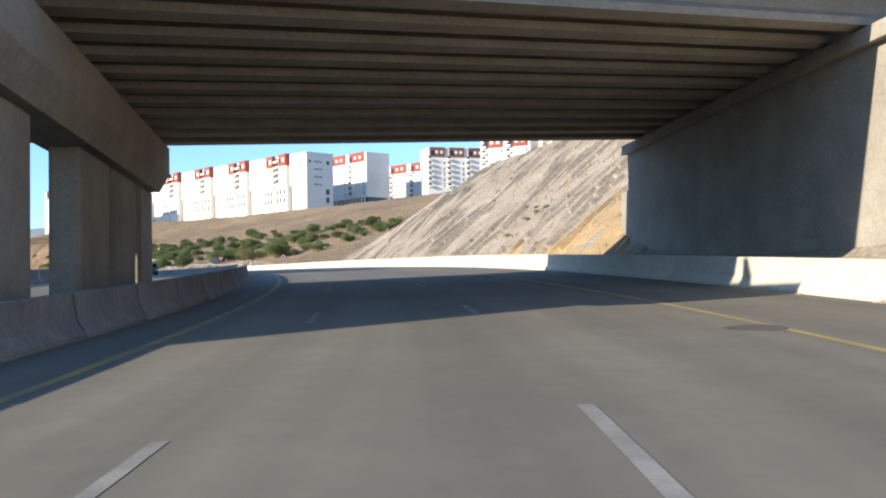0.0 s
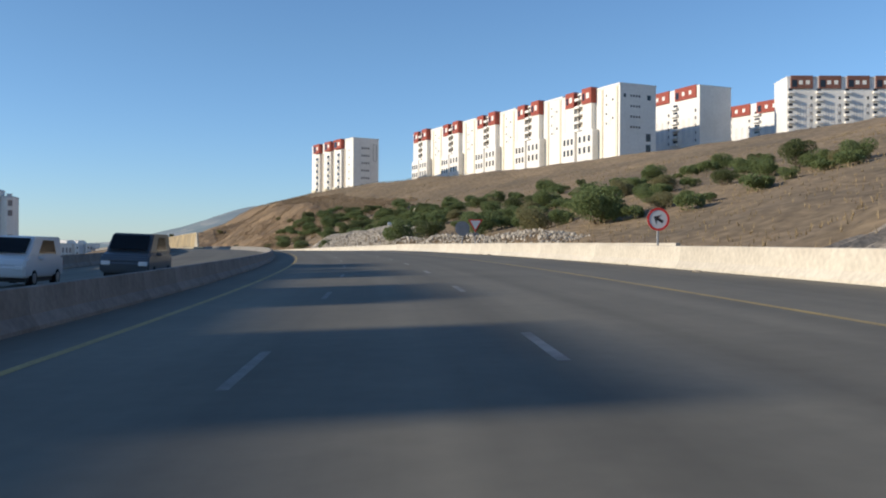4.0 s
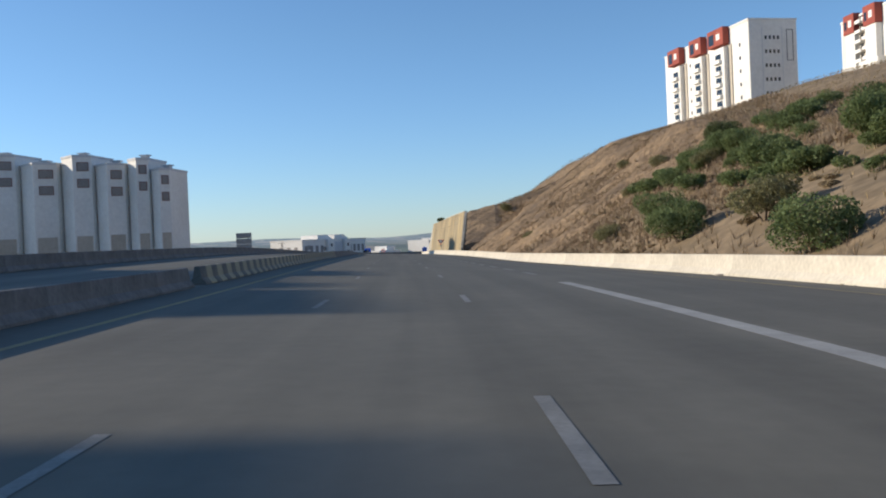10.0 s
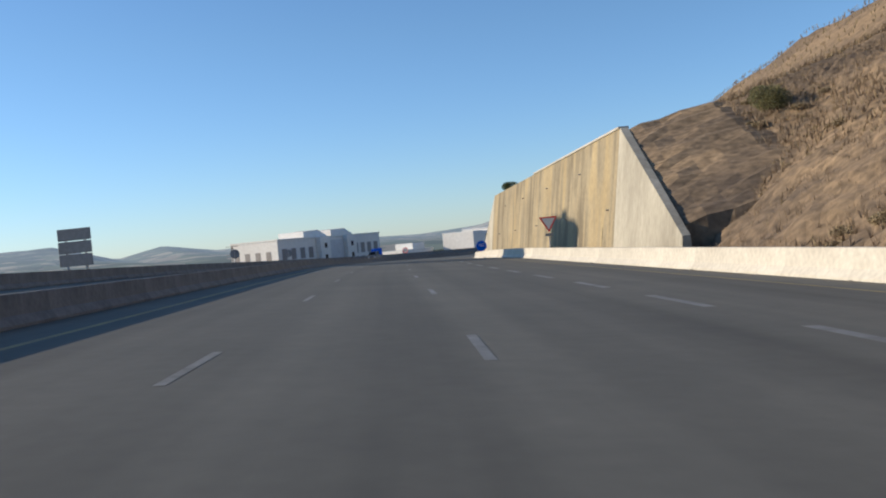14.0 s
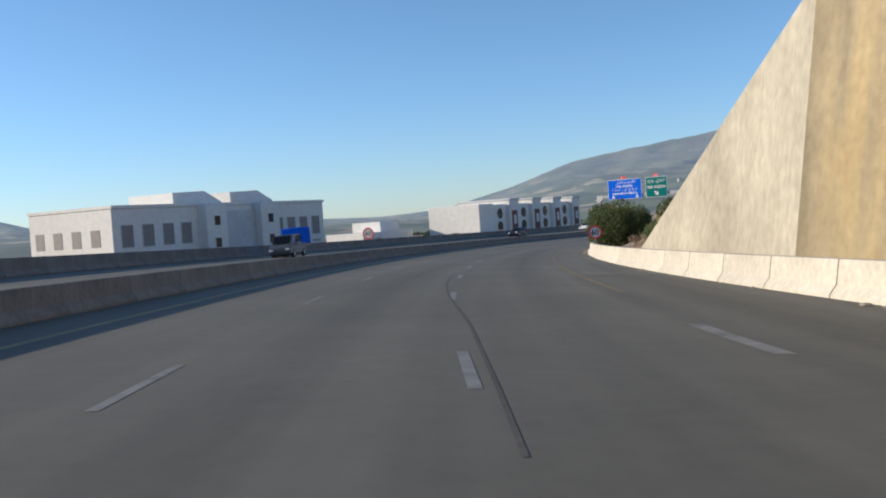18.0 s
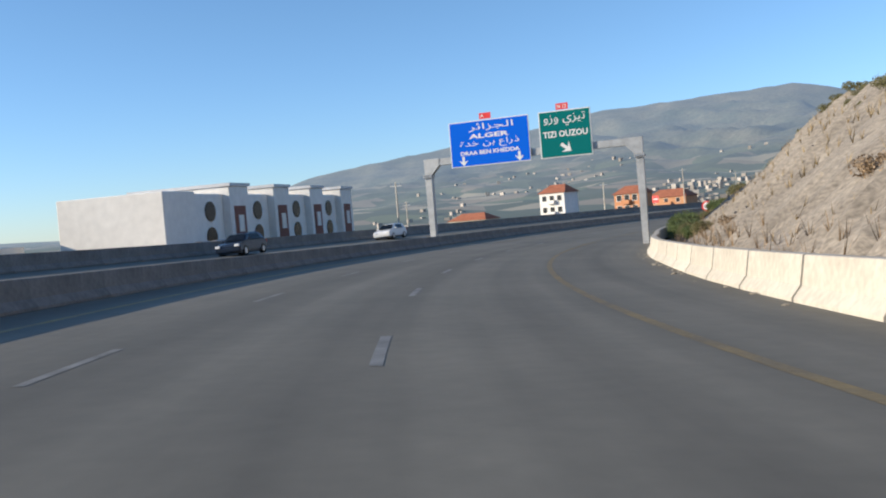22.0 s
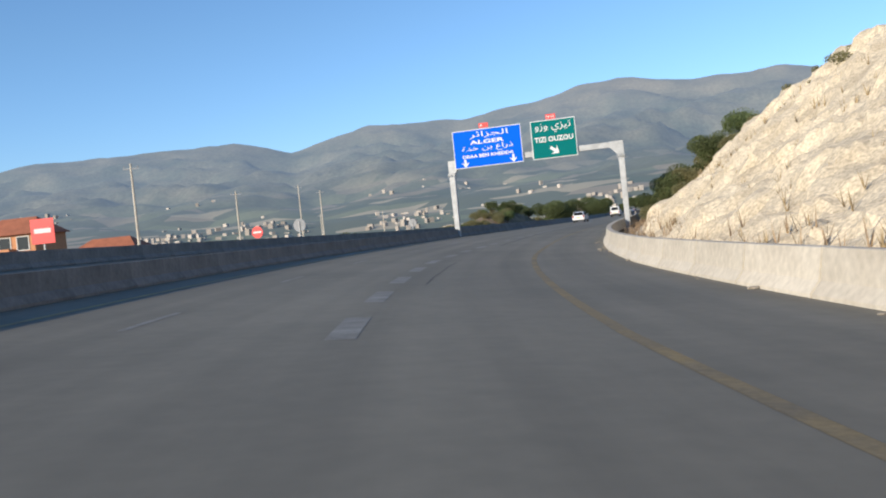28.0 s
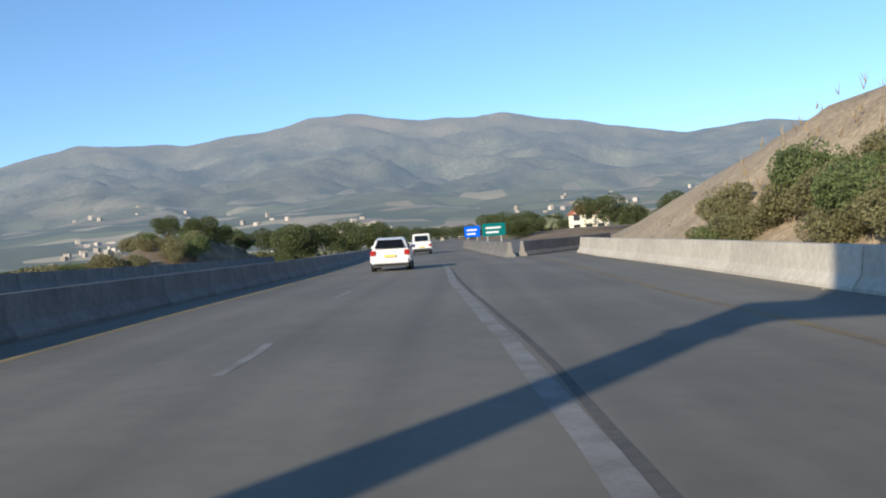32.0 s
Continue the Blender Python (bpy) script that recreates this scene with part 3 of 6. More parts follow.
dash_row("line_lane_right", "white dashes between the middle and right lanes", [q for q in LANE if q < 795], u_d2, 3.0, 0.15, WHITE_LINE)
dash_row("line_exit", "wide white dashes before the exit", list(np.arange(800.6, 868, 6.08)), u_d2, 3.0, 0.40, WORN_WHITE)
solid_line("line_exit_solid", "wide worn white line at the exit", 872, 930, lambda s: np.interp(s, [872, 880, 887, 893, 901, 909, 930], [.6, .52, .62, .5, .05, -.45, -.9]), 0.24, WORN_WHITE)
solid_line("asphalt_repair", "dark tar strip along the exit line", 846, 924, lambda s: np.interp(s, [846, 858, 870, 882, 890, 894.6, 901, 909, 924], [.75, .97, .97, .78, .8, .7, .25, -.22, -.7]) + 0.02 * np.sin(s * 0.7), 0.1, ASPHALT_OLD, 0.004)
solid_line("tar_seam", "thin dark tar seam curving through the lane", 572, 603, lambda s: np.interp(s, [572, 576, 582, 590, 596, 603], [.62, .6, .45, -.1, -.42, -.5]), 0.05, ASPHALT_OLD, 0.004)
solid_line("tar_crack", "thin dark tar strip in the lane", 812, 825, lambda s: np.interp(s, [812, 825], [-.08, .14]) + .02 * np.sin(s), 0.05, ASPHALT_OLD, 0.004)
solid_line("line_merge_solid", "wide white line along the merging lane", 214, 345, lambda s: np.interp(s, [214, 226, 240, 258, 290, 300, 312, 324, 345], [7.0, 6.4, 6.0, 5.7, 5.1, 4.5, 4.4, 4.8, 4.9]), 0.42, FRESH_WHITE)
dash_row("line_merge", "worn wide white dashes along the merging lane", list(np.arange(353.95, 531, 8.05)) + list(np.arange(537.1, 580, 6.65)), lambda s: np.interp(s, [345, 400, 460, 540, 579], [5.2, 5.5, 5.5, 5.3, 4.1]), 4.0, 0.26, WHITE_LINE)
solid_line("line_merge_edge", "faded yellow edge line of the merging lane", 262, 560, lambda s: u_bar(s) - 2.0, 0.14, YELLOW_LINE)
hatch = tagged(new("line_hatching"), "white hatching on the gore where the ramp merges", "road marking", kind="structure")
for i in range(8):
    s0 = 222 + i * 4.7
    ua, ub_ = np.interp(s0, [214, 226, 240, 258], [6.9, 6.4, 6.0, 5.7]), np.interp(s0, [214, 240, 262], [10.6, 9.7, 6.4])
    q = np.linspace(ua, ub_, 7)
    lo_e, hi_e = road(s0 - (q - ua) * .45, q, .012), road(s0 + .55 - (q - ua) * .45, q, .012)
    mesh_ob("stripe", np.concatenate([lo_e, hi_e]), [(k, k + 1, k + 8, k + 7) for k in range(6)], FRESH_WHITE, hatch)
solid_line("line_ramp_edge", "white edge line of the ramp", 214, 262, lambda s: np.interp(s, [214, 240, 262], [10.6, 9.7, 6.2]), 0.2, FRESH_WHITE)
# oil and tar spots
for k, (s, u, w, l) in enumerate([(14, 5.0, .5, .5), (41, 4.6, .7, .35), (600, 5.2, .7, .5)]):
    n = 10
    P = [road(s + l * math.cos(a) * (1 + .2 * math.sin(3 * a + k)), u + w * math.sin(a), .004) for a in np.linspace(0, 2 * math.pi, n, endpoint=False)]
    tagged(mesh_ob("tar_spot", P, [tuple(range(n))], ASPHALT_OLD), "dark tar spot on the asphalt", "stain", kind="structure")

# ---- rock faces of the road cuts, in finer relief over the ground ----
def cut_face(name, label, s0, s1, material, style, ds=0.8, seed=0, extra=3.0, hmax=40):
    n = int((s1 - s0) / ds)
    m = 120 if style == "strata" else 56
    lean = 0 if style == "blocks" else .566          # the layers climb away from the road at this slant
    s = np.linspace(s0, s1, n)[:, None] + np.zeros((1, m))
    for k in range(3):
        reach = np.minimum(np.interp(s, GS, G_CUT), hmax) / np.interp(s, GS, G_TAN) + extra
        d = -0.4 + (reach + 0.4) * (np.linspace(0, 1, m)[None, :] ** 1.15)
        s = np.clip(np.linspace(s0 - lean * reach.max(), s1, n)[:, None] + lean * d, s0, s1)
    u = toe(s) + d
    P = road(s, u)
    x, y = P[..., 0].ravel(), P[..., 1].ravel()
    z = ground_z(x, y)
    dd, ss = d.ravel(), s.ravel()
    fade = np.clip(dd / 1.2, 0, 1) * np.clip((ss - s0) / 5, 0, 1) * np.clip((s1 - ss) / 5, 0, 1)
    if style == "strata":
        along, across = ss * 0.47 + dd * 0.83, ss * 0.83 - dd * 0.47
        ph = across / 1.15 + 0.8 * fbm(ss, dd, 22, 2, seed) + 0.35 * fbm(along * .4, across * 1.3, 3, 2, seed + 2)
        plate, f = np.floor(ph), ph % 1.0
        gap = np.clip(fbm(along * .55, plate * 3.1, 2.2, 2, seed + 5) * 2.6 + .08, 0, 1)      # where the joint has broken open
        rel = (.07 + .27 * gap) * (1 - f) + .08 * np.sin(plate * 12.9) - 0.2 * gap * np.exp(-((f - .96) / .1) ** 2) + 0.07 * fbm(ss, dd, 1.4, 3, seed + 1) + 0.4 * fbm(ss, dd, 13, 2, seed + 3)
    elif style == "blocks":
        rel = 0.55 * np.abs(fbm(ss, dd, 1.7, 4, seed)) + 0.5 * fbm(ss, dd, 5, 3, seed + 1) + 0.35 * (np.floor(2 * fbm(ss, dd, 2.6, 2, seed + 2)) / 2)
    else:
        across = ss * 0.83 - dd * 0.47
        rel = 0.28 * fbm(ss, dd, 1.5, 4, seed) + 0.45 * fbm(ss, dd, 7, 3, seed + 1) + 0.4 * ((across / 1.3 + .8 * fbm(ss, dd, 9, 2, seed + 2)) % 1) * np.clip(2.2 * fbm(ss, dd, 8, 2, seed + 6) - .1, 0, 1)
    h = np.interp(ss, RS, RH)
    out = rel * fade
    x = x - np.cos(h) * out * 0.6
    y = y - np.sin(h) * out * 0.6
    z = z + 0.30 * np.clip(dd + .4, 0, 1) * np.clip(fade * 3, .1, 1) + out * 0.75 - 0.5 * (1 - np.clip(fade * 4, 0, 1))
    i = np.arange(n * m).reshape(n, m)[:-1, :-1].ravel()
    ob = mesh_ob(name, np.stack([x, y, z], 1), np.stack([i, i + m, i + m + 1, i + 1], 1), material)
    return tagged(ob, label, "rock face", kind="structure")


grey_cut = cut_face("rock_face_grey", "grey layered rock cut with an ochre pocket beside the road", 44, 162, ROCK_GREY, "strata", 0.2, 1)
OCHRE = mat("ochre_clay", (0.42, 0.295, 0.15), (0.27, 0.20, 0.115), 0.5, 0.95, 0.7, 2.5, fine=0.35)
grey_cut.data.materials.append(OCHRE)
gc_ = np.array([q_.center for q_ in grey_cut.data.polygons])
gs_, gu_ = nearest(gc_[:, 0].copy(), gc_[:, 1].copy())
gd_ = gu_ - toe(gs_)
grey_cut.data.polygons.foreach_set("material_index", ((gs_ < 62 + 12 * fbm(gs_, gd_, 3, 4, 2)) & (gd_ < 11 + 12 * fbm(gs_, gd_, 2.5, 4, 4) - np.maximum(gs_ - 52, 0) * .6)).astype(np.int32))
cut_face("rock_face_soil", "crumbling ochre earth slope with dry grass", 405, 517, SOIL_ORANGE, "soil", 0.4, 4)
cut_face("rock_face_ochre", "ochre earth and shale slope", 600, 655, SOIL_ORANGE, "strata", 0.6, 6)
cut_face("rock_face_shale", "grey tilted shale cut", 648, 764, ROCK_GREY, "strata", 0.5, 8)
cut_face("rock_face_limestone", "pale crumbling limestone cut", 755, 880, LIMESTONE, "blocks", 0.55, 11)

# ---- overpass ----
UNDER = mat("bridge_concrete", (0.33, 0.303, 0.255), (0.24, 0.218, 0.184), 0.5, 0.9, 0.1, 10, fine=0.12)
bridge = thing("overpass", pose(0, 0, 0), "concrete overpass on precast beams, columns and a solid abutment", "bridge")
XP = -13.0                                          # left span's edges bent here, over the pier, to shape the road's shadow
def soffit(x): return 8.0 + .0675 * x
def near_edge(x): return 21.2 + .5 * x if x > XP else 13.6 + .95 * (x - XP)
def far_edge(x): return 44.9 + .5 * x if x > XP else 39.2 + 1.08 * (x - XP)
NG = 11
GIRDER = [(-.42, 0), (.42, 0), (.42, .22), (.14, .42), (.14, 1.15), (.62, 1.32), (.62, 1.5), (-.62, 1.5), (-.62, 1.32), (-.14, 1.15), (-.14, .42), (-.42, .22)]
for xa, xb in ((XP + .02, 14.5), (-40, XP - .02)):
    for i in range(NG):
        f = (i + .45) / NG
        ya, yb = near_edge(xa) + (far_edge(xa) - near_edge(xa)) * f, near_edge(xb) + (far_edge(xb) - near_edge(xb)) * f
        bm = bmesh.new()
        a = [bm.verts.new((xa, ya + px_, soffit(xa) + pz)) for px_, pz in GIRDER]
        b = [bm.verts.new((xb, yb + px_, soffit(xb) + pz)) for px_, pz in GIRDER]
        bm.faces.new(a), bm.faces.new(b[::-1])
        for k in range(12):
            bm.faces.new((a[k], b[k], b[(k + 1) % 12], a[(k + 1) % 12]))
        bmesh.ops.recalc_face_normals(bm, faces=bm.faces)
        part("beam", bm, UNDER, bridge)
    bm = bmesh.new()
    vs = [bm.verts.new((x, y, soffit(x) + z)) for z in (1.5, 1.8) for x in (xa, xb) for y in (near_edge(x), far_edge(x))]
    bmesh.ops.convex_hull(bm, input=vs)
    part("deck_slab", bm, UNDER, bridge)
    for edge, o in ((near_edge, -.3), (far_edge, 0.0)):
        bm = bmesh.new()
        vs = [bm.verts.new((x, edge(x) + o + dy, soffit(x) + z)) for z in (1.25, 2.6) for x in (xa, xb) for dy in (0, .3)]
        bmesh.ops.convex_hull(bm, input=vs)
        part("parapet", bm, UNDER, bridge)
# left pier: cap beam on flat columns
PM = Matrix.Translation((-11.9 - 1.0, 37.5, 0)) @ Matrix.Rotation(math.atan(.18), 4, "Z")
bm = bmesh.new()
vs = [bm.verts.new(PM @ Vector((dx, y, z + (0 if y else 0)))) for y in (-25, 0) for dx, z in ((-1.1, 5.9), (-.7, 5.2), (.7, 5.2), (1.1, 5.9), (1.1, 7.0), (-1.1, 7.0))]
bmesh.ops.convex_hull(bm, input=vs)
part("cap_beam", bm, UNDER, bridge)
for y, hl in ((-1.6, 1.5), (-6.2, 2.0), (-11.0, 2.05), (-19.0, 1.25)):
    part("column", box(-.42, y - hl, -1.2, .42, y + hl, 5.25, bevel=.12, m=PM), UNDER, bridge)
    part("bearing", box(-.3, y - .3, 6.95, .3, y + .3, 7.2, m=PM), CONC_GREY, bridge)
# right abutment, with its seat
bm = bmesh.new()
vs = [bm.verts.new((x, y, z)) for x, y, zt in ((16.6, 2.0, 9.0), (20.2, 2.0, 9.2), (14.5, 51.0, 8.9), (9.2, 50.2, 8.6)) for z in (-1.5, zt)]
bmesh.ops.convex_hull(bm, input=vs)
part("abutment", bm, UNDER, bridge)
bm = bmesh.new()
vs = [bm.verts.new((x, y, z)) for x, y in ((15.4, 7.0), (16.1, 7.0), (9.5, 50.3), (8.9, 50.3)) for z in (8.0 + (x - 9) * .07, 8.5 + (x - 9) * .07)]
bmesh.ops.convex_hull(bm, input=vs)
part("bearing_shelf", bm, UNDER, bridge)
part("wing_wall", box(9.3, 50.1, -1, 9.7, 53.0, 6.2, bevel=.04), UNDER, bridge)
part("abutment", box(-42.5, -20, -2, -40.0, 16, 6.2, bevel=.05), UNDER, bridge)

# ---- retaining wall ----
def streak_mat():
    m = mat("stained_wall", (0.36, 0.30, 0.20), (0.275, 0.225, 0.145), 0.16, 0.9, 0.12, 4, fine=0.1)
    nt, N = m.node_tree, m.node_tree.nodes
    co = N["Texture Coordinate"]
    mp = N.new("ShaderNodeMapping")
    mp.inputs["Scale"].default_value = (0.42, 0.42, 0.05)
    nt.links.new(co.outputs["Object"], mp.inputs[0])
    n = N.new("ShaderNodeTexNoise")
    n.inputs["Scale"].default_value, n.inputs["Detail"].default_value, n.inputs["Distortion"].default_value = 1.0, 6, 0.9
    nt.links.new(mp.outputs[0], n.inputs["Vector"])
    rp = N.new("ShaderNodeValToRGB")
    e = rp.color_ramp.elements
    e[0].position, e[0].color = 0.34, (0.52, 0.5, 0.47, 1)
    e[1].position, e[1].color = 0.64, (1.22, 1.12, 0.9, 1)
    k = e.new(0.5)
    k.color = (0.92, 0.9, 0.85, 1)
    nt.links.new(n.outputs[0], rp.inputs[0])
    mx = N.new("ShaderNodeMixRGB")
    mx.blend_type, mx.inputs[0].default_value = "MULTIPLY", 0.9
    p = N["Principled BSDF"]
    old = p.inputs["Base Color"].links[0].from_socket
    nt.links.new(old, mx.inputs[1])
    nt.links.new(rp.outputs[0], mx.inputs[2])
    nt.links.new(mx.outputs[0], p.inputs["Base Color"])
    return m


STAINED = streak_mat()
WING = mat("blotched_concrete", (0.47, 0.425, 0.33), (0.30, 0.265, 0.20), 0.22, 0.9, 0.12, 5, fine=0.12, aniso=(1, 1, .55))
wa, wb = Vector((-247.8, 445.8)), Vector((-302.0, 500.6))
wd = (wb - wa).normalized()
wn_ = Vector((wd.y, -wd.x))                       # into the hill
LW = (wb - wa).length
zw0, zw1 = 3.2, 1.7
retaining = thing("retaining_wall", Matrix.Translation((wa.x, wa.y, 0)) @ Matrix(((wd.x, wn_.x, 0, 0), (wd.y, wn_.y, 0, 0), (0, 0, 1, 0), (0, 0, 0, 1))), "tall leaning concrete retaining wall with rust-coloured streaks", "retaining wall")
def wall_top(q):
    return np.interp(q, [0, LW], [12.3, 11.2])
NB = 14
for i in range(NB):
    q0, q1 = (LW - .5) * i / NB + .004, (LW - .5) * (i + 1) / NB - .004
    bm = bmesh.new()
    vs = []
    for q in (q0, q1):
        b0 = zw0 + (zw1 - zw0) * q / LW - 1.0
        t = wall_top(q)
        vs += [bm.verts.new((q, -1.5, b0)), bm.verts.new((q, 0, t)), bm.verts.new((q, .6, t)), bm.verts.new((q, .9, b0))]
    bmesh.ops.convex_hull(bm, input=vs)
    part("wall_panel", bm, STAINED, retaining)
    for zf in (.35, .75):
        if (i + int(zf * 10)) % 3 == 0:
            b0 = zw0 + (zw1 - zw0) * q0 / LW
            zz = b0 + (wall_top(q0) - b0) * zf
            yy = -1.5 + 1.5 * (zz - b0 + 1) / (wall_top(q0) - b0 + 1)
            part("drain_pipe", tube((q0 + 2, yy - .22, zz), (q0 + 2, yy + .2, zz), .06, n=8), CONC_GREY, retaining)
part("coping", box(-.1, -.12, 12.25, LW * .5, .7, 12.42, bevel=.03, m=Matrix.Rotation(math.atan2(1.0, LW), 4, "Y")), CONC, retaining)
bm = bmesh.new()                                   # wing that falls away along the road
vs = [bm.verts.new(c) for c in ((0, -1.5, 2.2), (0, 0, 12.3), (0, .6, 12.3), (0, -.4, 2.2), (-24.5, -4.25, 2.2), (-24.5, -4.1, 4.5), (-24.5, -3.7, 4.5), (-24.5, -3.6, 2.2))]
bmesh.ops.convex_hull(bm, input=vs)
part("wing_wall", bm, WING, retaining, "smooth pale wing wall")
bm = bmesh.new()
vs = [bm.verts.new(c) for c in ((LW - .52, -1.5, .7), (LW - .52, 0, 11.2), (LW - .52, .6, 11.2), (LW + 16.5, -1.0, .2), (LW + 16.5, -.9, 2.0), (LW + 16.5, -.4, 2.0), (LW + 16.5, -.3, .2), (LW - .52, -.3, .7))]
bmesh.ops.convex_hull(bm, input=vs)
part("wing_wall", bm, WING, retaining, "pale wing wall with damp stains")
# rubble filled in behind the near wing
V_, F_ = [], []
rf = random.Random(12)
for i in range(26):
    q = -25.5 + i
    top_ = 12.2 + (4.4 - 12.2) * min(max(-q, 0), 24.5) / 24.5
    y0 = .3 - 3.95 * min(max(-q, 0), 24.5) / 24.5
    for j, dy in enumerate((.1, 1.2, 2.6, 4.2, 6.5, 9.5)):
        p_ = retaining.matrix_world @ Vector((q, y0 + dy, 0))
        gz = float(ground_z(np.array([p_.x]), np.array([p_.y]))[0])
        z_ = top_ + .25 * dy + rf.uniform(-.18, .25) * min(dy, 1) - .08
        V_.append((p_.x, p_.y, (max(z_, gz - .3) if i > 2 else gz - .35) if j < 5 else gz - .6))
for i in range(25):
    for j in range(5):
        a_ = i * 6 + j
        F_.append((a_, a_ + 1, a_ + 7, a_ + 6))
tagged(mesh_ob("earth_fill", V_, F_, SOIL_ORANGE), "brown earth and rubble filled in behind the wing wall", "earth", kind="structure")

# ---- drainage chute up the grey cut ----
chute = thing("drain_chute", pose(0, 0, 0), "stepped concrete drainage chute climbing the rock cut", "drain")
for i in range(40):
    P = [Vector(road(137.5 + (i + k) * .30, 17.6 + (i + k) * .57)) for k in (0, .94)]
    for p in P:
        p.z = float(ground_z(np.array([p.x]), np.array([p.y]))[0]) + 0.5
    ax = (P[1] - P[0])
    M_ = Matrix.Translation(P[0]) @ ax.to_track_quat("Y", "Z").to_matrix().to_4x4()
    L_ = ax.length
    bm = box(-.30, 0, -.1, .30, L_, .02, m=M_)
    for x0, x1 in ((-.38, -.28), (.28, .38)):
        box(x0, 0, -.1, x1, L_, .22, bm, m=M_)
    box(-.29, 0, 0, .29, .12, .2, bm, m=M_)
    part("chute_step", bm, CONC, chute)

# ---- buildings ----
WHITE_WALL = mat("white_render", (0.80, 0.775, 0.72), (0.70, 0.67, 0.61), 0.07, 0.9, 0.05, fine=0.05)
CREAM_WALL = mat("cream_render", (0.74, 0.68, 0.52), (0.66, 0.60, 0.46), 0.1, 0.9, 0.05, fine=0.05)
TAN_WALL = mat("tan_render", (0.50, 0.44, 0.36), (0.42, 0.37, 0.30), 0.1, 0.9, fine=0.06)
GREY_WALL = mat("grey_render", (0.62, 0.62, 0.61), (0.52, 0.52, 0.52), 0.08, 0.9, fine=0.06)
RED_PAINT = mat("red_render", (0.34, 0.085, 0.06), (0.26, 0.065, 0.048), 0.2, 0.85, fine=0.08)
BROWN_PAINT = mat("brown_render", (0.22, 0.10, 0.075), (0.17, 0.08, 0.06), 0.2, 0.85, fine=0.08)
# dark panes, also used as painted shade in open balconies and the arcade
GLASS_AND_SHADE = plain("window_glass_and_shade", (0.02, 0.022, 0.026), 0.12)
SHUTTER = mat("shutter", (0.30, 0.27, 0.25), (0.24, 0.22, 0.2), 2.0, 0.7)
TILE_RED = mat("roof_tile", (0.42, 0.15, 0.08), (0.30, 0.11, 0.06), 0.6, 0.85, 0.3, 6, fine=0.2)
METAL_GREY = mat("galvanised", (0.44, 0.45, 0.45), (0.31, 0.32, 0.32), 1.6, 0.55, metal=0.3, fine=0.1)
IRON = plain("iron", (0.06, 0.06, 0.06), 0.6)


def rect_ring(x0, z0, x1, z1, t, y0, y1):
    """A raised band round an opening in a wall that faces -y."""
    bm = bmesh.new()
    loops = []
    for g, y in ((0, y1), (0, y0), (t, y0), (t, y1)):
        loops.append([bm.verts.new(c) for c in ((x0 - g, y, z0 - g), (x1 + g, y, z0 - g), (x1 + g, y, z1 + g), (x0 - g, y, z1 + g))])
    for a in range(4):
        for k in range(4):
            bm.faces.new((loops[a][k], loops[a][(k + 1) % 4], loops[(a + 1) % 4][(k + 1) % 4], loops[(a + 1) % 4][k]))
    bmesh.ops.recalc_face_normals(bm, faces=bm.faces)
    return bm


def window(par, x, z, w, h, y=0.0, frame=WHITE_WALL, glass=GLASS_AND_SHADE, arch=False):
    """A window in a wall that faces -y: a dark recess, a raised frame and a sill."""
    win = part("window", box(x - w / 2, y - .03, z, x + w / 2, y + .12, z + h), glass, par)
    bm = rect_ring(x - w / 2, z, x + w / 2, z + h, .09, y - .08, y + .02)
    part("frame", bm, frame, win)
    return win


def slot_outline(par, x, z, w, h, y=0.0):
    """A tall raised band with a round head, as drawn on the facades."""
    bm = bmesh.new()
    for sx in (-1, 1):
        box(x + sx * w / 2 - .1, y - .1, z, x + sx * w / 2 + .1, y + .02, z + h, bm)
    n = 6
    for k in range(n):
        a0 = math.pi * (k + .5) / n
        box(-.1, -.1, -math.pi * w / 4 / n - .03, .1, .02, math.pi * w / 4 / n + .03, bm, m=Matrix.Translation((x + math.cos(a0) * w / 2, y, z + h + math.sin(a0) * w / 2)) @ Matrix.Rotation(-a0 + math.pi / 2 + math.pi / 2, 4, "Y"))
    part("wall_moulding", bm, GREY_WALL, par)


def frame_of(x, y, z, dx, dy):
    """A frame at a facade's left foot: x along it, y into the building."""
    n = math.hypot(dx, dy)
    dx, dy = dx / n, dy / n
    return Matrix(((dx, -dy, 0, x), (dy, dx, 0, y), (0, 0, 1, z), (0, 0, 0, 1)))


def balcony(par, x0, x1, z, depth, y=0.0, wall=WHITE_WALL):
    b = part("balcony", box(x0, y - depth, z, x1, y + .05, z + .18), wall, par)
    bm = box(x0, y - depth, z + .18, x1, y - depth + .12, z + 1.0)
    for x in (x0, x1 - .12):
        box(x, y - depth + .12, z + .18, x + .12, y, z + 1.0, bm)
    part("parapet", bm, wall, b)
    return b


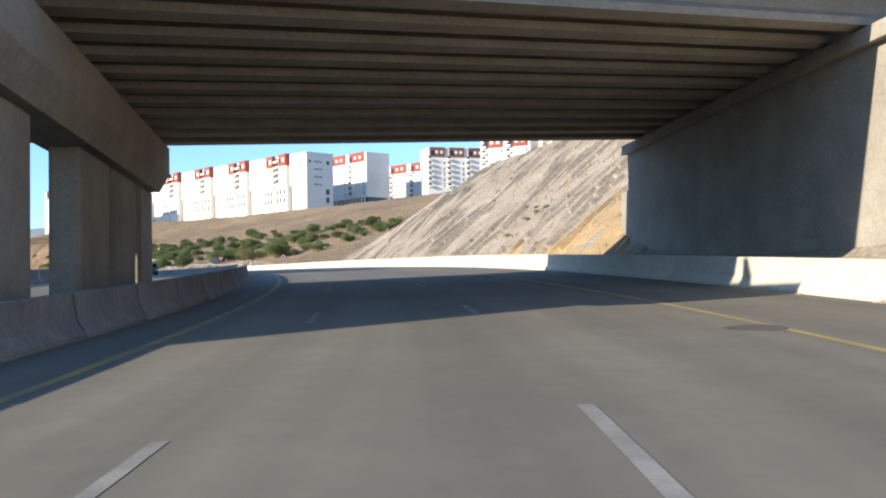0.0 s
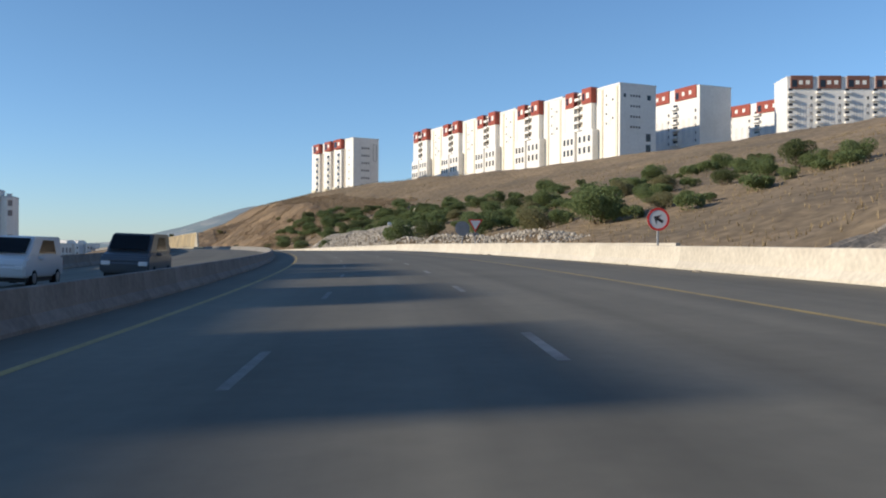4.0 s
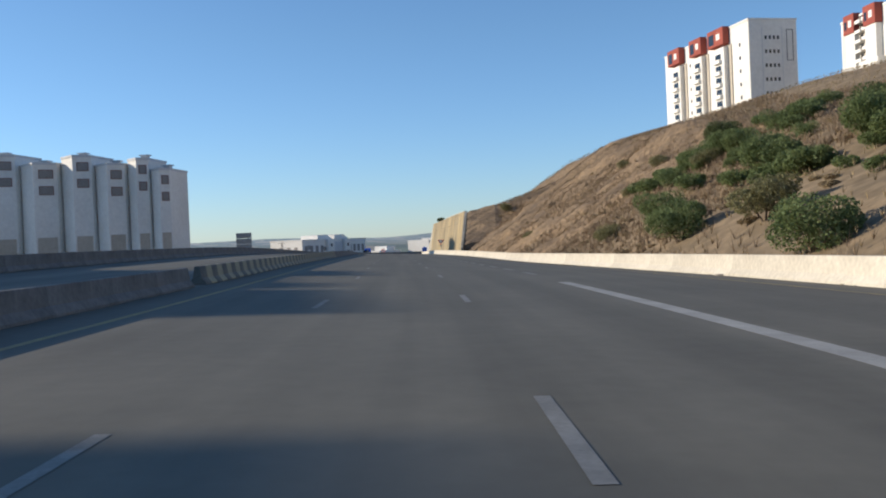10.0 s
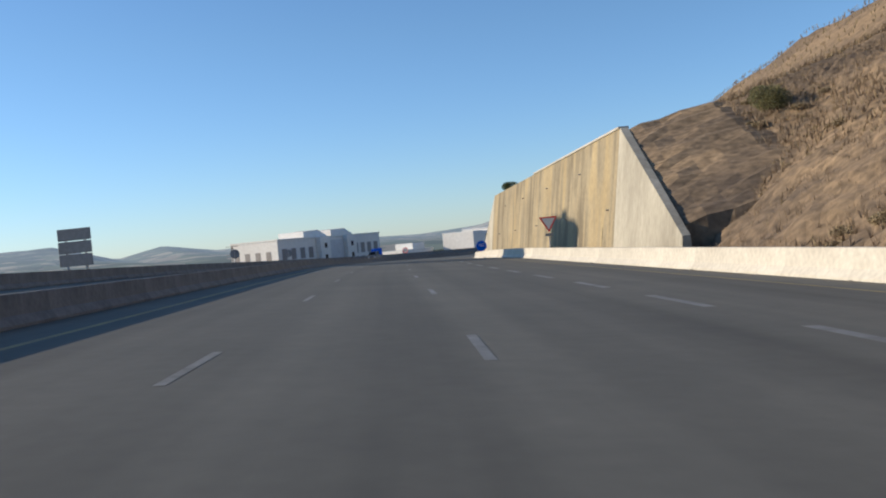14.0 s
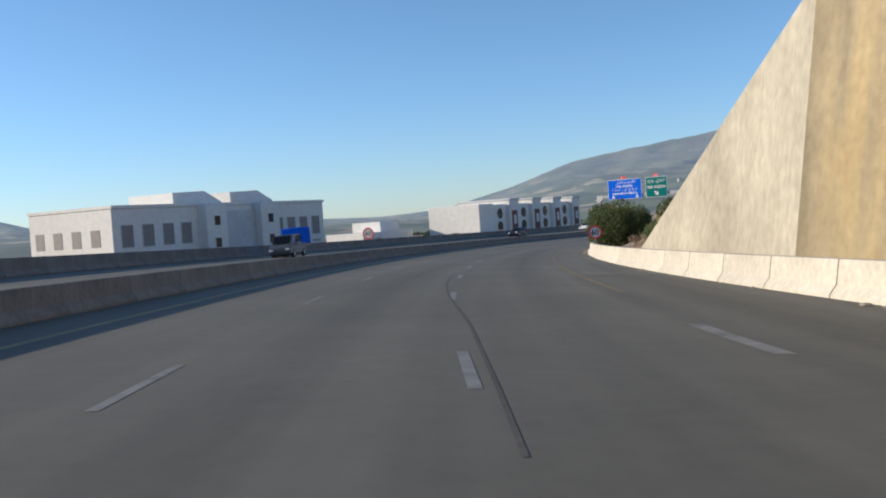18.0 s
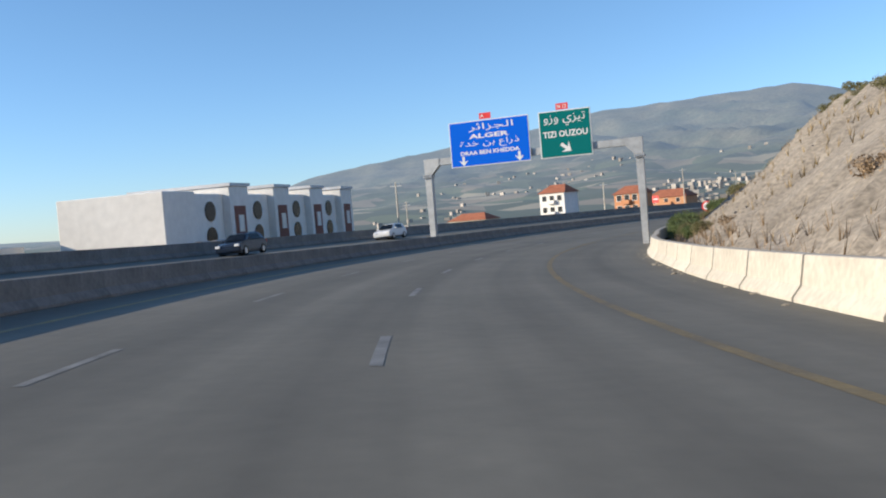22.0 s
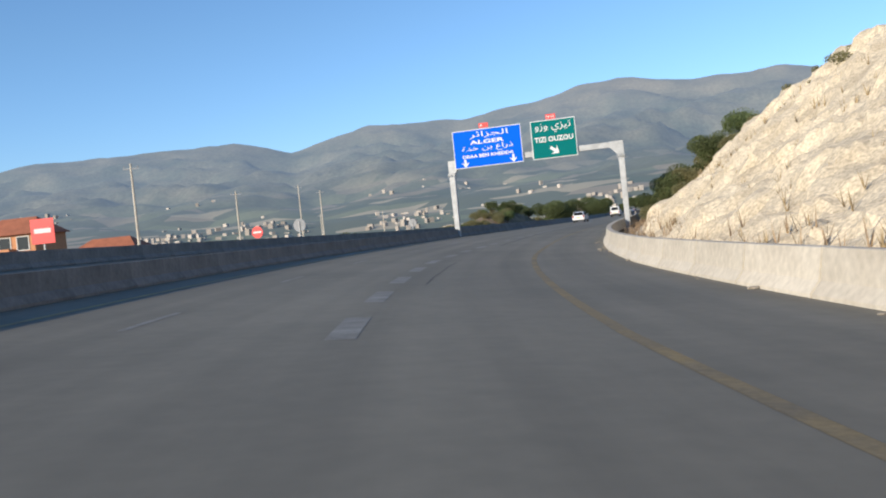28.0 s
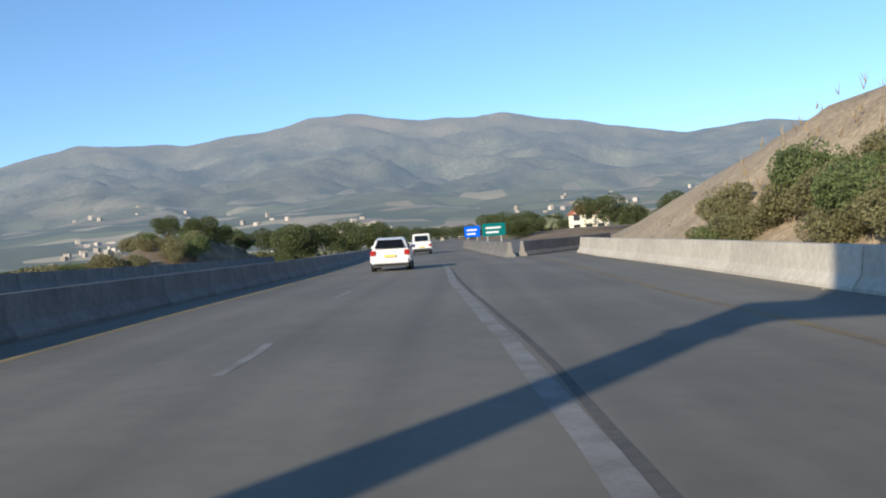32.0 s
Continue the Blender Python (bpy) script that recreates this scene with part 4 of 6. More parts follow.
def row_block(m, width=39.0, h=26.5, depth=16.0, end=False, seed=0):
    rnd = random.Random(seed)
    b = thing("apartment_block", m, "white unfinished apartment block with red crowned stair towers", "apartment block", "row of apartment blocks")
    part("body", box(0, 0, -9, width, depth, h, bevel=.12), WHITE_WALL, b)
    part("roof_edge", box(-.05, -.15, h, width + .05, depth + .1, h + .7), WHITE_WALL, b)
    part("wall_band", box(27.2, -.35, -6, 28.4, .01, h - .4), CREAM_WALL, b, "cream pilaster")
    part("wall_band", box(36.6, -.35, -6, 37.8, .01, h - .4), CREAM_WALL, b, "cream pilaster")
    part("recess", box(11.2, -.1, 9.8, 17.4, .02, h), TAN_WALL, b, "tan recessed wall behind the balconies")
    for x0, x1, y in ((3.2, 12.0, -2.2), (15.0, 25.6, -3.0)):
        bay = part("podium_bay", box(x0, y, -8, x1, .02, 9.9, bevel=.25), WHITE_WALL, b)
        for fl in (0, 1):
            for k in range(3):
                window(bay, x0 + (x1 - x0) * (.2 + .3 * k), 1.3 + fl * 4.2, 1.45, 2.3, y)
    for x0, x1, y in ((5.0, 10.6, -1.5), (17.6, 23.6, -2.1)):
        part("stair_tower", box(x0, y, 9.9, x1, .02, h - 4.6, bevel=.1), WHITE_WALL, b)
        cr = part("tower_crown", box(x0 - .3, y - .35, h - 4.6, x1 + .3, .5, h + 1.3, bevel=.08), RED_PAINT, b, "red painted crown")
        window(cr, (x0 + x1) / 2 + .9, h - 2.6, 1.7, 1.9, y - .35, WHITE_WALL, WHITE_WALL)
        # the balcony's inner shade is a dark panel on the crown
        part("opening", box(x0 + .4, y - .37, h - 3.2, x0 + 1.8, y - .3, h - .6), GLASS_AND_SHADE, cr, "dark panel standing for shade in the crown's open balcony")
    for k in range(5):
        z = 10.4 + k * 2.95
        balcony(b, 11.0 - rnd.random() * .4, 14.0, z, 1.6)
        balcony(b, 14.6, 17.5, z + .35, 1.5)
        part("opening", box(11.6, -.14, z + .5, 13.2, .03, z + 2.5), GLASS_AND_SHADE, b)
    for k in range(4):
        window(b, 30.4, 11 + k * 3.4 + rnd.uniform(-.2, .2), .7, .8, 0)
        if k % 2 == 0:
            window(b, 34.5, 12.5 + k * 3.4, .8, .9, 0)
    slot_outline(b, 25.9 + 6.6, 10.5, 1.3, 9.5, 0)
    slot_outline(b, 1.6, 11, 1.0, 9.0, 0)
    if end:
        for k in range(4):
            for j in range(4):
                part("window", box(width - .02, 4.6 + j * 1.2, 9 + k * 3.8, width + .04, 5.3 + j * 1.2, 9.8 + k * 3.8), GLASS_AND_SHADE, b)
        part("window", box(width - .02, 12.0, h - 5, width + .05, 13.6, h - 3.2), GLASS_AND_SHADE, b)
        part("window", box(width - .02, 1.6, h - 4.5, width + .05, 2.6, h - 3.2), GLASS_AND_SHADE, b)
        for z in (0.5, 4.5):
            part("window", box(width - .02, 11.5, z, width + .05, 13.6, z + 2.8), GLASS_AND_SHADE, b)
    return b


rb0, rb1 = Vector((-207.6, 593.0)), Vector((-74.2, 451.7))
rdir = (rb1 - rb0).normalized()
for i in range(5):
    o = rb0 + (rb1 - rb0) * (i / 5)
    row_block(frame_of(o.x, o.y, 44.2 - i * 0.75, rdir.x, rdir.y), width=38.86, h=24.6, end=(i == 4), seed=i)

# stand-alone tower
tw = thing("apartment_tower", frame_of(-246.5, 547.6, 33.8, 37.9, -31.6), "white apartment tower with three red crowned bays", "apartment block")
part("body", box(0, 0, -8, 49, 13.5, 24.8, bevel=.12), WHITE_WALL, tw)
part("roof_edge", box(-.1, -.1, 24.8, 49.1, 13.6, 25.3), WHITE_WALL, tw)
for x0, w in ((6, 7), (20, 6.5), (31, 8)):
    bay = part("stair_bay", box(x0, -1.6, -6, x0 + w, .02, 20.2, bevel=.1), WHITE_WALL, tw)
    part("crown", box(x0 - .3, -1.9, 20.9, x0 + w + .3, .4, 25.5, bevel=.08), RED_PAINT, tw, "red painted crown")
    part("opening", box(x0 + .5, -1.93, 21.6, x0 + w * .42, -1.8, 24.4), GLASS_AND_SHADE, tw, "dark panel standing for shade in the crown's open balcony")
    part("window", box(x0 + w * .58, -1.93, 22.4, x0 + w * .82, -1.8, 24.0), WHITE_WALL, tw)
    part("wall_band", box(x0 + w + .1, -.3, -6, x0 + w + 1.5, .02, 20.5), TAN_WALL, tw, "tan recess")
    for k in range(6):
        window(bay, x0 + w * .62, 1.2 + k * 3.1, 3.0, 1.9, -1.6)
        balcony(tw, x0 + w * .62 - 1.7, x0 + w * .62 + 1.7, .55 + k * 3.1, .8, -1.6)
    part("entrance", box(x0 + 1, -3.4, -4, x0 + 5, -1.55, 2.2, bevel=.3), CREAM_WALL, tw, "cream arched entrance porch")
for k in range(6):
    window(tw, 16.6, 2 + k * 3.4, .8, .9, 0)
    window(tw, 44.5, 2 + k * 3.4, .8, .9, 0)
for k in range(6):
    for j in range(4):
        part("window", box(48.98, 4.4 + j * 1.15, 2.2 + k * 3.55, 49.05, 5.0 + j * 1.15, 3.1 + k * 3.55), GLASS_AND_SHADE, tw)
for z0, z1 in ((14.5, 22.5),):
    bm = box(48.98, 10.5, z0, 49.08, 10.65, z1)
    box(48.98, 12.2, z0, 49.08, 12.35, z1, bm), box(48.98, 10.65, z1 - .15, 49.08, 12.2, z1, bm), box(48.98, 10.65, z0, 49.08, 12.2, z0 + .15, bm)
    part("wall_moulding", bm, IRON, tw)
bm = box(48.98, 3.6, 5.2, 49.06, 3.72, 23)
box(48.98, 9.2, 5.2, 49.06, 9.32, 23, bm)
part("wall_moulding", bm, GREY_WALL, tw)


def upper_block(m, label, w, h, depth, crown, group="", n=2, wall=WHITE_WALL, open_ground=False):
    b = thing("apartment_block", m, label, "apartment block", group)
    part("body", box(0, 0, 2.8 if open_ground else -8, w, depth, h, bevel=.1), wall, b)
    part("roof_edge", box(-.1, -.1, h, w + .1, depth + .1, h + .6), wall, b)
    if open_ground:
        # shade under the arcade, put in as a dark block
        part("ground_floor", box(.6, 1.2, -6, w - .6, depth - .6, 2.8), GLASS_AND_SHADE, b, "dark block standing for shade in the open arcade")
        for k in range(int(w / 2.6)):
            part("pillar", box(.2 + k * 2.6, -.05, -6, .9 + k * 2.6, .9, 2.85), wall, b)
    bw = w / n
    for i in range(n):
        x = i * bw
        c = part("crown", box(x + bw * .12, -.5, h - 4.2, x + bw * .9, .5, h + .9, bevel=.06), crown, b, "painted top storey")
        for k in range(2):
            part("window", box(x + bw * (.4 + .25 * k), -.56, h - 2.6, x + bw * (.4 + .25 * k) + 1.5, -.45, h - 1.0), WHITE_WALL, c)
        part("opening", box(x + bw * .16, -.56, h - 3.6, x + bw * .16 + 2.0, -.45, h - .8), GLASS_AND_SHADE, c)
        for k in range(6):
            balcony(b, x + .3, x + bw * .24, 4 + k * 2.95, 1.3, 0, wall)
            part("opening", box(x + .6, -.05, 4.4 + k * 2.95, x + bw * .2, .03, 6.2 + k * 2.95), GLASS_AND_SHADE, b)
        for k in range(3):
            slot_outline(b, x + bw * (.42 + .2 * k), 4.5 + (k % 2) * 2, .9, 9.5 - 2 * (k % 2), 0)
        for k in range(5):
            window(b, x + bw * .86, 4.6 + k * 3.0, .9, 1.2, 0)
    return b


upper_block(frame_of(-72.5, 521.0, 45.0, .687, -.728), "white apartment block with a red top storey over an open arcade", 34, 26.5, 16, RED_PAINT, "hilltop apartment blocks", 2, open_ground=True)
upper_block(frame_of(-42.0, 560.0, 47.0, .75, -.66), "white apartment block with a red top storey", 34, 24, 14, RED_PAINT, "hilltop apartment blocks", 2)
upper_block(frame_of(-16.4, 502.7, 49.0, .95, .30), "white apartment block with a dark brown top storey", 44, 25.0, 15, BROWN_PAINT, "hilltop apartment blocks", 4)
upper_block(frame_of(10.8, 430.5, 44.0, .93, -.36), "white apartment block with a red top storey above the rock cut", 24, 23.2, 14, RED_PAINT, "hilltop apartment blocks", 2)
upper_block(frame_of(24, 452, 47.0, .93, -.36), "cream apartment block standing above its neighbours", 22, 24.5, 14, CREAM_WALL, "hilltop apartment blocks", 1, CREAM_WALL)
upper_block(frame_of(38.5, 425.0, 46.0, .93, -.36), "white apartment block with a red top storey above the rock cut", 26, 25.0, 14, RED_PAINT, "hilltop apartment blocks", 2)
upper_block(frame_of(64.5, 405.0, 48.0, .93, -.36), "white apartment block with a red top storey above the rock cut", 26, 26.0, 14, RED_PAINT, "hilltop apartment blocks", 2)

# ---- blocks beside the opposite carriageway ----
def bay_block(m, label, bays, group, h=28.0, wall=WHITE_WALL):
    """A tall block of stepped bays, seen from its shaded side."""
    b = thing("apartment_block", m, label, "apartment block", group)
    x = 0.0
    for i, (w, out, top) in enumerate(bays):
        bay = part("bay", box(x, -out, -3, x + w - .02, 14, h + top, bevel=.25), wall, b)
        part("roof_edge", box(x - .15, -out - .25, h + top, x + w + .13, 14.2, h + top + .5), GREY_WALL, bay)
        if i % 2 == 0:
            for z in (h + top - 3.4, h + top - 8.2):
                window(bay, x + w * .62, z, w * .3, 1.6, -out, GREY_WALL, SHUTTER)
        else:
            for z in (h + top - 5.0, h + top - 9.5):
                window(bay, x + w * .6, z, w * .26, 1.5, -out, GREY_WALL, SHUTTER)
            part("wall_band", box(x + w * .3, -out - .1, 1.5, x + w * .85, -out + .02, 9.5), TAN_WALL, bay, "dark painted panel")
        window(bay, x + w * .3, 1.2, w * .24, 2.0, -out, GREY_WALL, GLASS_AND_SHADE)
        x += w
    for k in (.25, .7):
        part("roof_house", box(x * k, 4, h, x * k + 3, 8, h + 2.6, bevel=.1), GREY_WALL, b)
        part("roof_cap", box(x * k - .4, 3.6, h + 2.6, x * k + 3.4, 8.4, h + 2.85), GREY_WALL, b)
    return b


def angled_block(m, label, bays, group, depth=10.0):
    """A tall block whose bays come forward as blunt wedges. bays: width, height."""
    b = thing("apartment_block", m, label, "apartment block", group)
    x = 0.0
    for w, h in bays:
        out, c0, c1 = w * .48, x + w * .58, x + w - .35
        plan = [(x, 0), (c0, -out), (c1, -out * .35), (c1, depth), (x, depth)]
        def slab(z0, z1, grow):
            bm = bmesh.new()
            cx, cy = x + w / 2, depth / 2 - out / 4
            lo_v = [bm.verts.new((cx + (px_ - cx) * grow, cy + (py2 - cy) * grow, z0)) for px_, py2 in plan]
            hi_v = [bm.verts.new((v.co.x, v.co.y, z1)) for v in lo_v]
            bm.faces.new(lo_v[::-1]), bm.faces.new(hi_v)
            for k in range(5):
                bm.faces.new((lo_v[k], lo_v[(k + 1) % 5], hi_v[(k + 1) % 5], hi_v[k]))
            bmesh.ops.recalc_face_normals(bm, faces=bm.faces)
            return bm
        bay = part("bay", slab(-3, h, 1.0), WHITE_WALL, b)
        part("roof_edge", slab(h, h + .55, 1.03), GREY_WALL, bay)
        face = frame_of(c0, -out, 0, c1 - c0, out * .65)
        fw = math.hypot(c1 - c0, out * .65)
        for z in (h - 3.3, h - 7.4):
            part("window", box(fw * .25, -.05, z, fw * .82, .1, z + 1.9, m=face), SHUTTER, bay)
            bm = rect_ring(fw * .25, z, fw * .82, z + 1.9, .16, -.12, .02)
            bmesh.ops.transform(bm, matrix=face, verts=bm.verts)
            part("frame", bm, BROWN_PAINT, bay)
        part("wall_band", box(fw * .08, -.12, .5, fw * .92, .02, 9.5, m=face), TAN_WALL, bay, "dark painted panel")
        part("roof_house", box(x + w * .35, 3.0, h, x + w * .35 + 1.6, 4.6, h + 1.5), GREY_WALL, bay)
        part("roof_cap", box(x + w * .35 - .4, 2.6, h + 1.5, x + w * .35 + 2.0, 5.0, h + 1.75), GREY_WALL, bay)
        x += w
    return b


BAYS = [(12, 31.0), (12, 28.6), (11, 30.2), (11, 27.6), (9, 29.0), (8.5, 26.6), (6, 27.6), (5.5, 24.8)]
angled_block(frame_of(-382.0, 380.4, 1.5, .85, .525), "tall pale apartment block with angled bays, seen from its shaded side", BAYS, "roadside apartment blocks")
# the rows whose shadows reach the road
ROW_A = [(5.6, 0, 0), (9, .6, 1.3), (8.5, 0, 0), (8.5, .6, 1.4), (6, 0, -.2), (6.8, .6, 1.3), (7, 0, 0)]
ROW_B = [(7, .6, 1.3), (7, 0, 0), (7, .6, 1.3), (7, 0, 0), (7, .6, 1.4), (6, 0, 0), (7.4, .6, 1.3), (2.8, 0, .4)]
bay_block(frame_of(-82.2, 27.1, 1.0, -43.9, 92.7), "long pale apartment block beside the opposite carriageway", ROW_A, "roadside apartment blocks", 29.4)
bay_block(frame_of(-104.4, 73.7, 1.0, -43.9, 92.7), "long pale apartment block beside the opposite carriageway", ROW_B, "roadside apartment blocks", 29.4)
ROW_C = [(5.3, 0, -.5), (6, .4, -1.0), (4, 0, -.4), (14, .5, -.8), (9.5, 0, 1.25), (2.5, .3, .3), (2.5, 0, 1.2), (8, .5, .6), (7.5, 0, 1.85)]
bay_block(frame_of(-192.5, 228.2, 1.5, -22.6, 20.2), "pale apartment block on the far side of the road", ROW_C, "roadside apartment blocks", 30.6)

# two-storey school-like building
sc = thing("school_building", frame_of(-398.2, 534.8, -1.8, -5.1, 41.4), "low white school building with stair towers and shuttered windows", "school building")
part("body", box(0, 0, -1, 42, 17, 10.2, bevel=.1), WHITE_WALL, sc)
part("roof_edge", box(-.1, -.15, 10.2, 42.1, 17.1, 10.6), WHITE_WALL, sc)
for x in (14.5, 25.5):
    st = part("stair_tower", box(x, -1.6, -1, x + 4, 4, 10.5, bevel=.08), WHITE_WALL, sc)
    for k in range(3):
        window(st, x + 2, 1.2 + k * 3.1, 1.1, 1.3, -1.6)
    part("roof_light", prism([(x - 2.5, 10.6), (x - 2.5, 12.2), (x + 3.4, 12.4), (x + 6.6, 10.9), (x + 6.6, 10.6)], 2, 11), WHITE_WALL, sc, "sloping roof light")
    part("roof_shade", prism([(x + 3.5, 12.42), (x + 6.5, 11.0), (x + 6.5, 11.08), (x + 3.5, 12.5)], 2.4, 10.6), METAL_GREY, sc)
part("wall_band", box(18.5, -.4, -1, 25.5, .02, 9.4), GREY_WALL, sc, "smooth recessed stair hall wall")
for x in (2.2, 5.6, 9.0, 12.2, 31.0, 33.9, 36.8, 39.8):
    window(sc, x, 5.2, 1.8, 2.8, 0, GREY_WALL, SHUTTER)
    window(sc, x, .8, 1.8, 2.4, 0, GREY_WALL, SHUTTER)
    part("sill_stain", box(x - 1, -.035, 3.9, x + 1, 0.01, 4.35), TAN_WALL, sc, "ochre panel under the window")
for j in range(4):
    part("window", box(-.04, 2.5 + j * 3.8, 5.4, .04, 4.3 + j * 3.8, 7.6), SHUTTER, sc)

# low row with round windows and red-brown panels
lb = thing("apartment_row", frame_of(-403.7, 620.6, -2.2, -7.0, 50.0), "low white apartment row with brown panels and round windows", "apartment block")
part("end_wing", box(-.6, -.0, -1, 5.5, 12, 9.0, bevel=.08), WHITE_WALL, lb)
x = 5.5
for i in range(4):
    part("body", box(x, .3, -1, x + 6.5, 12, 8.8, bevel=.08), WHITE_WALL, lb)
    part("stair_tower", box(x + 6.5, -.6, -1, x + 11, 12, 9.6, bevel=.08), WHITE_WALL, lb)
    part("roof_edge", box(x + 6.3, -.8, 9.6, x + 11.2, 12, 9.95), GREY_WALL, lb)
    part("wall_panel", box(x + 7.3, -.68, -.5, x + 9.9, -.55, 7.4), BROWN_PAINT, lb, "red-brown painted panel")
    window(lb, x + 8.6, 4.6, 1.0, 1.7, -.69, WHITE_WALL, WHITE_WALL)
    window(lb, x + 8.6, 1.3, 1.0, 1.7, -.69, WHITE_WALL, WHITE_WALL)
    for k in range(3):
        bm = bmesh.new()
        bmesh.ops.create_cone(bm, cap_ends=True, segments=14, radius1=1.1, radius2=1.1, depth=.2, matrix=Matrix.Translation((x + 3.4, .27, 1.4 + k * 2.75)) @ Matrix.Rotation(math.pi / 2, 4, "X"))
        part("round_window", bm, GLASS_AND_SHADE, lb)
    x += 11.4
lo = thing("low_house", frame_of(-417, 600, -2.0, -3, 20), "low white flat-roofed house behind the barrier", "house")
part("body", box(0, 0, -1, 18, 9, 4.6, bevel=.06), WHITE_WALL, lo)
part("upper_room", box(9, 2, 4.6, 16, 9, 6.6, bevel=.06), WHITE_WALL, lo)
window(lo, 5, 1.5, 1.4, 1.6), window(lo, 12, 1.5, 1.4, 1.6)


def house(m, label, w, d, h, wall, storeys=2, group="valley houses"):
    b = thing("house", m, label, "house", group)
    part("body", box(0, 0, -3, w, d, h, bevel=.06), wall, b)
    bm = bmesh.new()
    vs = [bm.verts.new(c) for c in ((-.5, -.5, h), (w + .5, -.5, h), (w + .5, d + .5, h), (-.5, d + .5, h), (w * .2, d / 2, h + d * .3), (w * .8, d / 2, h + d * .3))]
    bmesh.ops.convex_hull(bm, input=vs)
    part("roof", bm, TILE_RED, b, "red tiled roof")
    for fl in range(storeys):
        for k in range(3):
            window(b, w * (.2 + .3 * k), 1 + fl * h / storeys, 1.4, 1.5)
        balcony(b, w * .35, w * .65, h / storeys * fl + .2, 1.2, 0, wall) if fl else None
        part("window", box(-.05, d * .4, 1 + fl * h / storeys, .05, d * .6, 2.6 + fl * h / storeys), GLASS_AND_SHADE, b)
    return b


house(frame_of(-421, 806, -3.5, .96, -.25), "tall white three-storey house with a red tiled roof", 8.2, 8, 9.8, WHITE_WALL, 3)
house(frame_of(-396, 790, -1.5, .95, -.3), "orange rendered house with a red tiled roof", 7.5, 7, 5.6, mat("orange_render", (.55, .26, .13), (.48, .22, .11), .3, .9), 2)
house(frame_of(-408, 905, -3.5, .95, -.3), "orange rendered house with a red tiled roof", 16, 10, 6, mat("orange_render_far", (.55, .28, .15), (.48, .24, .12), .3, .9), 2)
house(frame_of(-480, 880, -4, .95, -.3), "low house with a red tiled roof", 18, 9, 4, CREAM_WALL, 1)
house(frame_of(-220.0, 924.0, -1.9, .75, -.66), "yellow flat house at the edge of the valley", 8.5, 7, 4.6, CREAM_WALL, 2)

# ---- signs ----
BLUE = plain("sign_blue", (0.0, 0.11, 0.62), 0.9)
GREEN = plain("sign_green", (0.0, 0.135, 0.13), 0.9)
SIGN_WHITE = plain("sign_white", (0.66, 0.66, 0.64), 0.6)
SIGN_RED = plain("sign_red", (0.70, 0.035, 0.03), 0.45)
SIGN_BLACK = plain("sign_black", (0.02, 0.02, 0.022), 0.5)
SIGN_BACK = mat("sign_back", (0.26, 0.27, 0.28), (0.20, 0.21, 0.22), 2.0, 0.6, metal=0.2)


def text_part(body, size, x, z, material, parent, y=-.012, wide=None, bold=0.0):
    """Lettering that stands on a board facing -y, centred at x, z."""
    cu = bpy.data.curves.new("lettering", "FONT")
    cu.body, cu.size, cu.align_x, cu.align_y = body, size, "CENTER", "CENTER"
    cu.resolution_u, cu.offset = 2, bold
    tmp = bpy.data.objects.new("lettering", cu)
    me = bpy.data.meshes.new_from_object(tmp)
    bpy.data.objects.remove(tmp)
    bpy.data.curves.remove(cu)
    xs = [v.co.x for v in me.vertices] or [0, 1]
    ys = [v.co.y for v in me.vertices] or [0, 1]
    k = wide / (max(xs) - min(xs)) if wide else 1.0
    cx, cy = (max(xs) + min(xs)) / 2, (max(ys) + min(ys)) / 2
    for v in me.vertices:
        v.co = ((v.co.x - cx) * k + x, y, (v.co.y - cy) + z)
    me.materials.append(material)
    ob = new("lettering", me)
    ob.parent = parent
    return ob


def disc(r, y, t, n=32):
    bm = bmesh.new()
    bmesh.ops.create_cone(bm, cap_ends=True, segments=n, radius1=r, radius2=r, depth=t, matrix=Matrix.Translation((0, y, 0)) @ Matrix.Rotation(math.pi / 2, 4, "X"))
    return bm


def ring(r0, r1, y, t, n=32):
    bm = bmesh.new()
    v = [[bm.verts.new((r * math.sin(a), yy, r * math.cos(a))) for r, yy in ((r0, y), (r1, y), (r1, y + t), (r0, y + t))] for a in np.linspace(0, 2 * math.pi, n, endpoint=False)]
    for i in range(n):
        for k in range(4):
            bm.faces.new((v[i][k], v[i][(k + 1) % 4], v[(i + 1) % n][(k + 1) % 4], v[(i + 1) % n][k]))
    bmesh.ops.recalc_face_normals(bm, faces=bm.faces)
    return bm


def shift(bm, z):
    bmesh.ops.translate(bm, verts=bm.verts, vec=(0, 0, z))
    return bm


def sign_post(sg, top, x=0.0):
    part("post", box(x - .04, .02, 0, x + .04, .1, top, bevel=.008), METAL_GREY, sg)
    part("bracket", box(x - .1, .0, top - .55, x + .1, .03, top - .48), METAL_GREY, sg)


def arrow(parent, x, z, size, ang, y=-.02, material=SIGN_WHITE):
    bm = bmesh.new()
    c, s = math.cos(ang), math.sin(ang)
    P = [(-.13, .5), (.13, .5), (.13, -.05), (.5, .1), (0, -.5), (-.5, .1), (-.13, -.05)]
    a = [bm.verts.new((x + size * (px_ * c - pz * s), y, z + size * (px_ * s + pz * c))) for px_, pz in P]
    bm.faces.new(a)
    bmesh.ops.recalc_face_normals(bm, faces=bm.faces)
    part("arrow", bm, material, parent)


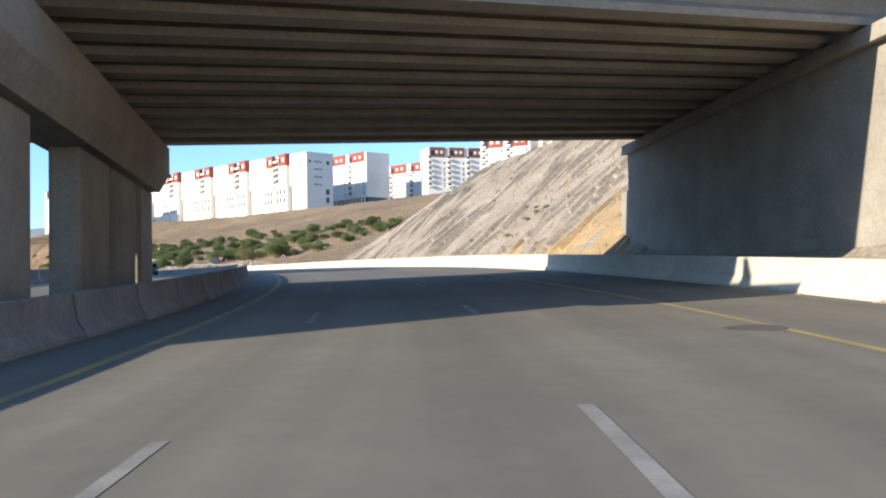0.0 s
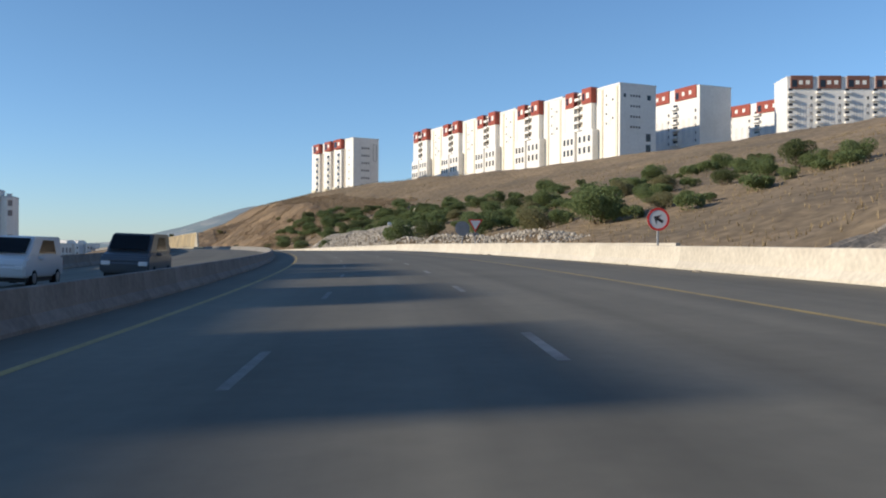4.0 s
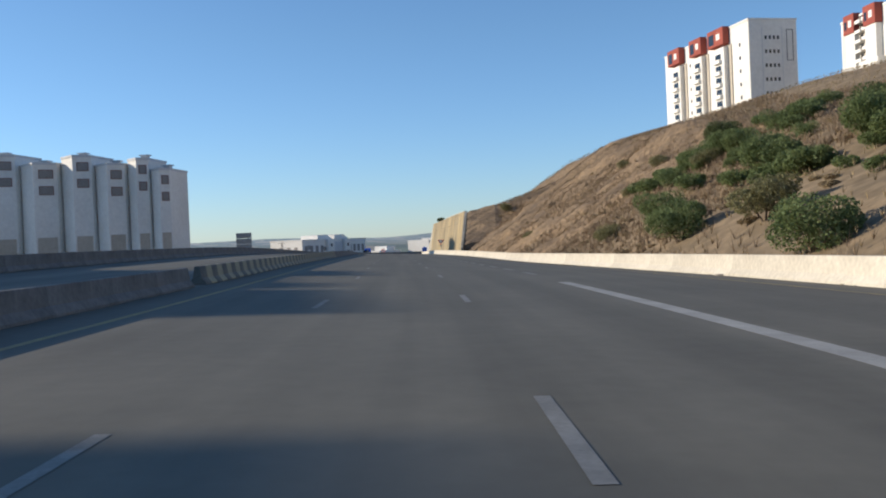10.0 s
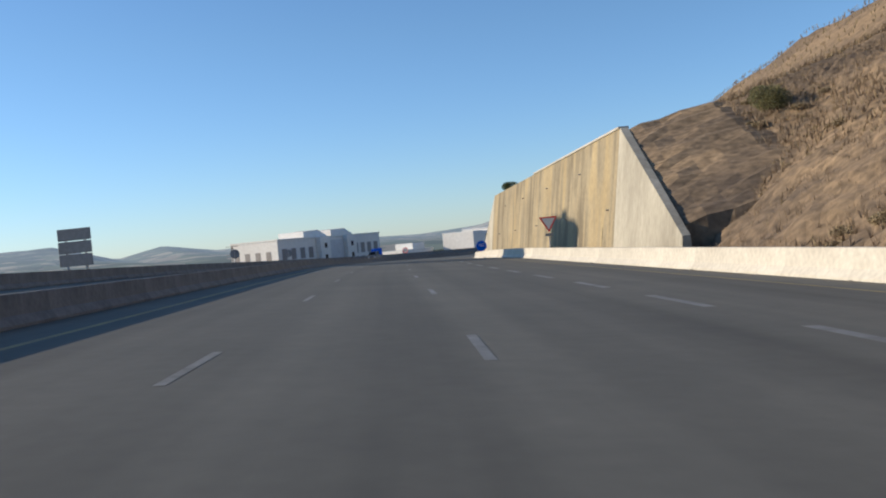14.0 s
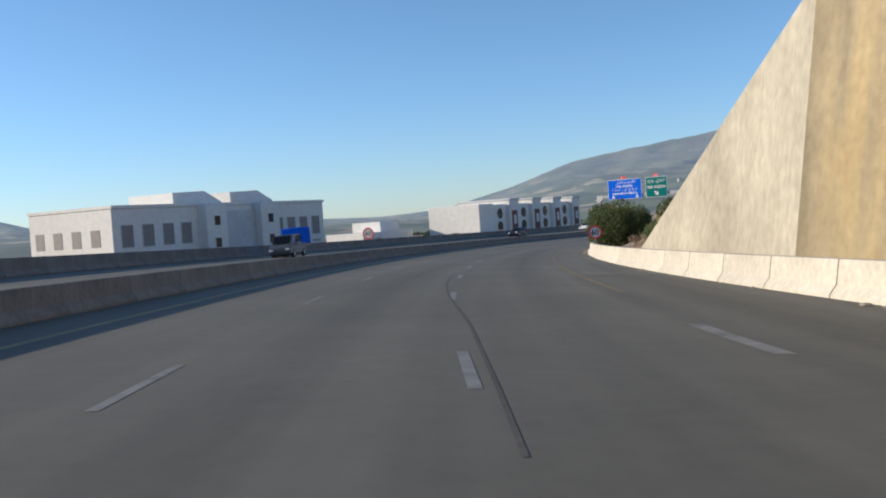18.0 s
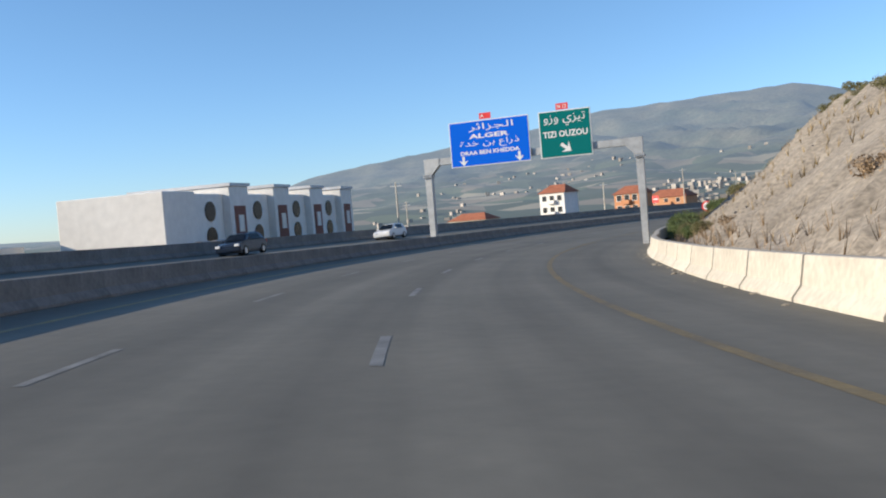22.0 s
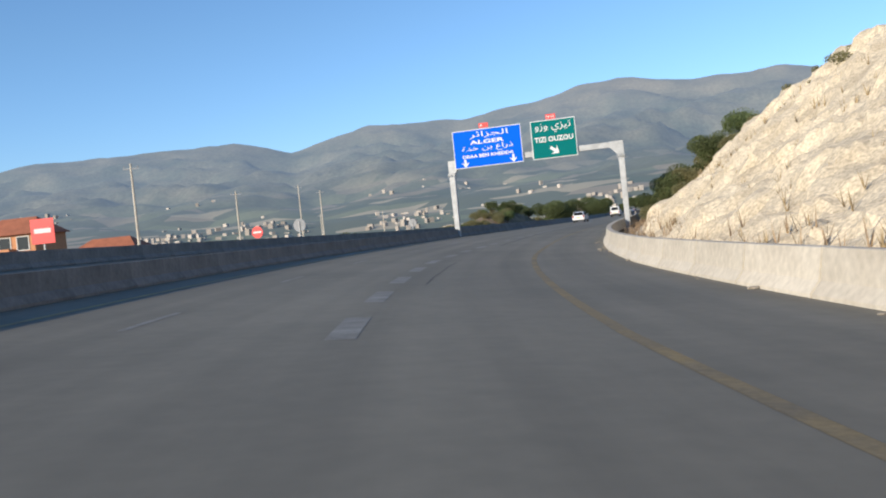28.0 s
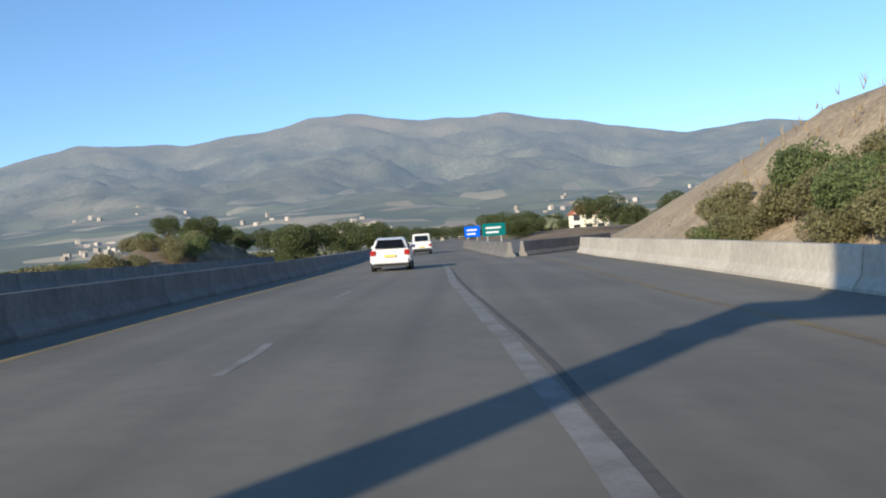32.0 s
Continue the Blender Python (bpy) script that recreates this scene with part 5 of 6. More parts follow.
def sign_at(name, s, u, label, turn=0.0, z=0.0):
    p = road(s, u)
    g = float(ground_z(np.array([p[0]]), np.array([p[1]]))[0])
    return thing(name, pose(p[0], p[1], max(g, p[2] - .3) - .15 + z, 0, 0, math.degrees(np.interp(s, RS, RH)) + turn), label, "road sign", "")


def limit60(s, u, zc, r=.5, plate=False, turn=0.0):
    sg = sign_at("speed_sign", s, u, "round sixty limit sign with a red ring" + (" over an arrow plate" if plate else ""), turn)
    sign_post(sg, zc + r)
    part("face", shift(disc(r, 0, .02), zc), SIGN_WHITE, sg)
    part("red_ring", shift(ring(r * .76, r, -.022, .02), zc), SIGN_RED, sg)
    text_part("60", r * 1.15, 0, zc, SIGN_BLACK, sg, bold=.012)
    if plate:
        part("plate", box(-.36, -.01, zc - r - .92, .36, .01, zc - r - .12), SIGN_WHITE, sg, "white plate with a black arrow")
        arrow(sg, 0, zc - r - .52, .6, radians(45), -.016, SIGN_BLACK)
    return sg


def yield_sign(s, u, zc, r=.62, turn=0.0, back=False):
    sg = sign_at("yield_sign", s, u, "white triangular give-way sign with a red border", turn)
    sign_post(sg, zc + .4)
    def tri(k, y, t):
        return prism([(-k, zc + k * .577), (k, zc + k * .577), (0, zc - k * 1.155)], y, y + t)
    part("border", tri(r, 0, .02), SIGN_RED, sg)
    part("face", tri(r * .72, -.008, .006), SIGN_WHITE, sg)
    part("plate", box(-.3, -.005, zc - r * 1.155 - .28, .3, .015, zc - r * 1.155 - .06), SIGN_BACK, sg)
    return sg


def disc_sign(s, u, zc, r, face, label, turn=0.0, bars=0):
    sg = sign_at("round_sign", s, u, label, turn)
    sign_post(sg, zc + r * .6)
    part("face", shift(disc(r, 0, .02), zc), face, sg)
    for k in range(bars):
        part("text_bar", box(-r * .5, -.016, zc + r * (.3 - .3 * k), r * .5, -.011, zc + r * (.4 - .3 * k)), SIGN_WHITE, sg)
    return sg


no = sign_at("no_turn_sign", 158.6, 12.6, "round sign forbidding a turn, on a post behind the barrier")
sign_post(no, 2.9)
part("face", shift(disc(.52, 0, .02), 2.4), SIGN_WHITE, no)
part("red_ring", shift(ring(.42, .52, -.022, .02), 2.4), SIGN_RED, no)
arrow(no, 0, 2.4, .5, radians(-120), -.014, SIGN_BLACK)
disc_sign(206.5, 11.3, 2.75, .72, SIGN_BACK, "large round road sign seen from its grey back")
yield_sign(206.8, 12.65, 3.2, .72)
yield_sign(522.0, 12.2, 3.25, .72)
disc_sign(584.0, 9.6, 2.1, .76, BLUE, "round blue road sign before the retaining wall", bars=2)
limit60(643.8, 7.15, 2.15, .56)
limit60(775.0, 7.3, 2.8, .6, True)
limit60(675.0, -21.9, 1.95, .72)
ne = sign_at("no_entry_sign", 870.0, -25.0, "round red no entry sign with a white bar")
sign_post(ne, 2.4)
part("face", shift(disc(.55, 0, .02), 1.9), SIGN_RED, ne)
part("white_bar", box(-.4, -.018, 1.82, .4, -.011, 1.98), SIGN_WHITE, ne)
ne2 = sign_at("no_entry_sign", 838.0, -24.0, "square red sign at the roadside")
sign_post(ne2, 3.0)
part("face", box(-.7, -.01, 1.6, .7, .01, 3.0), SIGN_RED, ne2)
part("white_bar", box(-.5, -.018, 2.2, .5, -.011, 2.45), SIGN_WHITE, ne2)
disc_sign(870.5, -21.0, 2.3, .6, SIGN_BACK, "round sign seen from its pale back", 180)
disc_sign(905.0, -22.0, 2.2, .55, SIGN_BACK, "round sign seen from its pale back", 180)
disc_sign(596.0, -21.6, 2.3, .6, SIGN_BACK, "round sign seen from its grey back", 180)
disc_sign(566.0, -21.3, 2.3, .6, SIGN_BACK, "round sign seen from its grey back", 180)

# board with three panels, seen from behind
bb = thing("direction_board", pose(-313.3, 437.1, 1.0, 0, 0, 29), "dark three-panel direction board seen from behind", "road sign")
for x in (-1.2, 1.2):
    part("post", box(x - .1, .1, 0, x + .1, .3, 9.2), METAL_GREY, bb)
for k in range(3):
    part("panel", box(-2.1, -.04, 5.0 + k * 1.45, 2.1, .06, 6.35 + k * 1.45, bevel=.02), SIGN_BACK, bb)

# exit direction arrows beyond the gore
for k, (s, u, w) in enumerate([(985, 6.5, 2.6), (1000, 5.2, 2.0), (1015, 9.5, 3.2)]):
    sg = sign_at("direction_sign", s, u, "green and blue exit direction sign on posts")
    for x in (-w * .3, w * .3):
        part("post", box(x - .05, .02, 0, x + .05, .12, 2.6), METAL_GREY, sg)
    part("panel", box(-w / 2, -.02, 1.5, w / 2, .02, 2.9, bevel=.01), BLUE if k == 1 else GREEN, sg)
    part("text_bar", box(-w * .35, -.03, 2.3, w * .3, -.022, 2.5), SIGN_WHITE, sg)
    part("text_bar", box(-w * .35, -.03, 1.8, w * .2, -.022, 2.0), SIGN_WHITE, sg)


# ---- gantries ----
def gantry(left, right, zl, zr, beam_z, b0, b1, g0, g1, lo, hi):
    """A portal over the carriageway. left, right: feet in plan; boards between fractions of the beam."""
    L, R = Vector((*left, 0)), Vector((*right, 0))
    d = (R - L)
    w = d.length
    ga = thing("sign_gantry", frame_of(L.x, L.y, 0, d.x, d.y), "grey steel sign gantry with blue and green direction boards", "sign gantry", "sign gantries")
    for x, z in ((0, zl), (w, zr)):
        col = bmesh.new()
        vs = [col.verts.new((x + sx * .21, sy * .24, z)) for sx in (-1, 1) for sy in (-1, 1)] + [col.verts.new((x + sx * .27, sy * .27, beam_z - 1.0)) for sx in (-1, 1) for sy in (-1, 1)]
        bmesh.ops.convex_hull(col, input=vs)
        part("column", col, METAL_GREY, ga)
        part("base_plate", box(x - .4, -.4, z - .1, x + .4, .4, z + .06), METAL_GREY, ga)
        f = part("flange", box(x - .36, -.36, beam_z - 1.06, x + .36, .36, beam_z - .92), METAL_GREY, ga)
        for k in range(5):
            part("bolt", box(x - .33 + k * .15, -.40, beam_z - 1.16, x - .28 + k * .15, -.34, beam_z - .84), METAL_GREY, f)
        s = 1 if x == 0 else -1
        part("knee", prism([(x - s * .27, beam_z - .95), (x + s * .27, beam_z - .95), (x + s * .95, beam_z - .22), (x + s * 1.0, beam_z + .32), (x - s * .27, beam_z + .32)], -.25, .25), METAL_GREY, ga)
    part("beam", box(.9, -.22, beam_z - .22, w - .9, .22, beam_z + .3, bevel=.02), METAL_GREY, ga)
    part("beam_joint", box(w * .5 - .12, -.3, beam_z - .32, w * .5 + .12, .3, beam_z + .4), METAL_GREY, ga)
    yb = -.42
    for (x0, x1, colr, kind) in ((b0, b1, BLUE, "blue"), (g0, g1, GREEN, "green")):
        board = part("board", box(x0, yb, lo, x1, yb + .06, hi, bevel=.02), SIGN_WHITE, ga, kind + " direction board with white lettering")
        part("board_face", box(x0 + .07, yb - .012, lo + .07, x1 - .07, yb + .01, hi - .07), colr, board)
        for x in (x0 + .6, x1 - .6):
            part("hanger", box(x - .06, yb + .06, lo + .2, x + .06, -.2, hi - .2), METAL_GREY, board)
        cx, wd_, h = (x0 + x1) / 2, x1 - x0, hi - lo
        y = yb - .018
        if kind == "blue":
            text_part(AR_ALGER, h * .185, cx + wd_ * .03, lo + h * .845, SIGN_WHITE, board, y, wd_ * .56)
            text_part("ALGER", h * .135, cx, lo + h * .655, SIGN_WHITE, board, y, wd_ * .50, .014)
            text_part(AR_DRAA, h * .17, cx, lo + h * .475, SIGN_WHITE, board, y, wd_ * .74)
            text_part("DRAA BEN KHEDDA", h * .12, cx, lo + h * .295, SIGN_WHITE, board, y, wd_ * .74, .012)
            arrow(board, x0 + wd_ * .16, lo + h * .125, h * .21, 0, y)
            arrow(board, x1 - wd_ * .14, lo + h * .125, h * .21, 0, y)
        else:
            text_part(AR_TIZI, h * .25, cx, lo + h * .79, SIGN_WHITE, board, y, wd_ * .80)
            text_part("TIZI OUZOU", h * .18, cx, lo + h * .50, SIGN_WHITE, board, y, wd_ * .86, .016)
            arrow(board, cx, lo + h * .2, h * .27, radians(52), y)
        rx = x0 + wd_ * (.47 if kind == "blue" else .47)
        tab = part("number_plate_tab", box(rx - .45, yb, hi + .05, rx + .45, yb + .04, hi + .5), SIGN_RED, board, "small red route plate")
        text_part("A" if kind == "blue" else "N 12", .34, rx - (.22 if kind == "blue" else 0), hi + .275, SIGN_WHITE, tab, yb - .01, None, .008)
    return ga


# Arabic place names in joined letter forms, in reading order on the board
AR_ALGER = "".join(map(chr, (0xFEAE, 0xFE8B, 0xFE8D, 0xFEB0, 0xFEA0, 0xFEDF, 0xFE8D)))
AR_DRAA = "".join(map(chr, (0xFE93, 0xFEAA, 0xFEA7, 0x20, 0xFEE6, 0xFE91, 0x20, 0xFEC9, 0xFE8D, 0xFEAD, 0xFEAB)))
AR_TIZI = "".join(map(chr, (0xFEED, 0xFEAF, 0xFEED, 0x20, 0xFEF1, 0xFEB0, 0xFEF4, 0xFE97)))

gantry((-372.6, 613.2), (-356.5, 613.7), -.3, -1.3, 6.2, 2.05, 8.3, 9.05, 12.88, 5.62, 9.02)
gantry((-344.75, 760.0), (-330.5, 752.9), -1.5, -1.9, 5.75, .45, 7.05, 7.95, 12.1, 5.2, 8.75)

# ---- posts and lines ----
def pole(x, y, z, h, label="tall pale concrete utility pole", lean=0.0, arms=True, group="utility poles"):
    p = thing("utility_pole", pose(x, y, z, 0, lean, 0), label, "utility pole", group)
    part("shaft", tube((0, 0, -1), (0, 0, h), .17, .09, 8), CONC, p)
    if arms:
        part("crossarm", box(-.7, -.05, h - .5, .7, .05, h - .38), METAL_GREY, p)
        for x_ in (-.6, 0, .6):
            part("insulator", tube((x_, 0, h - .38), (x_, 0, h - .15), .05, .04, 6), SIGN_BACK, p)
    return p


for (x, y, z, h) in ((-390.5, 645, -2.5, 9.0), (-383, 720, -3, 9.0), (-374, 761, -3, 11.5), (-366, 800, -3, 10.5), (-356, 842, -3, 13), (-352, 846, -3, 12.0), (-349, 900, -3, 9), (-410, 690, -3, 8), (-330, 930, -3, 9)):
    pole(x, y, z, h)
py_ = thing("lattice_pylon", pose(-374, 503, -2.5), "grey lattice power pylon among the fields", "pylon")
for sx in (-1, 1):
    for sy in (-1, 1):
        part("leg", tube((sx * .8, sy * .8, 0), (sx * .12, sy * .12, 10.2), .05, .04, 5), IRON, py_)
for k in range(5):
    a, z = .8 - .135 * k, k * 2.0
    b = .8 - .135 * (k + 1)
    for s1, s2 in (((-1, -1), (1, -1)), ((1, -1), (1, 1)), ((1, 1), (-1, 1)), ((-1, 1), (-1, -1))):
        part("brace", tube((s1[0] * a, s1[1] * a, z), (s2[0] * b, s2[1] * b, z + 2), .025, n=4), IRON, py_)
for z in (8.2, 10.0):
    part("crossarm", box(-2.0, -.06, z, 2.0, .06, z + .12), IRON, py_)
pipes = thing("concrete_pipes", pose(-388.4, 605.8, float(ground_z(np.array([-388.4]), np.array([605.8]))[0]) - 1.1, 0, 0, 20), "stack of large concrete drainage pipes beside the road", "pipes")
for k, (x, z) in enumerate(((-2.0, .98), (0, .98), (2.0, .98), (4.0, .98), (-1.0, 2.68), (1.0, 2.68), (3.0, 2.68))):
    bm = bmesh.new()
    n = 20
    v = [[bm.verts.new((.62 * (x + r * math.cos(a)), y, .62 * (z + r * math.sin(a)) + .75)) for r, y in ((.72, 0), (.98, 0), (.98, 2.4), (.72, 2.4))] for a in np.linspace(0, 2 * math.pi, n, endpoint=False)]
    for i in range(n):
        for q_ in range(4):
            bm.faces.new((v[i][q_], v[i][(q_ + 1) % 4], v[(i + 1) % n][(q_ + 1) % 4], v[(i + 1) % n][q_]))
    bmesh.ops.recalc_face_normals(bm, faces=bm.faces)
    part("pipe", bm, CONC_GREY, pipes)


# ---- cars ----
GLASS_CAR = plain("car_glass", (0.015, 0.018, 0.02), 0.08)
TYRE = plain("tyre", (0.02, 0.02, 0.02), 0.85)
RIM = plain("rim", (0.5, 0.5, 0.5), 0.35, 0.8)
LAMP_RED = plain("tail_lamp", (0.35, 0.015, 0.01), 0.25)
LAMP_WHITE = plain("head_lamp", (0.8, 0.8, 0.78), 0.15)
PLASTIC = plain("dark_plastic", (0.03, 0.03, 0.03), 0.6)
PLATE_Y = plain("number_plate", (0.65, 0.52, 0.12), 0.5)


def car(m, paint, label, kind="hatch"):
    """A car along +y with its rear at y = 0, built from its side outline narrowed towards the roof."""
    c = thing("car", m, label, "car", "cars on the road")
    W = .88
    if kind == "van":
        low = [(0.05, .35), (4.3, .35), (4.35, .75), (4.2, 1.0), (3.75, 1.12), (0.02, 1.12), (0, .6)]
        cab = [(.02, 1.10), (3.8, 1.10), (3.0, 1.82), (.12, 1.85)]
    else:
        low = [(0.06, .32), (4.1, .30), (4.15, .62), (4.0, .80), (3.1, .95), (0.10, .97), (0, .62)]
        cab = [(.10, .95), (3.15, .93), (2.35, 1.42), (1.0, 1.48), (.42, 1.38)]
    def loft(poly, k, top, w0, w1):
        bm = bmesh.new()
        zs = [p[1] for p in poly]
        z0, z1 = min(zs), max(zs)
        a, b = [], []
        for y, z in poly:
            w = w0 + (w1 - w0) * (z - z0) / (z1 - z0)
            a.append(bm.verts.new((-w, y, z)))
            b.append(bm.verts.new((w, y, z)))
        n = len(poly)
        bm.faces.new(a), bm.faces.new(b[::-1])
        for i in range(n):
            bm.faces.new((a[i], b[i], b[(i + 1) % n], a[(i + 1) % n]))
        bmesh.ops.recalc_face_normals(bm, faces=bm.faces)
        bmesh.ops.bevel(bm, geom=list(bm.edges), offset=k, segments=2, affect="EDGES")
        return bm
    part("body", loft(low, .07, 1, .88, .86), paint, c)
    part("cabin", loft(cab, .05, 1, .80, .60 if kind != "van" else .74), paint, c)
    if kind == "van":
        rear = [(-.62, 1.18, -.01), (.62, 1.18, -.01), (.58, 1.68, .06), (-.58, 1.68, .06)]
        front = [(-.68, 1.2, 3.74), (.68, 1.2, 3.74), (.66, 1.74, 3.14), (-.66, 1.74, 3.14)]
    else:
        rear = [(-.66, 1.0, .07), (.66, 1.0, .07), (.54, 1.36, .40), (-.54, 1.36, .40)]
        front = [(-.68, .98, 3.12), (.68, .98, 3.12), (.56, 1.38, 2.45), (-.56, 1.38, 2.45)]
    for nm, q_, off in (("rear_window", rear, -.035), ("windscreen", front, .05)):
        bm = bmesh.new()
        bm.faces.new([bm.verts.new((x, y + off, z + .02)) for x, z, y in q_])
        bmesh.ops.solidify(bm, geom=list(bm.faces), thickness=.02)
        part(nm, bm, GLASS_CAR, c)
    zt = 1.36 if kind != "van" else 1.7
    for sx in (-1, 1):
        bm = bmesh.new()
        w0, w1 = (.80, .665) if kind != "van" else (.795, .765)
        z0 = 1.0 if kind != "van" else 1.2
        bm.faces.new([bm.verts.new(q_) for q_ in ((sx * (w0 - .0), .7, z0), (sx * w0, 2.7, z0), (sx * w1, 2.2, zt), (sx * w1, .95, zt))])
        bmesh.ops.solidify(bm, geom=list(bm.faces), thickness=.025)
        part("side_window", bm, GLASS_CAR, c)
        part("tail_lamp", box(sx * .74 - .12, -.03, .70, sx * .74 + .12, .08, .92, bevel=.02), LAMP_RED, c)
        part("head_lamp", box(sx * .66 - .16, 4.0, .62, sx * .66 + .16, 4.16 if kind != "van" else 4.36, .78, bevel=.02), LAMP_WHITE, c)
        part("mirror", box(sx * .93 - .1, 2.75, .98, sx * .93 + .1, 2.87, 1.12, bevel=.03), paint, c)
        for y in (.72, 3.35):
            wh = part("wheel", tube((sx * .66, y, .31), (sx * .88, y, .31), .31, n=18), TYRE, c)
            part("rim", tube((sx * .8, y, .31), (sx * .895, y, .31), .19, n=12), RIM, wh)
    part("bumper", box(-.80, -.05, .34, .80, .1, .55, bevel=.04), PLASTIC if kind == "van" else paint, c)
    part("number_plate", box(-.26, -.065, .62, .26, -.03, .73), PLATE_Y, c)
    part("underbody", box(-.78, .2, .18, .78, 3.9, .36), PLASTIC, c)
    return c


PAINT_WHITE = plain("white_paint", (0.72, 0.72, 0.70), 0.25)
PAINT_DARK = plain("dark_blue_paint", (0.02, 0.03, 0.05), 0.25)
PAINT_GREY = plain("grey_paint", (0.12, 0.13, 0.14), 0.3, 0.4)
car(road_pose(922.0, -3.2, 0, 0, True), PAINT_WHITE, "white hatchback driving ahead in the middle lane")
car(road_pose(965.0, -2.0, 0, 0, True), PAINT_WHITE, "white van driving far ahead", "van")
car(road_pose(1020.0, -1.8, 0, 0, True), PAINT_WHITE, "small white car far ahead")
car(road_pose(745.0, -17.6, 0, 180, True), PAINT_WHITE, "white car on the opposite carriageway")
car(road_pose(718.0, -17.4, 0, 180, True), PAINT_DARK, "dark blue car on the opposite carriageway")
car(road_pose(156.0, -13.4, 0, 180, True), PAINT_WHITE, "white van on the opposite carriageway", "van")
car(road_pose(157.0, -9.4, 0, 180, True), PAINT_GREY, "dark grey van on the opposite carriageway", "van")

def truck(m):
    c = car(m, PAINT_GREY, "dark grey lorry with a blue covered load on the opposite carriageway", "van")
    part("load_bed", box(-.86, -1.6, .75, .86, .3, 1.0, bevel=.02), PAINT_GREY, c)
    part("load_cover", box(-.84, -1.55, 1.0, .84, .9, 2.35, bevel=.06), BLUE, c, "blue tarpaulin over the load")
    for k in range(3):
        part("cover_strip", box(.842, -1.2 + k * .75, 1.1, .85, -1.05 + k * .75, 2.25), SIGN_WHITE, c)
    return c


truck(road_pose(639.5, -17.0, 0, 180, True))

# ---- plants ----
LEAF_GREEN = mat("bush_leaves", (0.19, 0.235, 0.095), (0.12, 0.16, 0.06), 0.8, 0.7, fine=0.3, rnd=0.22)
LEAF_OLIVE = mat("olive_leaves", (0.25, 0.235, 0.115), (0.18, 0.17, 0.08), 0.8, 0.7, fine=0.3, rnd=0.22)
LEAF_DARK = mat("tree_leaves", (0.13, 0.155, 0.062), (0.085, 0.105, 0.04), 0.8, 0.7, fine=0.3, rnd=0.22)


def see_through(m):
    """Thin leaves that let part of the light through."""
    nt, N = m.node_tree, m.node_tree.nodes
    p = N["Principled BSDF"]
    tr = N.new("ShaderNodeBsdfTranslucent")
    nt.links.new(p.inputs["Base Color"].links[0].from_socket, tr.inputs[0])
    mx = N.new("ShaderNodeMixShader")
    mx.inputs[0].default_value = 0.4
    nt.links.new(p.outputs[0], mx.inputs[1])
    nt.links.new(tr.outputs[0], mx.inputs[2])
    nt.links.new(mx.outputs[0], N["Material Output"].inputs[0])


for m_ in (LEAF_GREEN, LEAF_OLIVE, LEAF_DARK):
    see_through(m_)
DRY = mat("dry_grass", (0.37, 0.285, 0.165), (0.26, 0.195, 0.11), 0.7, 0.9, fine=0.3, rnd=0.3)
DRY_DARK = mat("dry_thistle", (0.31, 0.225, 0.14), (0.22, 0.16, 0.105), 0.7, 0.9, fine=0.3, rnd=0.3)
BARK = mat("bark", (0.16, 0.12, 0.085), (0.10, 0.075, 0.055), 3.0, 0.9, 0.4)


def g_at(s, u):
    p = road(s, u)
    return Vector((p[0], p[1], float(ground_z(np.array([p[0]]), np.array([p[1]]))[0])))


def leaf_cloud(rnd, lobes, n, size, flat=.75):
    """Small leaf sprigs spread over the shells of several lobes."""
    V, F = [], []
    for i in range(n):
        cx, cy, cz, r = lobes[rnd.randrange(len(lobes))]
        while True:
            d = Vector((rnd.gauss(0, 1), rnd.gauss(0, 1), rnd.gauss(.15, 1)))
            if d.length > .1:
                break
        d.normalize()
        p = Vector((cx, cy, cz)) + Vector((d.x, d.y, d.z * flat)) * r * (1 - abs(rnd.gauss(0, .22)))
        a = Vector((rnd.gauss(0, 1), rnd.gauss(0, 1), rnd.gauss(0, 1))).normalized()
        b = a.cross(Vector((rnd.gauss(0, 1), rnd.gauss(0, 1), rnd.gauss(0, 1)))).normalized()
        k = size * rnd.uniform(.6, 1.4)
        q = len(V)
        V += [p - a * k, p + b * k * .55, p + a * k, p - b * k * .5]
        F.append((q, q + 1, q + 2, q + 3))
    return V, F


def plant(name, label, seed, leaves, n, size, h, w, trunk=.06):
    rnd = random.Random(seed)
    t = thing(name, pose(0, 0, -60), label, "tree" if "tree" in name else "bush", "hillside " + ("trees" if "tree" in name else "bushes"))
    lobes = [(0, 0, h * .55, w * .42)]
    stems = bmesh.new()
    for k in range(7):
        a = k * .9 + rnd.random()
        x, y, z = math.cos(a) * w * rnd.uniform(.18, .36), math.sin(a) * w * rnd.uniform(.18, .36), h * rnd.uniform(.35, .85)
        lobes.append((x, y, z, w * rnd.uniform(.16, .30)))
        tube((0, 0, -.3 if k else -.6), (x * .8, y * .8, z), trunk * rnd.uniform(.5, 1), trunk * .3, 5, stems)
    part("stem" if "bush" in name else "trunk", stems, BARK, t)
    V, F = leaf_cloud(rnd, lobes, n, size)
    ob = mesh_ob("crown", V, F, leaves, t)
    return t


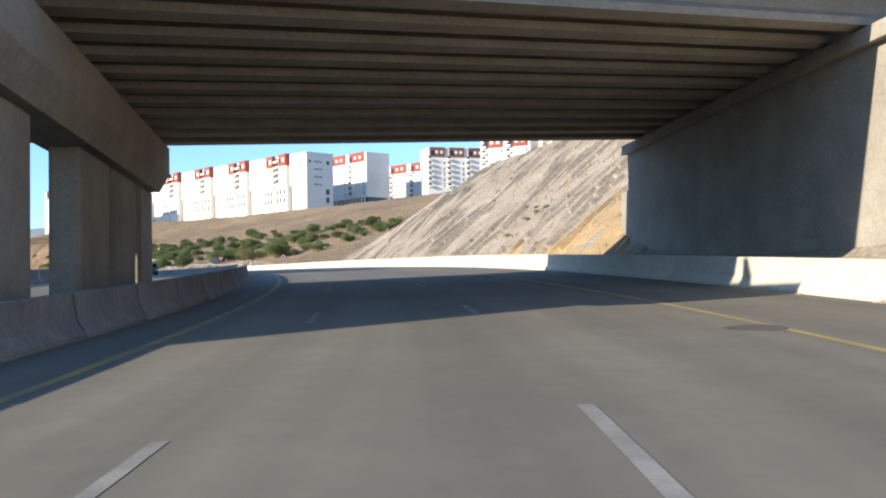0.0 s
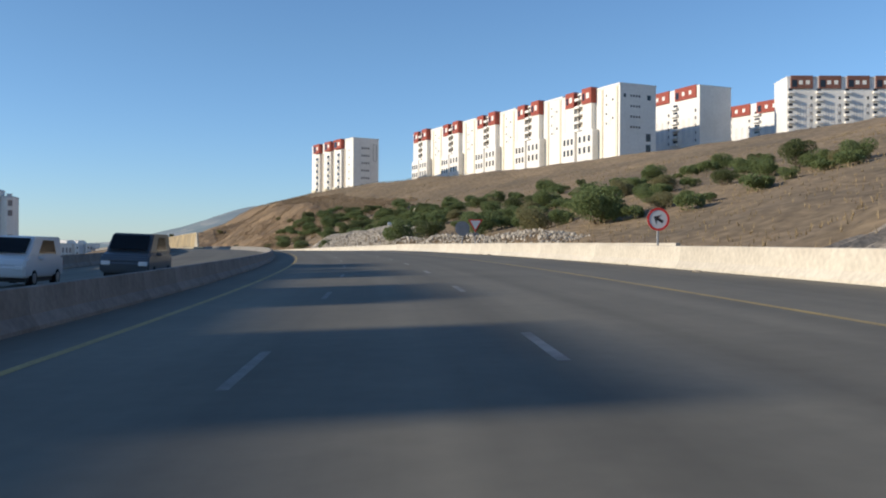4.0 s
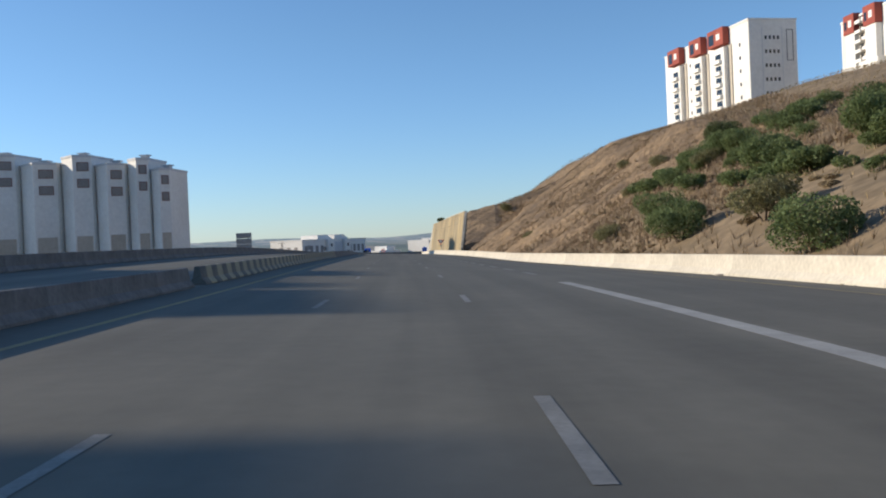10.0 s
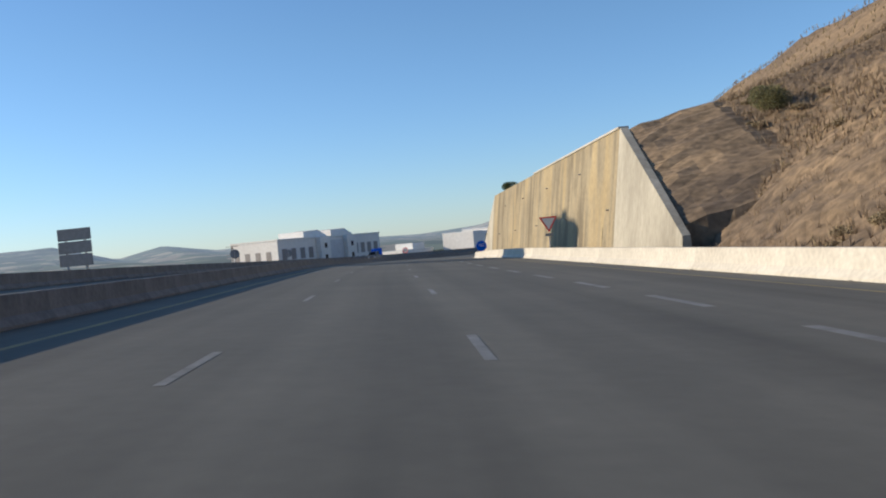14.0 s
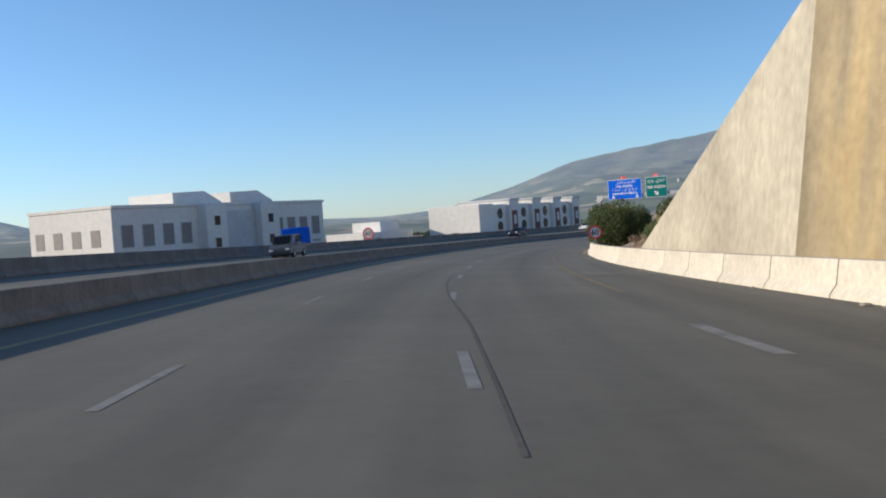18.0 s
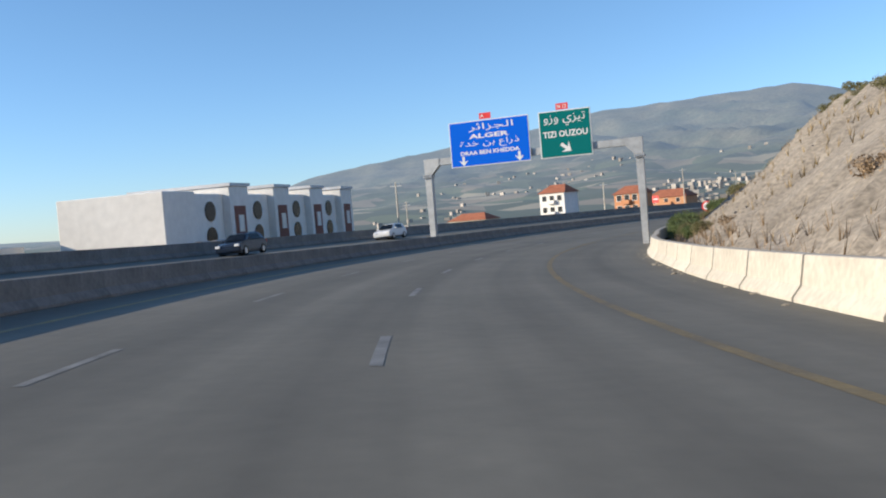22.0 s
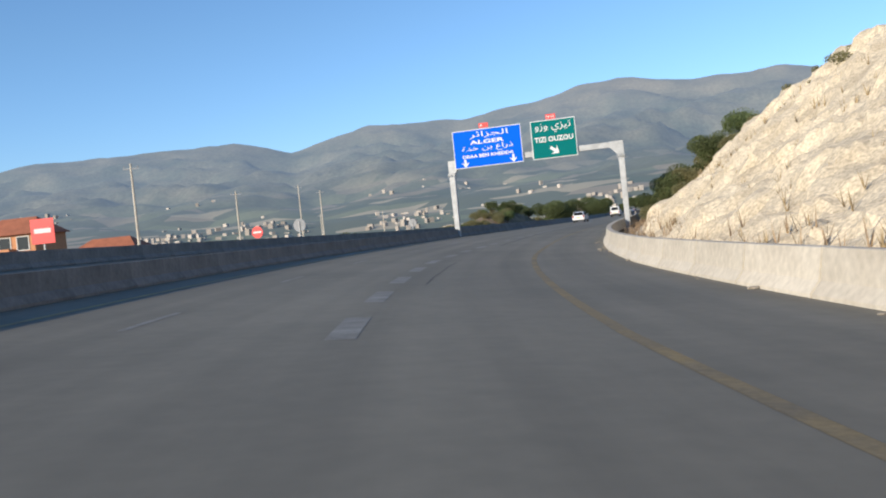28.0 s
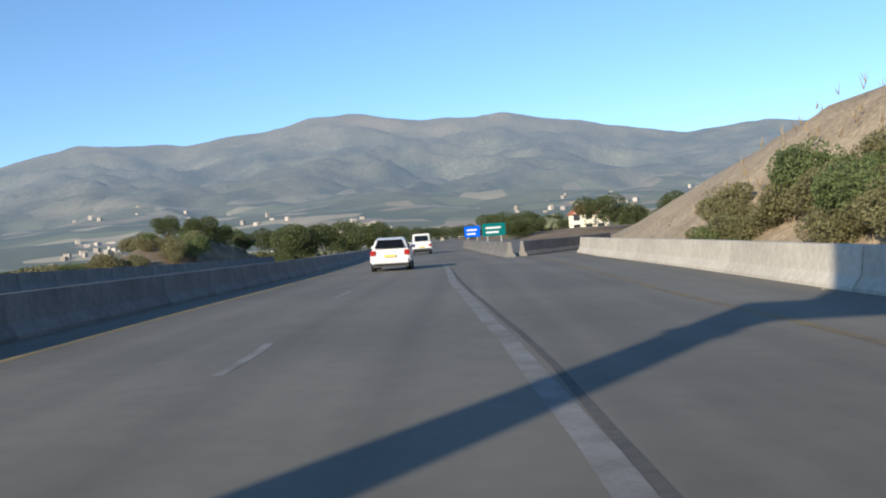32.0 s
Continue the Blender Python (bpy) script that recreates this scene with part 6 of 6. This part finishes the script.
PLANTS = [plant("bush", "dense green lentisk bush on the hillside", 1, LEAF_GREEN, 9000, .07, 2.6, 4.2),
          plant("bush", "rounded green bush on the dry slope", 2, LEAF_GREEN, 7000, .065, 1.9, 3.4),
          plant("bush", "olive-green straggly bush on the slope", 3, LEAF_OLIVE, 6500, .065, 2.2, 3.2),
          plant("bush", "dark green bush on the slope", 4, LEAF_DARK, 9000, .07, 2.8, 4.4),
          plant("bush", "dry brown shrub on the slope", 5, DRY_DARK, 900, .07, 1.1, 1.7, .03),
          plant("bush", "loose green bush on the dry slope", 6, LEAF_GREEN, 2600, .12, 2.0, 3.8)]


def set_plant(k, s, u, scale=1.0, sink=.15):
    p = g_at(s, u)
    r = random.Random(int(s * 31 + u * 7)).random()
    return copy_thing(PLANTS[k], Matrix.Translation((p.x, p.y, p.z - sink)) @ Matrix.Rotation(r * 6.28, 4, "Z") @ Matrix.Diagonal((scale, scale * (.85 + .3 * r), scale * (.8 + .35 * r), 1)))


def joined_plants(name, label, spots, material, k, flat=.95):
    """Far or small plants that nobody could count, as one mesh. spots: station, offset, scale."""
    co = np.array([v.co for v in next(c for c in PLANTS[k].children if c.name.startswith("crown")).data.vertices])
    nv = len(co)
    V = []
    for i, (s, u, sc2) in enumerate(spots):
        p, a = g_at(s, u), i * 2.4
        c, sn = math.cos(a) * sc2, math.sin(a) * sc2
        V.append(np.stack([co[:, 0] * c - co[:, 1] * sn + p.x, co[:, 0] * sn + co[:, 1] * c + p.y, co[:, 2] * sc2 * flat + p.z - .15], 1))
    tagged(mesh_ob(name, np.concatenate(V), np.arange(nv * len(spots)).reshape(-1, 4), material), label, "shrubs", kind="stuff")


rp = random.Random(5)
# the green band above the rip-rap
band = []
for i in range(290):
    s = rp.uniform(205, 415)
    lo_, hi_ = np.interp(s, [205, 300, 415], [26, 22, 26]), np.interp(s, [205, 300, 415], [62, 58, 40])
    u = lo_ + (hi_ - lo_) * rp.random() ** 1.2
    if i < 130:
        set_plant(rp.choice((0, 0, 1, 1, 2, 3)), s, u, rp.uniform(.5, 1.2))
    else:
        band.append((s, u, rp.uniform(.4, .95)))
joined_plants("hillside_scrub", "green scrub in a band above the rip-rap", band, LEAF_GREEN, 5)
for s, u, k, sc_ in ((278, 18.5, 0, 1.5), (262, 19.5, 3, 1.3), (240, 21, 1, 1.5), (330, 17.5, 0, 1.0), (352, 17, 1, 1.2), (362, 19, 2, 1.3), (372, 17.5, 0, 1.0), (385, 20, 1, 1.1), (395, 18, 2, .9), (345, 22, 0, 1.1), (225, 24, 2, 1.4), (212, 27, 0, 1.6),
                    (622, 12.2, 3, .9), (626, 11.6, 0, .8), (588, 19, 2, 1.0), (620, 15, 2, .8), (603, 15.5, 0, .8), (608, 14.5, 2, .8), (613, 13.5, 0, .6), (616, 10.6, 2, .6), (619, 11.3, 0, .6), (653.0, 10.6, 3, .6),
                    (724, 11.6, 2, .5), (728, 11.0, 0, .55), (732, 10.7, 2, .6), (735.5, 10.3, 0, .7), (739, 10.0, 2, .8), (742.5, 9.7, 0, .85), (746, 9.4, 2, .9), (750, 9.0, 0, .9), (744, 11.4, 2, .7), (749, 10.6, 2, .8), (754, 11.5, 0, .6), (758, 10.2, 2, .7), (764, 11.4, 2, .8), (752, 13.5, 2, .7), (770, 11.5, 2, .6),
                    (884, 12.5, 2, .9), (890, 13.4, 2, .9), (896, 12.2, 2, .8), (901, 12.6, 2, .7), (907, 12.0, 2, .6), (886, 16, 2, .9), (893, 16, 2, .7), (889, 20.5, 2, .5), (883, 10.6, 2, .9), (888, 10.8, 3, .9), (893, 10.9, 2, .9), (897, 11.2, 0, .8), (901, 11.2, 2, .9), (905, 11, 2, .7), (910, 11.6, 2, .55), (886, 13.2, 0, .8), (899, 13.6, 2, .7), (880, 14, 2, 1.0), (880, 18, 2, .6), (882, 16.5, 3, 1.1), (886, 14, 3, 1.15), (890, 12.6, 3, 1.05), (894, 12, 0, 1.05), (884, 19.5, 0, 1.0), (888, 17, 2, 1.3), (897, 12, 3, .85), (880, 12.6, 3, 1.0)):
    set_plant(k, s, u, sc_)
for s, u, k, sc_ in ((648, 8.3, 3, 1.0), (651, 8.9, 3, 1.12), (649.5, 10.4, 0, 1.0), (647, 9.8, 3, .8)):      # the tall dark bush behind the speed sign
    p_ = g_at(s, u)
    copy_thing(PLANTS[k], Matrix.Translation((p_.x, p_.y, p_.z - .5)) @ Matrix.Rotation(s, 4, "Z") @ Matrix.Diagonal((sc_, sc_, sc_ * 1.55, 1)))
for i in range(70):                                 # dry shrubs on the cuts and crests
    s = rp.choice((rp.uniform(50, 160), rp.uniform(405, 515), rp.uniform(600, 740), rp.uniform(735, 870)))
    u = toe(s) + rp.uniform(1, 26)
    set_plant(4 if s < 165 else rp.choice((4, 4, 4, 2)), s, u, rp.uniform(.5, 1.0) * (.6 if s < 165 else 1))
for i in range(46):                                 # bushes over the end of the last cut
    s = rp.uniform(887, 921)
    set_plant(rp.choice((2, 2, 0, 2)), s, toe(s) + rp.uniform(.4, 7) * np.interp(s, [887, 921], [1, .4]), rp.uniform(.45, .82))
for i in range(64):                                 # scrub on the hump beyond the opposite carriageway
    set_plant(rp.choice((0, 2, 3, 2)), rp.uniform(940, 1012), -21.5 - rp.uniform(0, 12), rp.uniform(.45, .9))
joined_plants("roadside_scrub", "olive-green scrub beyond the opposite carriageway", [(rp.uniform(690, 990), -26 - rp.uniform(0, 48), rp.uniform(.7, 1.4)) for i in range(90)], LEAF_OLIVE, 2)
joined_plants("roadside_hedge", "olive and dark green hedge beside the opposite carriageway", [(q, -np.interp(q, [900, 965], [27, 44]) - rp.uniform(0, 10), rp.uniform(.6, 1.3)) for q in (rp.uniform(885, 975) for i in range(70))], LEAF_GREEN, 5)
joined_plants("valley_woods", "dark green woods at the edge of the valley", [(rp.uniform(1000, 1230), rp.choice((rp.uniform(-60, -20), rp.uniform(-22, 30), rp.uniform(14, 90), rp.uniform(-140, -40))), rp.uniform(1.0, 2.2)) for i in range(80)], LEAF_DARK, 3)
joined_plants("withered_scrub", "straw-coloured withered scrub on the earth slope", [(q, toe(q) + rp.uniform(.6, 44), rp.uniform(.14, .34)) for q in (rp.uniform(360, 520) for i in range(900))], DRY, 5, .8)
joined_plants("cut_scrub", "small olive shrubs rooted in the grey rock cut", [(q, toe(q) + rp.uniform(1.5, 24), rp.uniform(.14, .42)) for q in (rp.uniform(46, 156) for i in range(170))], LEAF_OLIVE, 4)
joined_plants("crest_scrub", "green and yellow scrub along the top of the cut", [(q, toe(q) + np.interp(q, GS, G_CUT) / np.interp(q, GS, G_TAN) + rp.uniform(-1.6, 2.5), rp.uniform(.35, .95)) for q in (rp.uniform(618, 880) for i in range(210))], LEAF_OLIVE, 4)
top = wa + wd * 72.5 + wn_ * 1.9                      # the bush on the wall's top
copy_thing(PLANTS[3], Matrix.Translation((top.x, top.y, 11.1)) @ Matrix.Scale(.62, 4))

for k, (s, u) in enumerate(((318, 34), (300, 38), (284, 31), (268, 36), (452, 19), (296, 29))):
    PLANTS[k].matrix_world = Matrix.Translation(g_at(s, u) - Vector((0, 0, .15)))


# dry grass in tufts
def tufts(name, label, spots, material, h=.5):
    rnd = random.Random(len(spots))
    V, F = [], []
    for p in spots:
        for b in range(5):
            a = rnd.random() * 6.28
            l, hh = rnd.uniform(.08, .35) * h * 2, h * rnd.uniform(.5, 1.3)
            q = len(V)
            c, s_ = math.cos(a), math.sin(a)
            V += [(p.x + .03 * s_, p.y - .03 * c, p.z - .05), (p.x - .03 * s_, p.y + .03 * c, p.z - .05), (p.x + l * c, p.y + l * s_, p.z + hh)]
            F.append((q, q + 1, q + 2))
    return tagged(mesh_ob(name, V, F, material), label, "grass", kind="stuff")


def spots(n, s0, s1, d0, d1, seed):
    rnd = random.Random(seed)
    S_ = np.array([rnd.uniform(s0, s1) for _ in range(n)])
    U_ = toe(S_) + np.array([rnd.uniform(d0, d1) for _ in range(n)])
    P = road(S_, U_)
    Z = ground_z(P[:, 0].copy(), P[:, 1].copy())
    return [Vector((x, y, z + .25)) for x, y, z in zip(P[:, 0], P[:, 1], Z)]


tufts("dry_grass", "dry straw grass on the hillside", spots(9000, 165, 420, 1, 75, 1) + spots(11000, 400, 600, 1, 70, 2), DRY, .34)
tufts("dry_grass", "dry straw grass on the road cuts", spots(1500, 44, 165, 1, 40, 3) + spots(900, 600, 740, .5, 22, 4) + spots(1600, 735, 930, .3, 26, 5), DRY, .5)
tufts("withered_weeds", "withered brown weeds over the earth slope", spots(30000, 372, 522, .4, 42, 16), DRY_DARK, .42)
tufts("dry_weeds", "dry brown weeds behind the barrier", spots(900, 590, 900, -1.0, 1.5, 6) + spots(700, 180, 420, -1.2, 3, 7), DRY_DARK, .7)


# ---- stones ----
STONE = mat("rip_rap_stone", (0.50, 0.45, 0.375), (0.34, 0.305, 0.25), 1.2, 0.9, 0.4, 5, fine=0.2, rnd=0.3)


def stone_shape(seed):
    rnd = random.Random(seed)
    bm = bmesh.new()
    bmesh.ops.create_icosphere(bm, subdivisions=1, radius=.5)
    for v in bm.verts:
        v.co *= rnd.uniform(.72, 1.12)
        v.co.z *= .72
    me = bpy.data.meshes.new("stone")
    bm.to_mesh(me)
    bm.free()
    me.materials.append(STONE)
    return me


shapes = [stone_shape(k) for k in range(8)]
rip = tagged(new("rip_rap_bank"), "bank of loose pale rip-rap stones above the barrier", "stones", kind="structure")
rs = random.Random(9)
loose = []
def pile(s0, s1, d0, d1, hmax, n, near):
    for i in range(n):
        s = rs.uniform(s0, s1)
        e = rs.random()
        d = d0 + (d1 - d0) * e
        p = g_at(s, toe(s) + d)
        edge = min(1, (s - s0) / 10, (s1 - s) / 10)
        z = p.z + hmax * math.sin(math.pi * min(1, e * 1.15)) * edge * rs.uniform(.75, 1.0)
        m = Matrix.Translation((p.x, p.y, z)) @ Euler((rs.random() * 6, rs.random() * 6, rs.random() * 6)).to_matrix().to_4x4() @ Matrix.Diagonal((rs.uniform(.24, .58), rs.uniform(.24, .52), rs.uniform(.24, .5), 1))
        if near and i < near:
            ob = new("stone", rs.choice(shapes))
            ob.matrix_world = m
            ob.parent = rip
        else:
            loose.append((rs.choice(shapes), m))


pile(280, 346, -.2, 11, 2.0, 7000, 280)
pile(205, 262, 1.5, 5.5, 1.0, 1300, 0)
pile(262, 290, 1, 6, .9, 500, 0)
V, F = [], []
for me, m in loose:
    q = len(V)
    V += [m @ v.co for v in me.vertices]
    F += [tuple(q + i for i in f.vertices) for f in me.polygons]
tagged(mesh_ob("rip_rap_stones", V, F, STONE), "loose pale rip-rap stones", "stones", kind="stuff")

# rubble and dirt at the barriers' feet
V, F = [], []
for i in range(420):
    s = rs.uniform(-20, 900)
    u = (u_main(s) if s < 240 else u_bar(s)) - .36 - abs(rs.gauss(0, .22))
    p = Vector(road(s, u))
    k = rs.uniform(.02, .09) if rs.random() > .05 else rs.uniform(.1, .2)
    me, q = rs.choice(shapes), len(V)
    V += [p + Vector((v.co.x * k * 2.4, v.co.y * k * 2.4, v.co.z * k + k * .2)) for v in me.vertices]
    F += [tuple(q + j for j in f.vertices) for f in me.polygons]
tagged(mesh_ob("rubble", V, F, CONC_DIRT), "dirt and rubble along the barrier's foot", "rubble", kind="stuff")
rock = g_at(312.8, 28.4)
wr = thing("broken_slab", Matrix.Translation((rock.x, rock.y, rock.z + .5)) @ Euler((.5, .3, .4)).to_matrix().to_4x4(), "broken white concrete slab lying among the bushes", "slab")
part("slab", box(-1.8, -.8, -.18, 1.8, .8, .18, bevel=.05), WHITE_WALL, wr)

# ---- far villages ----
FAR_WALL = mat("village_wall", (0.44, 0.40, 0.35), (0.33, 0.285, 0.24), 0.05, 0.9, rnd=0.3)
FAR_WOOD = mat("valley_trees", (0.095, 0.115, 0.065), (0.14, 0.14, 0.08), 0.05, 0.95, fine=0.3, rnd=0.3)
from_mountain = np.array([mountains.data.vertices[i].co for i in range(len(mountains.data.vertices))]).reshape(90, 420, 3)
rv = random.Random(21)
V, F = [], []
TV, TF = [], []
def add_box(V, F, x, y, z, w, d, h, a):
    q = len(V)
    c, s_ = math.cos(a), math.sin(a)
    for zz in (z - 4, z + h):
        for px_, py2 in ((-w, -d), (w, -d), (w, d), (-w, d)):
            V.append((x + px_ * c - py2 * s_, y + px_ * s_ + py2 * c, zz))
    F.extend([(q, q + 1, q + 5, q + 4), (q + 1, q + 2, q + 6, q + 5), (q + 2, q + 3, q + 7, q + 6), (q + 3, q, q + 4, q + 7), (q + 4, q + 5, q + 6, q + 7)])
clusters = [(rv.uniform(-28, 46), rv.uniform(.04, .5), rv.randint(5, 12)) for _ in range(22)] + [(rv.uniform(-12, 46), rv.uniform(.0, .13), rv.randint(26, 52)) for _ in range(22)]
for az_, q_, n in clusters:
    for k in range(n):
        j = int(np.clip((az_ + rv.gauss(0, 1.6) + 100) / 200 * 419, 0, 419))
        i = int(np.clip((q_ + rv.gauss(0, .02)) * 78, 0, 89))
        p = from_mountain[i, j]
        add_box(V, F, p[0] + rv.uniform(-15, 15), p[1] + rv.uniform(-15, 15), p[2], rv.uniform(2, 4.6), rv.uniform(2, 4), rv.uniform(2.5, 6), rv.random() * 3)
tagged(mesh_ob("far_village", V, F, FAR_WALL), "pale houses of villages scattered over the mountain foot", "village", kind="stuff")
# far woods and hedges on the plain
hedges = []
for i in range(70):
    a, d, w_ = rv.uniform(-48, 50), rv.uniform(380, 1100), rv.uniform(-.5, .5)
    for k in range(26):
        hedges.append((radians(a + k * .22), d + k * 3.4 * w_ + rv.uniform(-4, 4)))
for i in range(300 + len(hedges)):
    a, d = hedges[i - 300] if i >= 300 else (radians(rv.uniform(-45, 50)), rv.uniform(420, 1150))
    x, y = -300 + d * math.sin(a), 640 + d * math.cos(a)
    s_, u_ = nearest(np.array([x]), np.array([y]))
    if abs(u_[0]) < 40:
        continue
    z, r = float(ground_z(np.array([x]), np.array([y]))[0]), rv.uniform(2, 5)
    for c_ in range(3):
        q = len(TV)
        cx, cy, cz = x + rv.uniform(-r, r), y + rv.uniform(-r, r), z + r * rv.uniform(.2, .5)
        for v in shapes[c_].vertices:
            TV.append((cx + v.co.x * r * 1.6, cy + v.co.y * r * 1.6, cz + v.co.z * r * 1.7))
        TF += [tuple(q + t for t in f.vertices) for f in shapes[c_].polygons]
tagged(mesh_ob("far_woods", TV, TF, FAR_WOOD), "dark woods and hedges on the valley floor", "woods", kind="stuff")

# a fallen concrete slab among the bushes
sl = g_at(346, 45)
slab = thing("concrete_slab", Matrix.Translation(sl + Vector((0, 0, .5))) @ Euler((.15, .35, 2.2)).to_matrix().to_4x4(), "broken white concrete slab lying among the bushes", "slab")
part("slab", box(-2.6, -.5, -.15, 2.6, .5, .15, bevel=.04), CONC, slab)
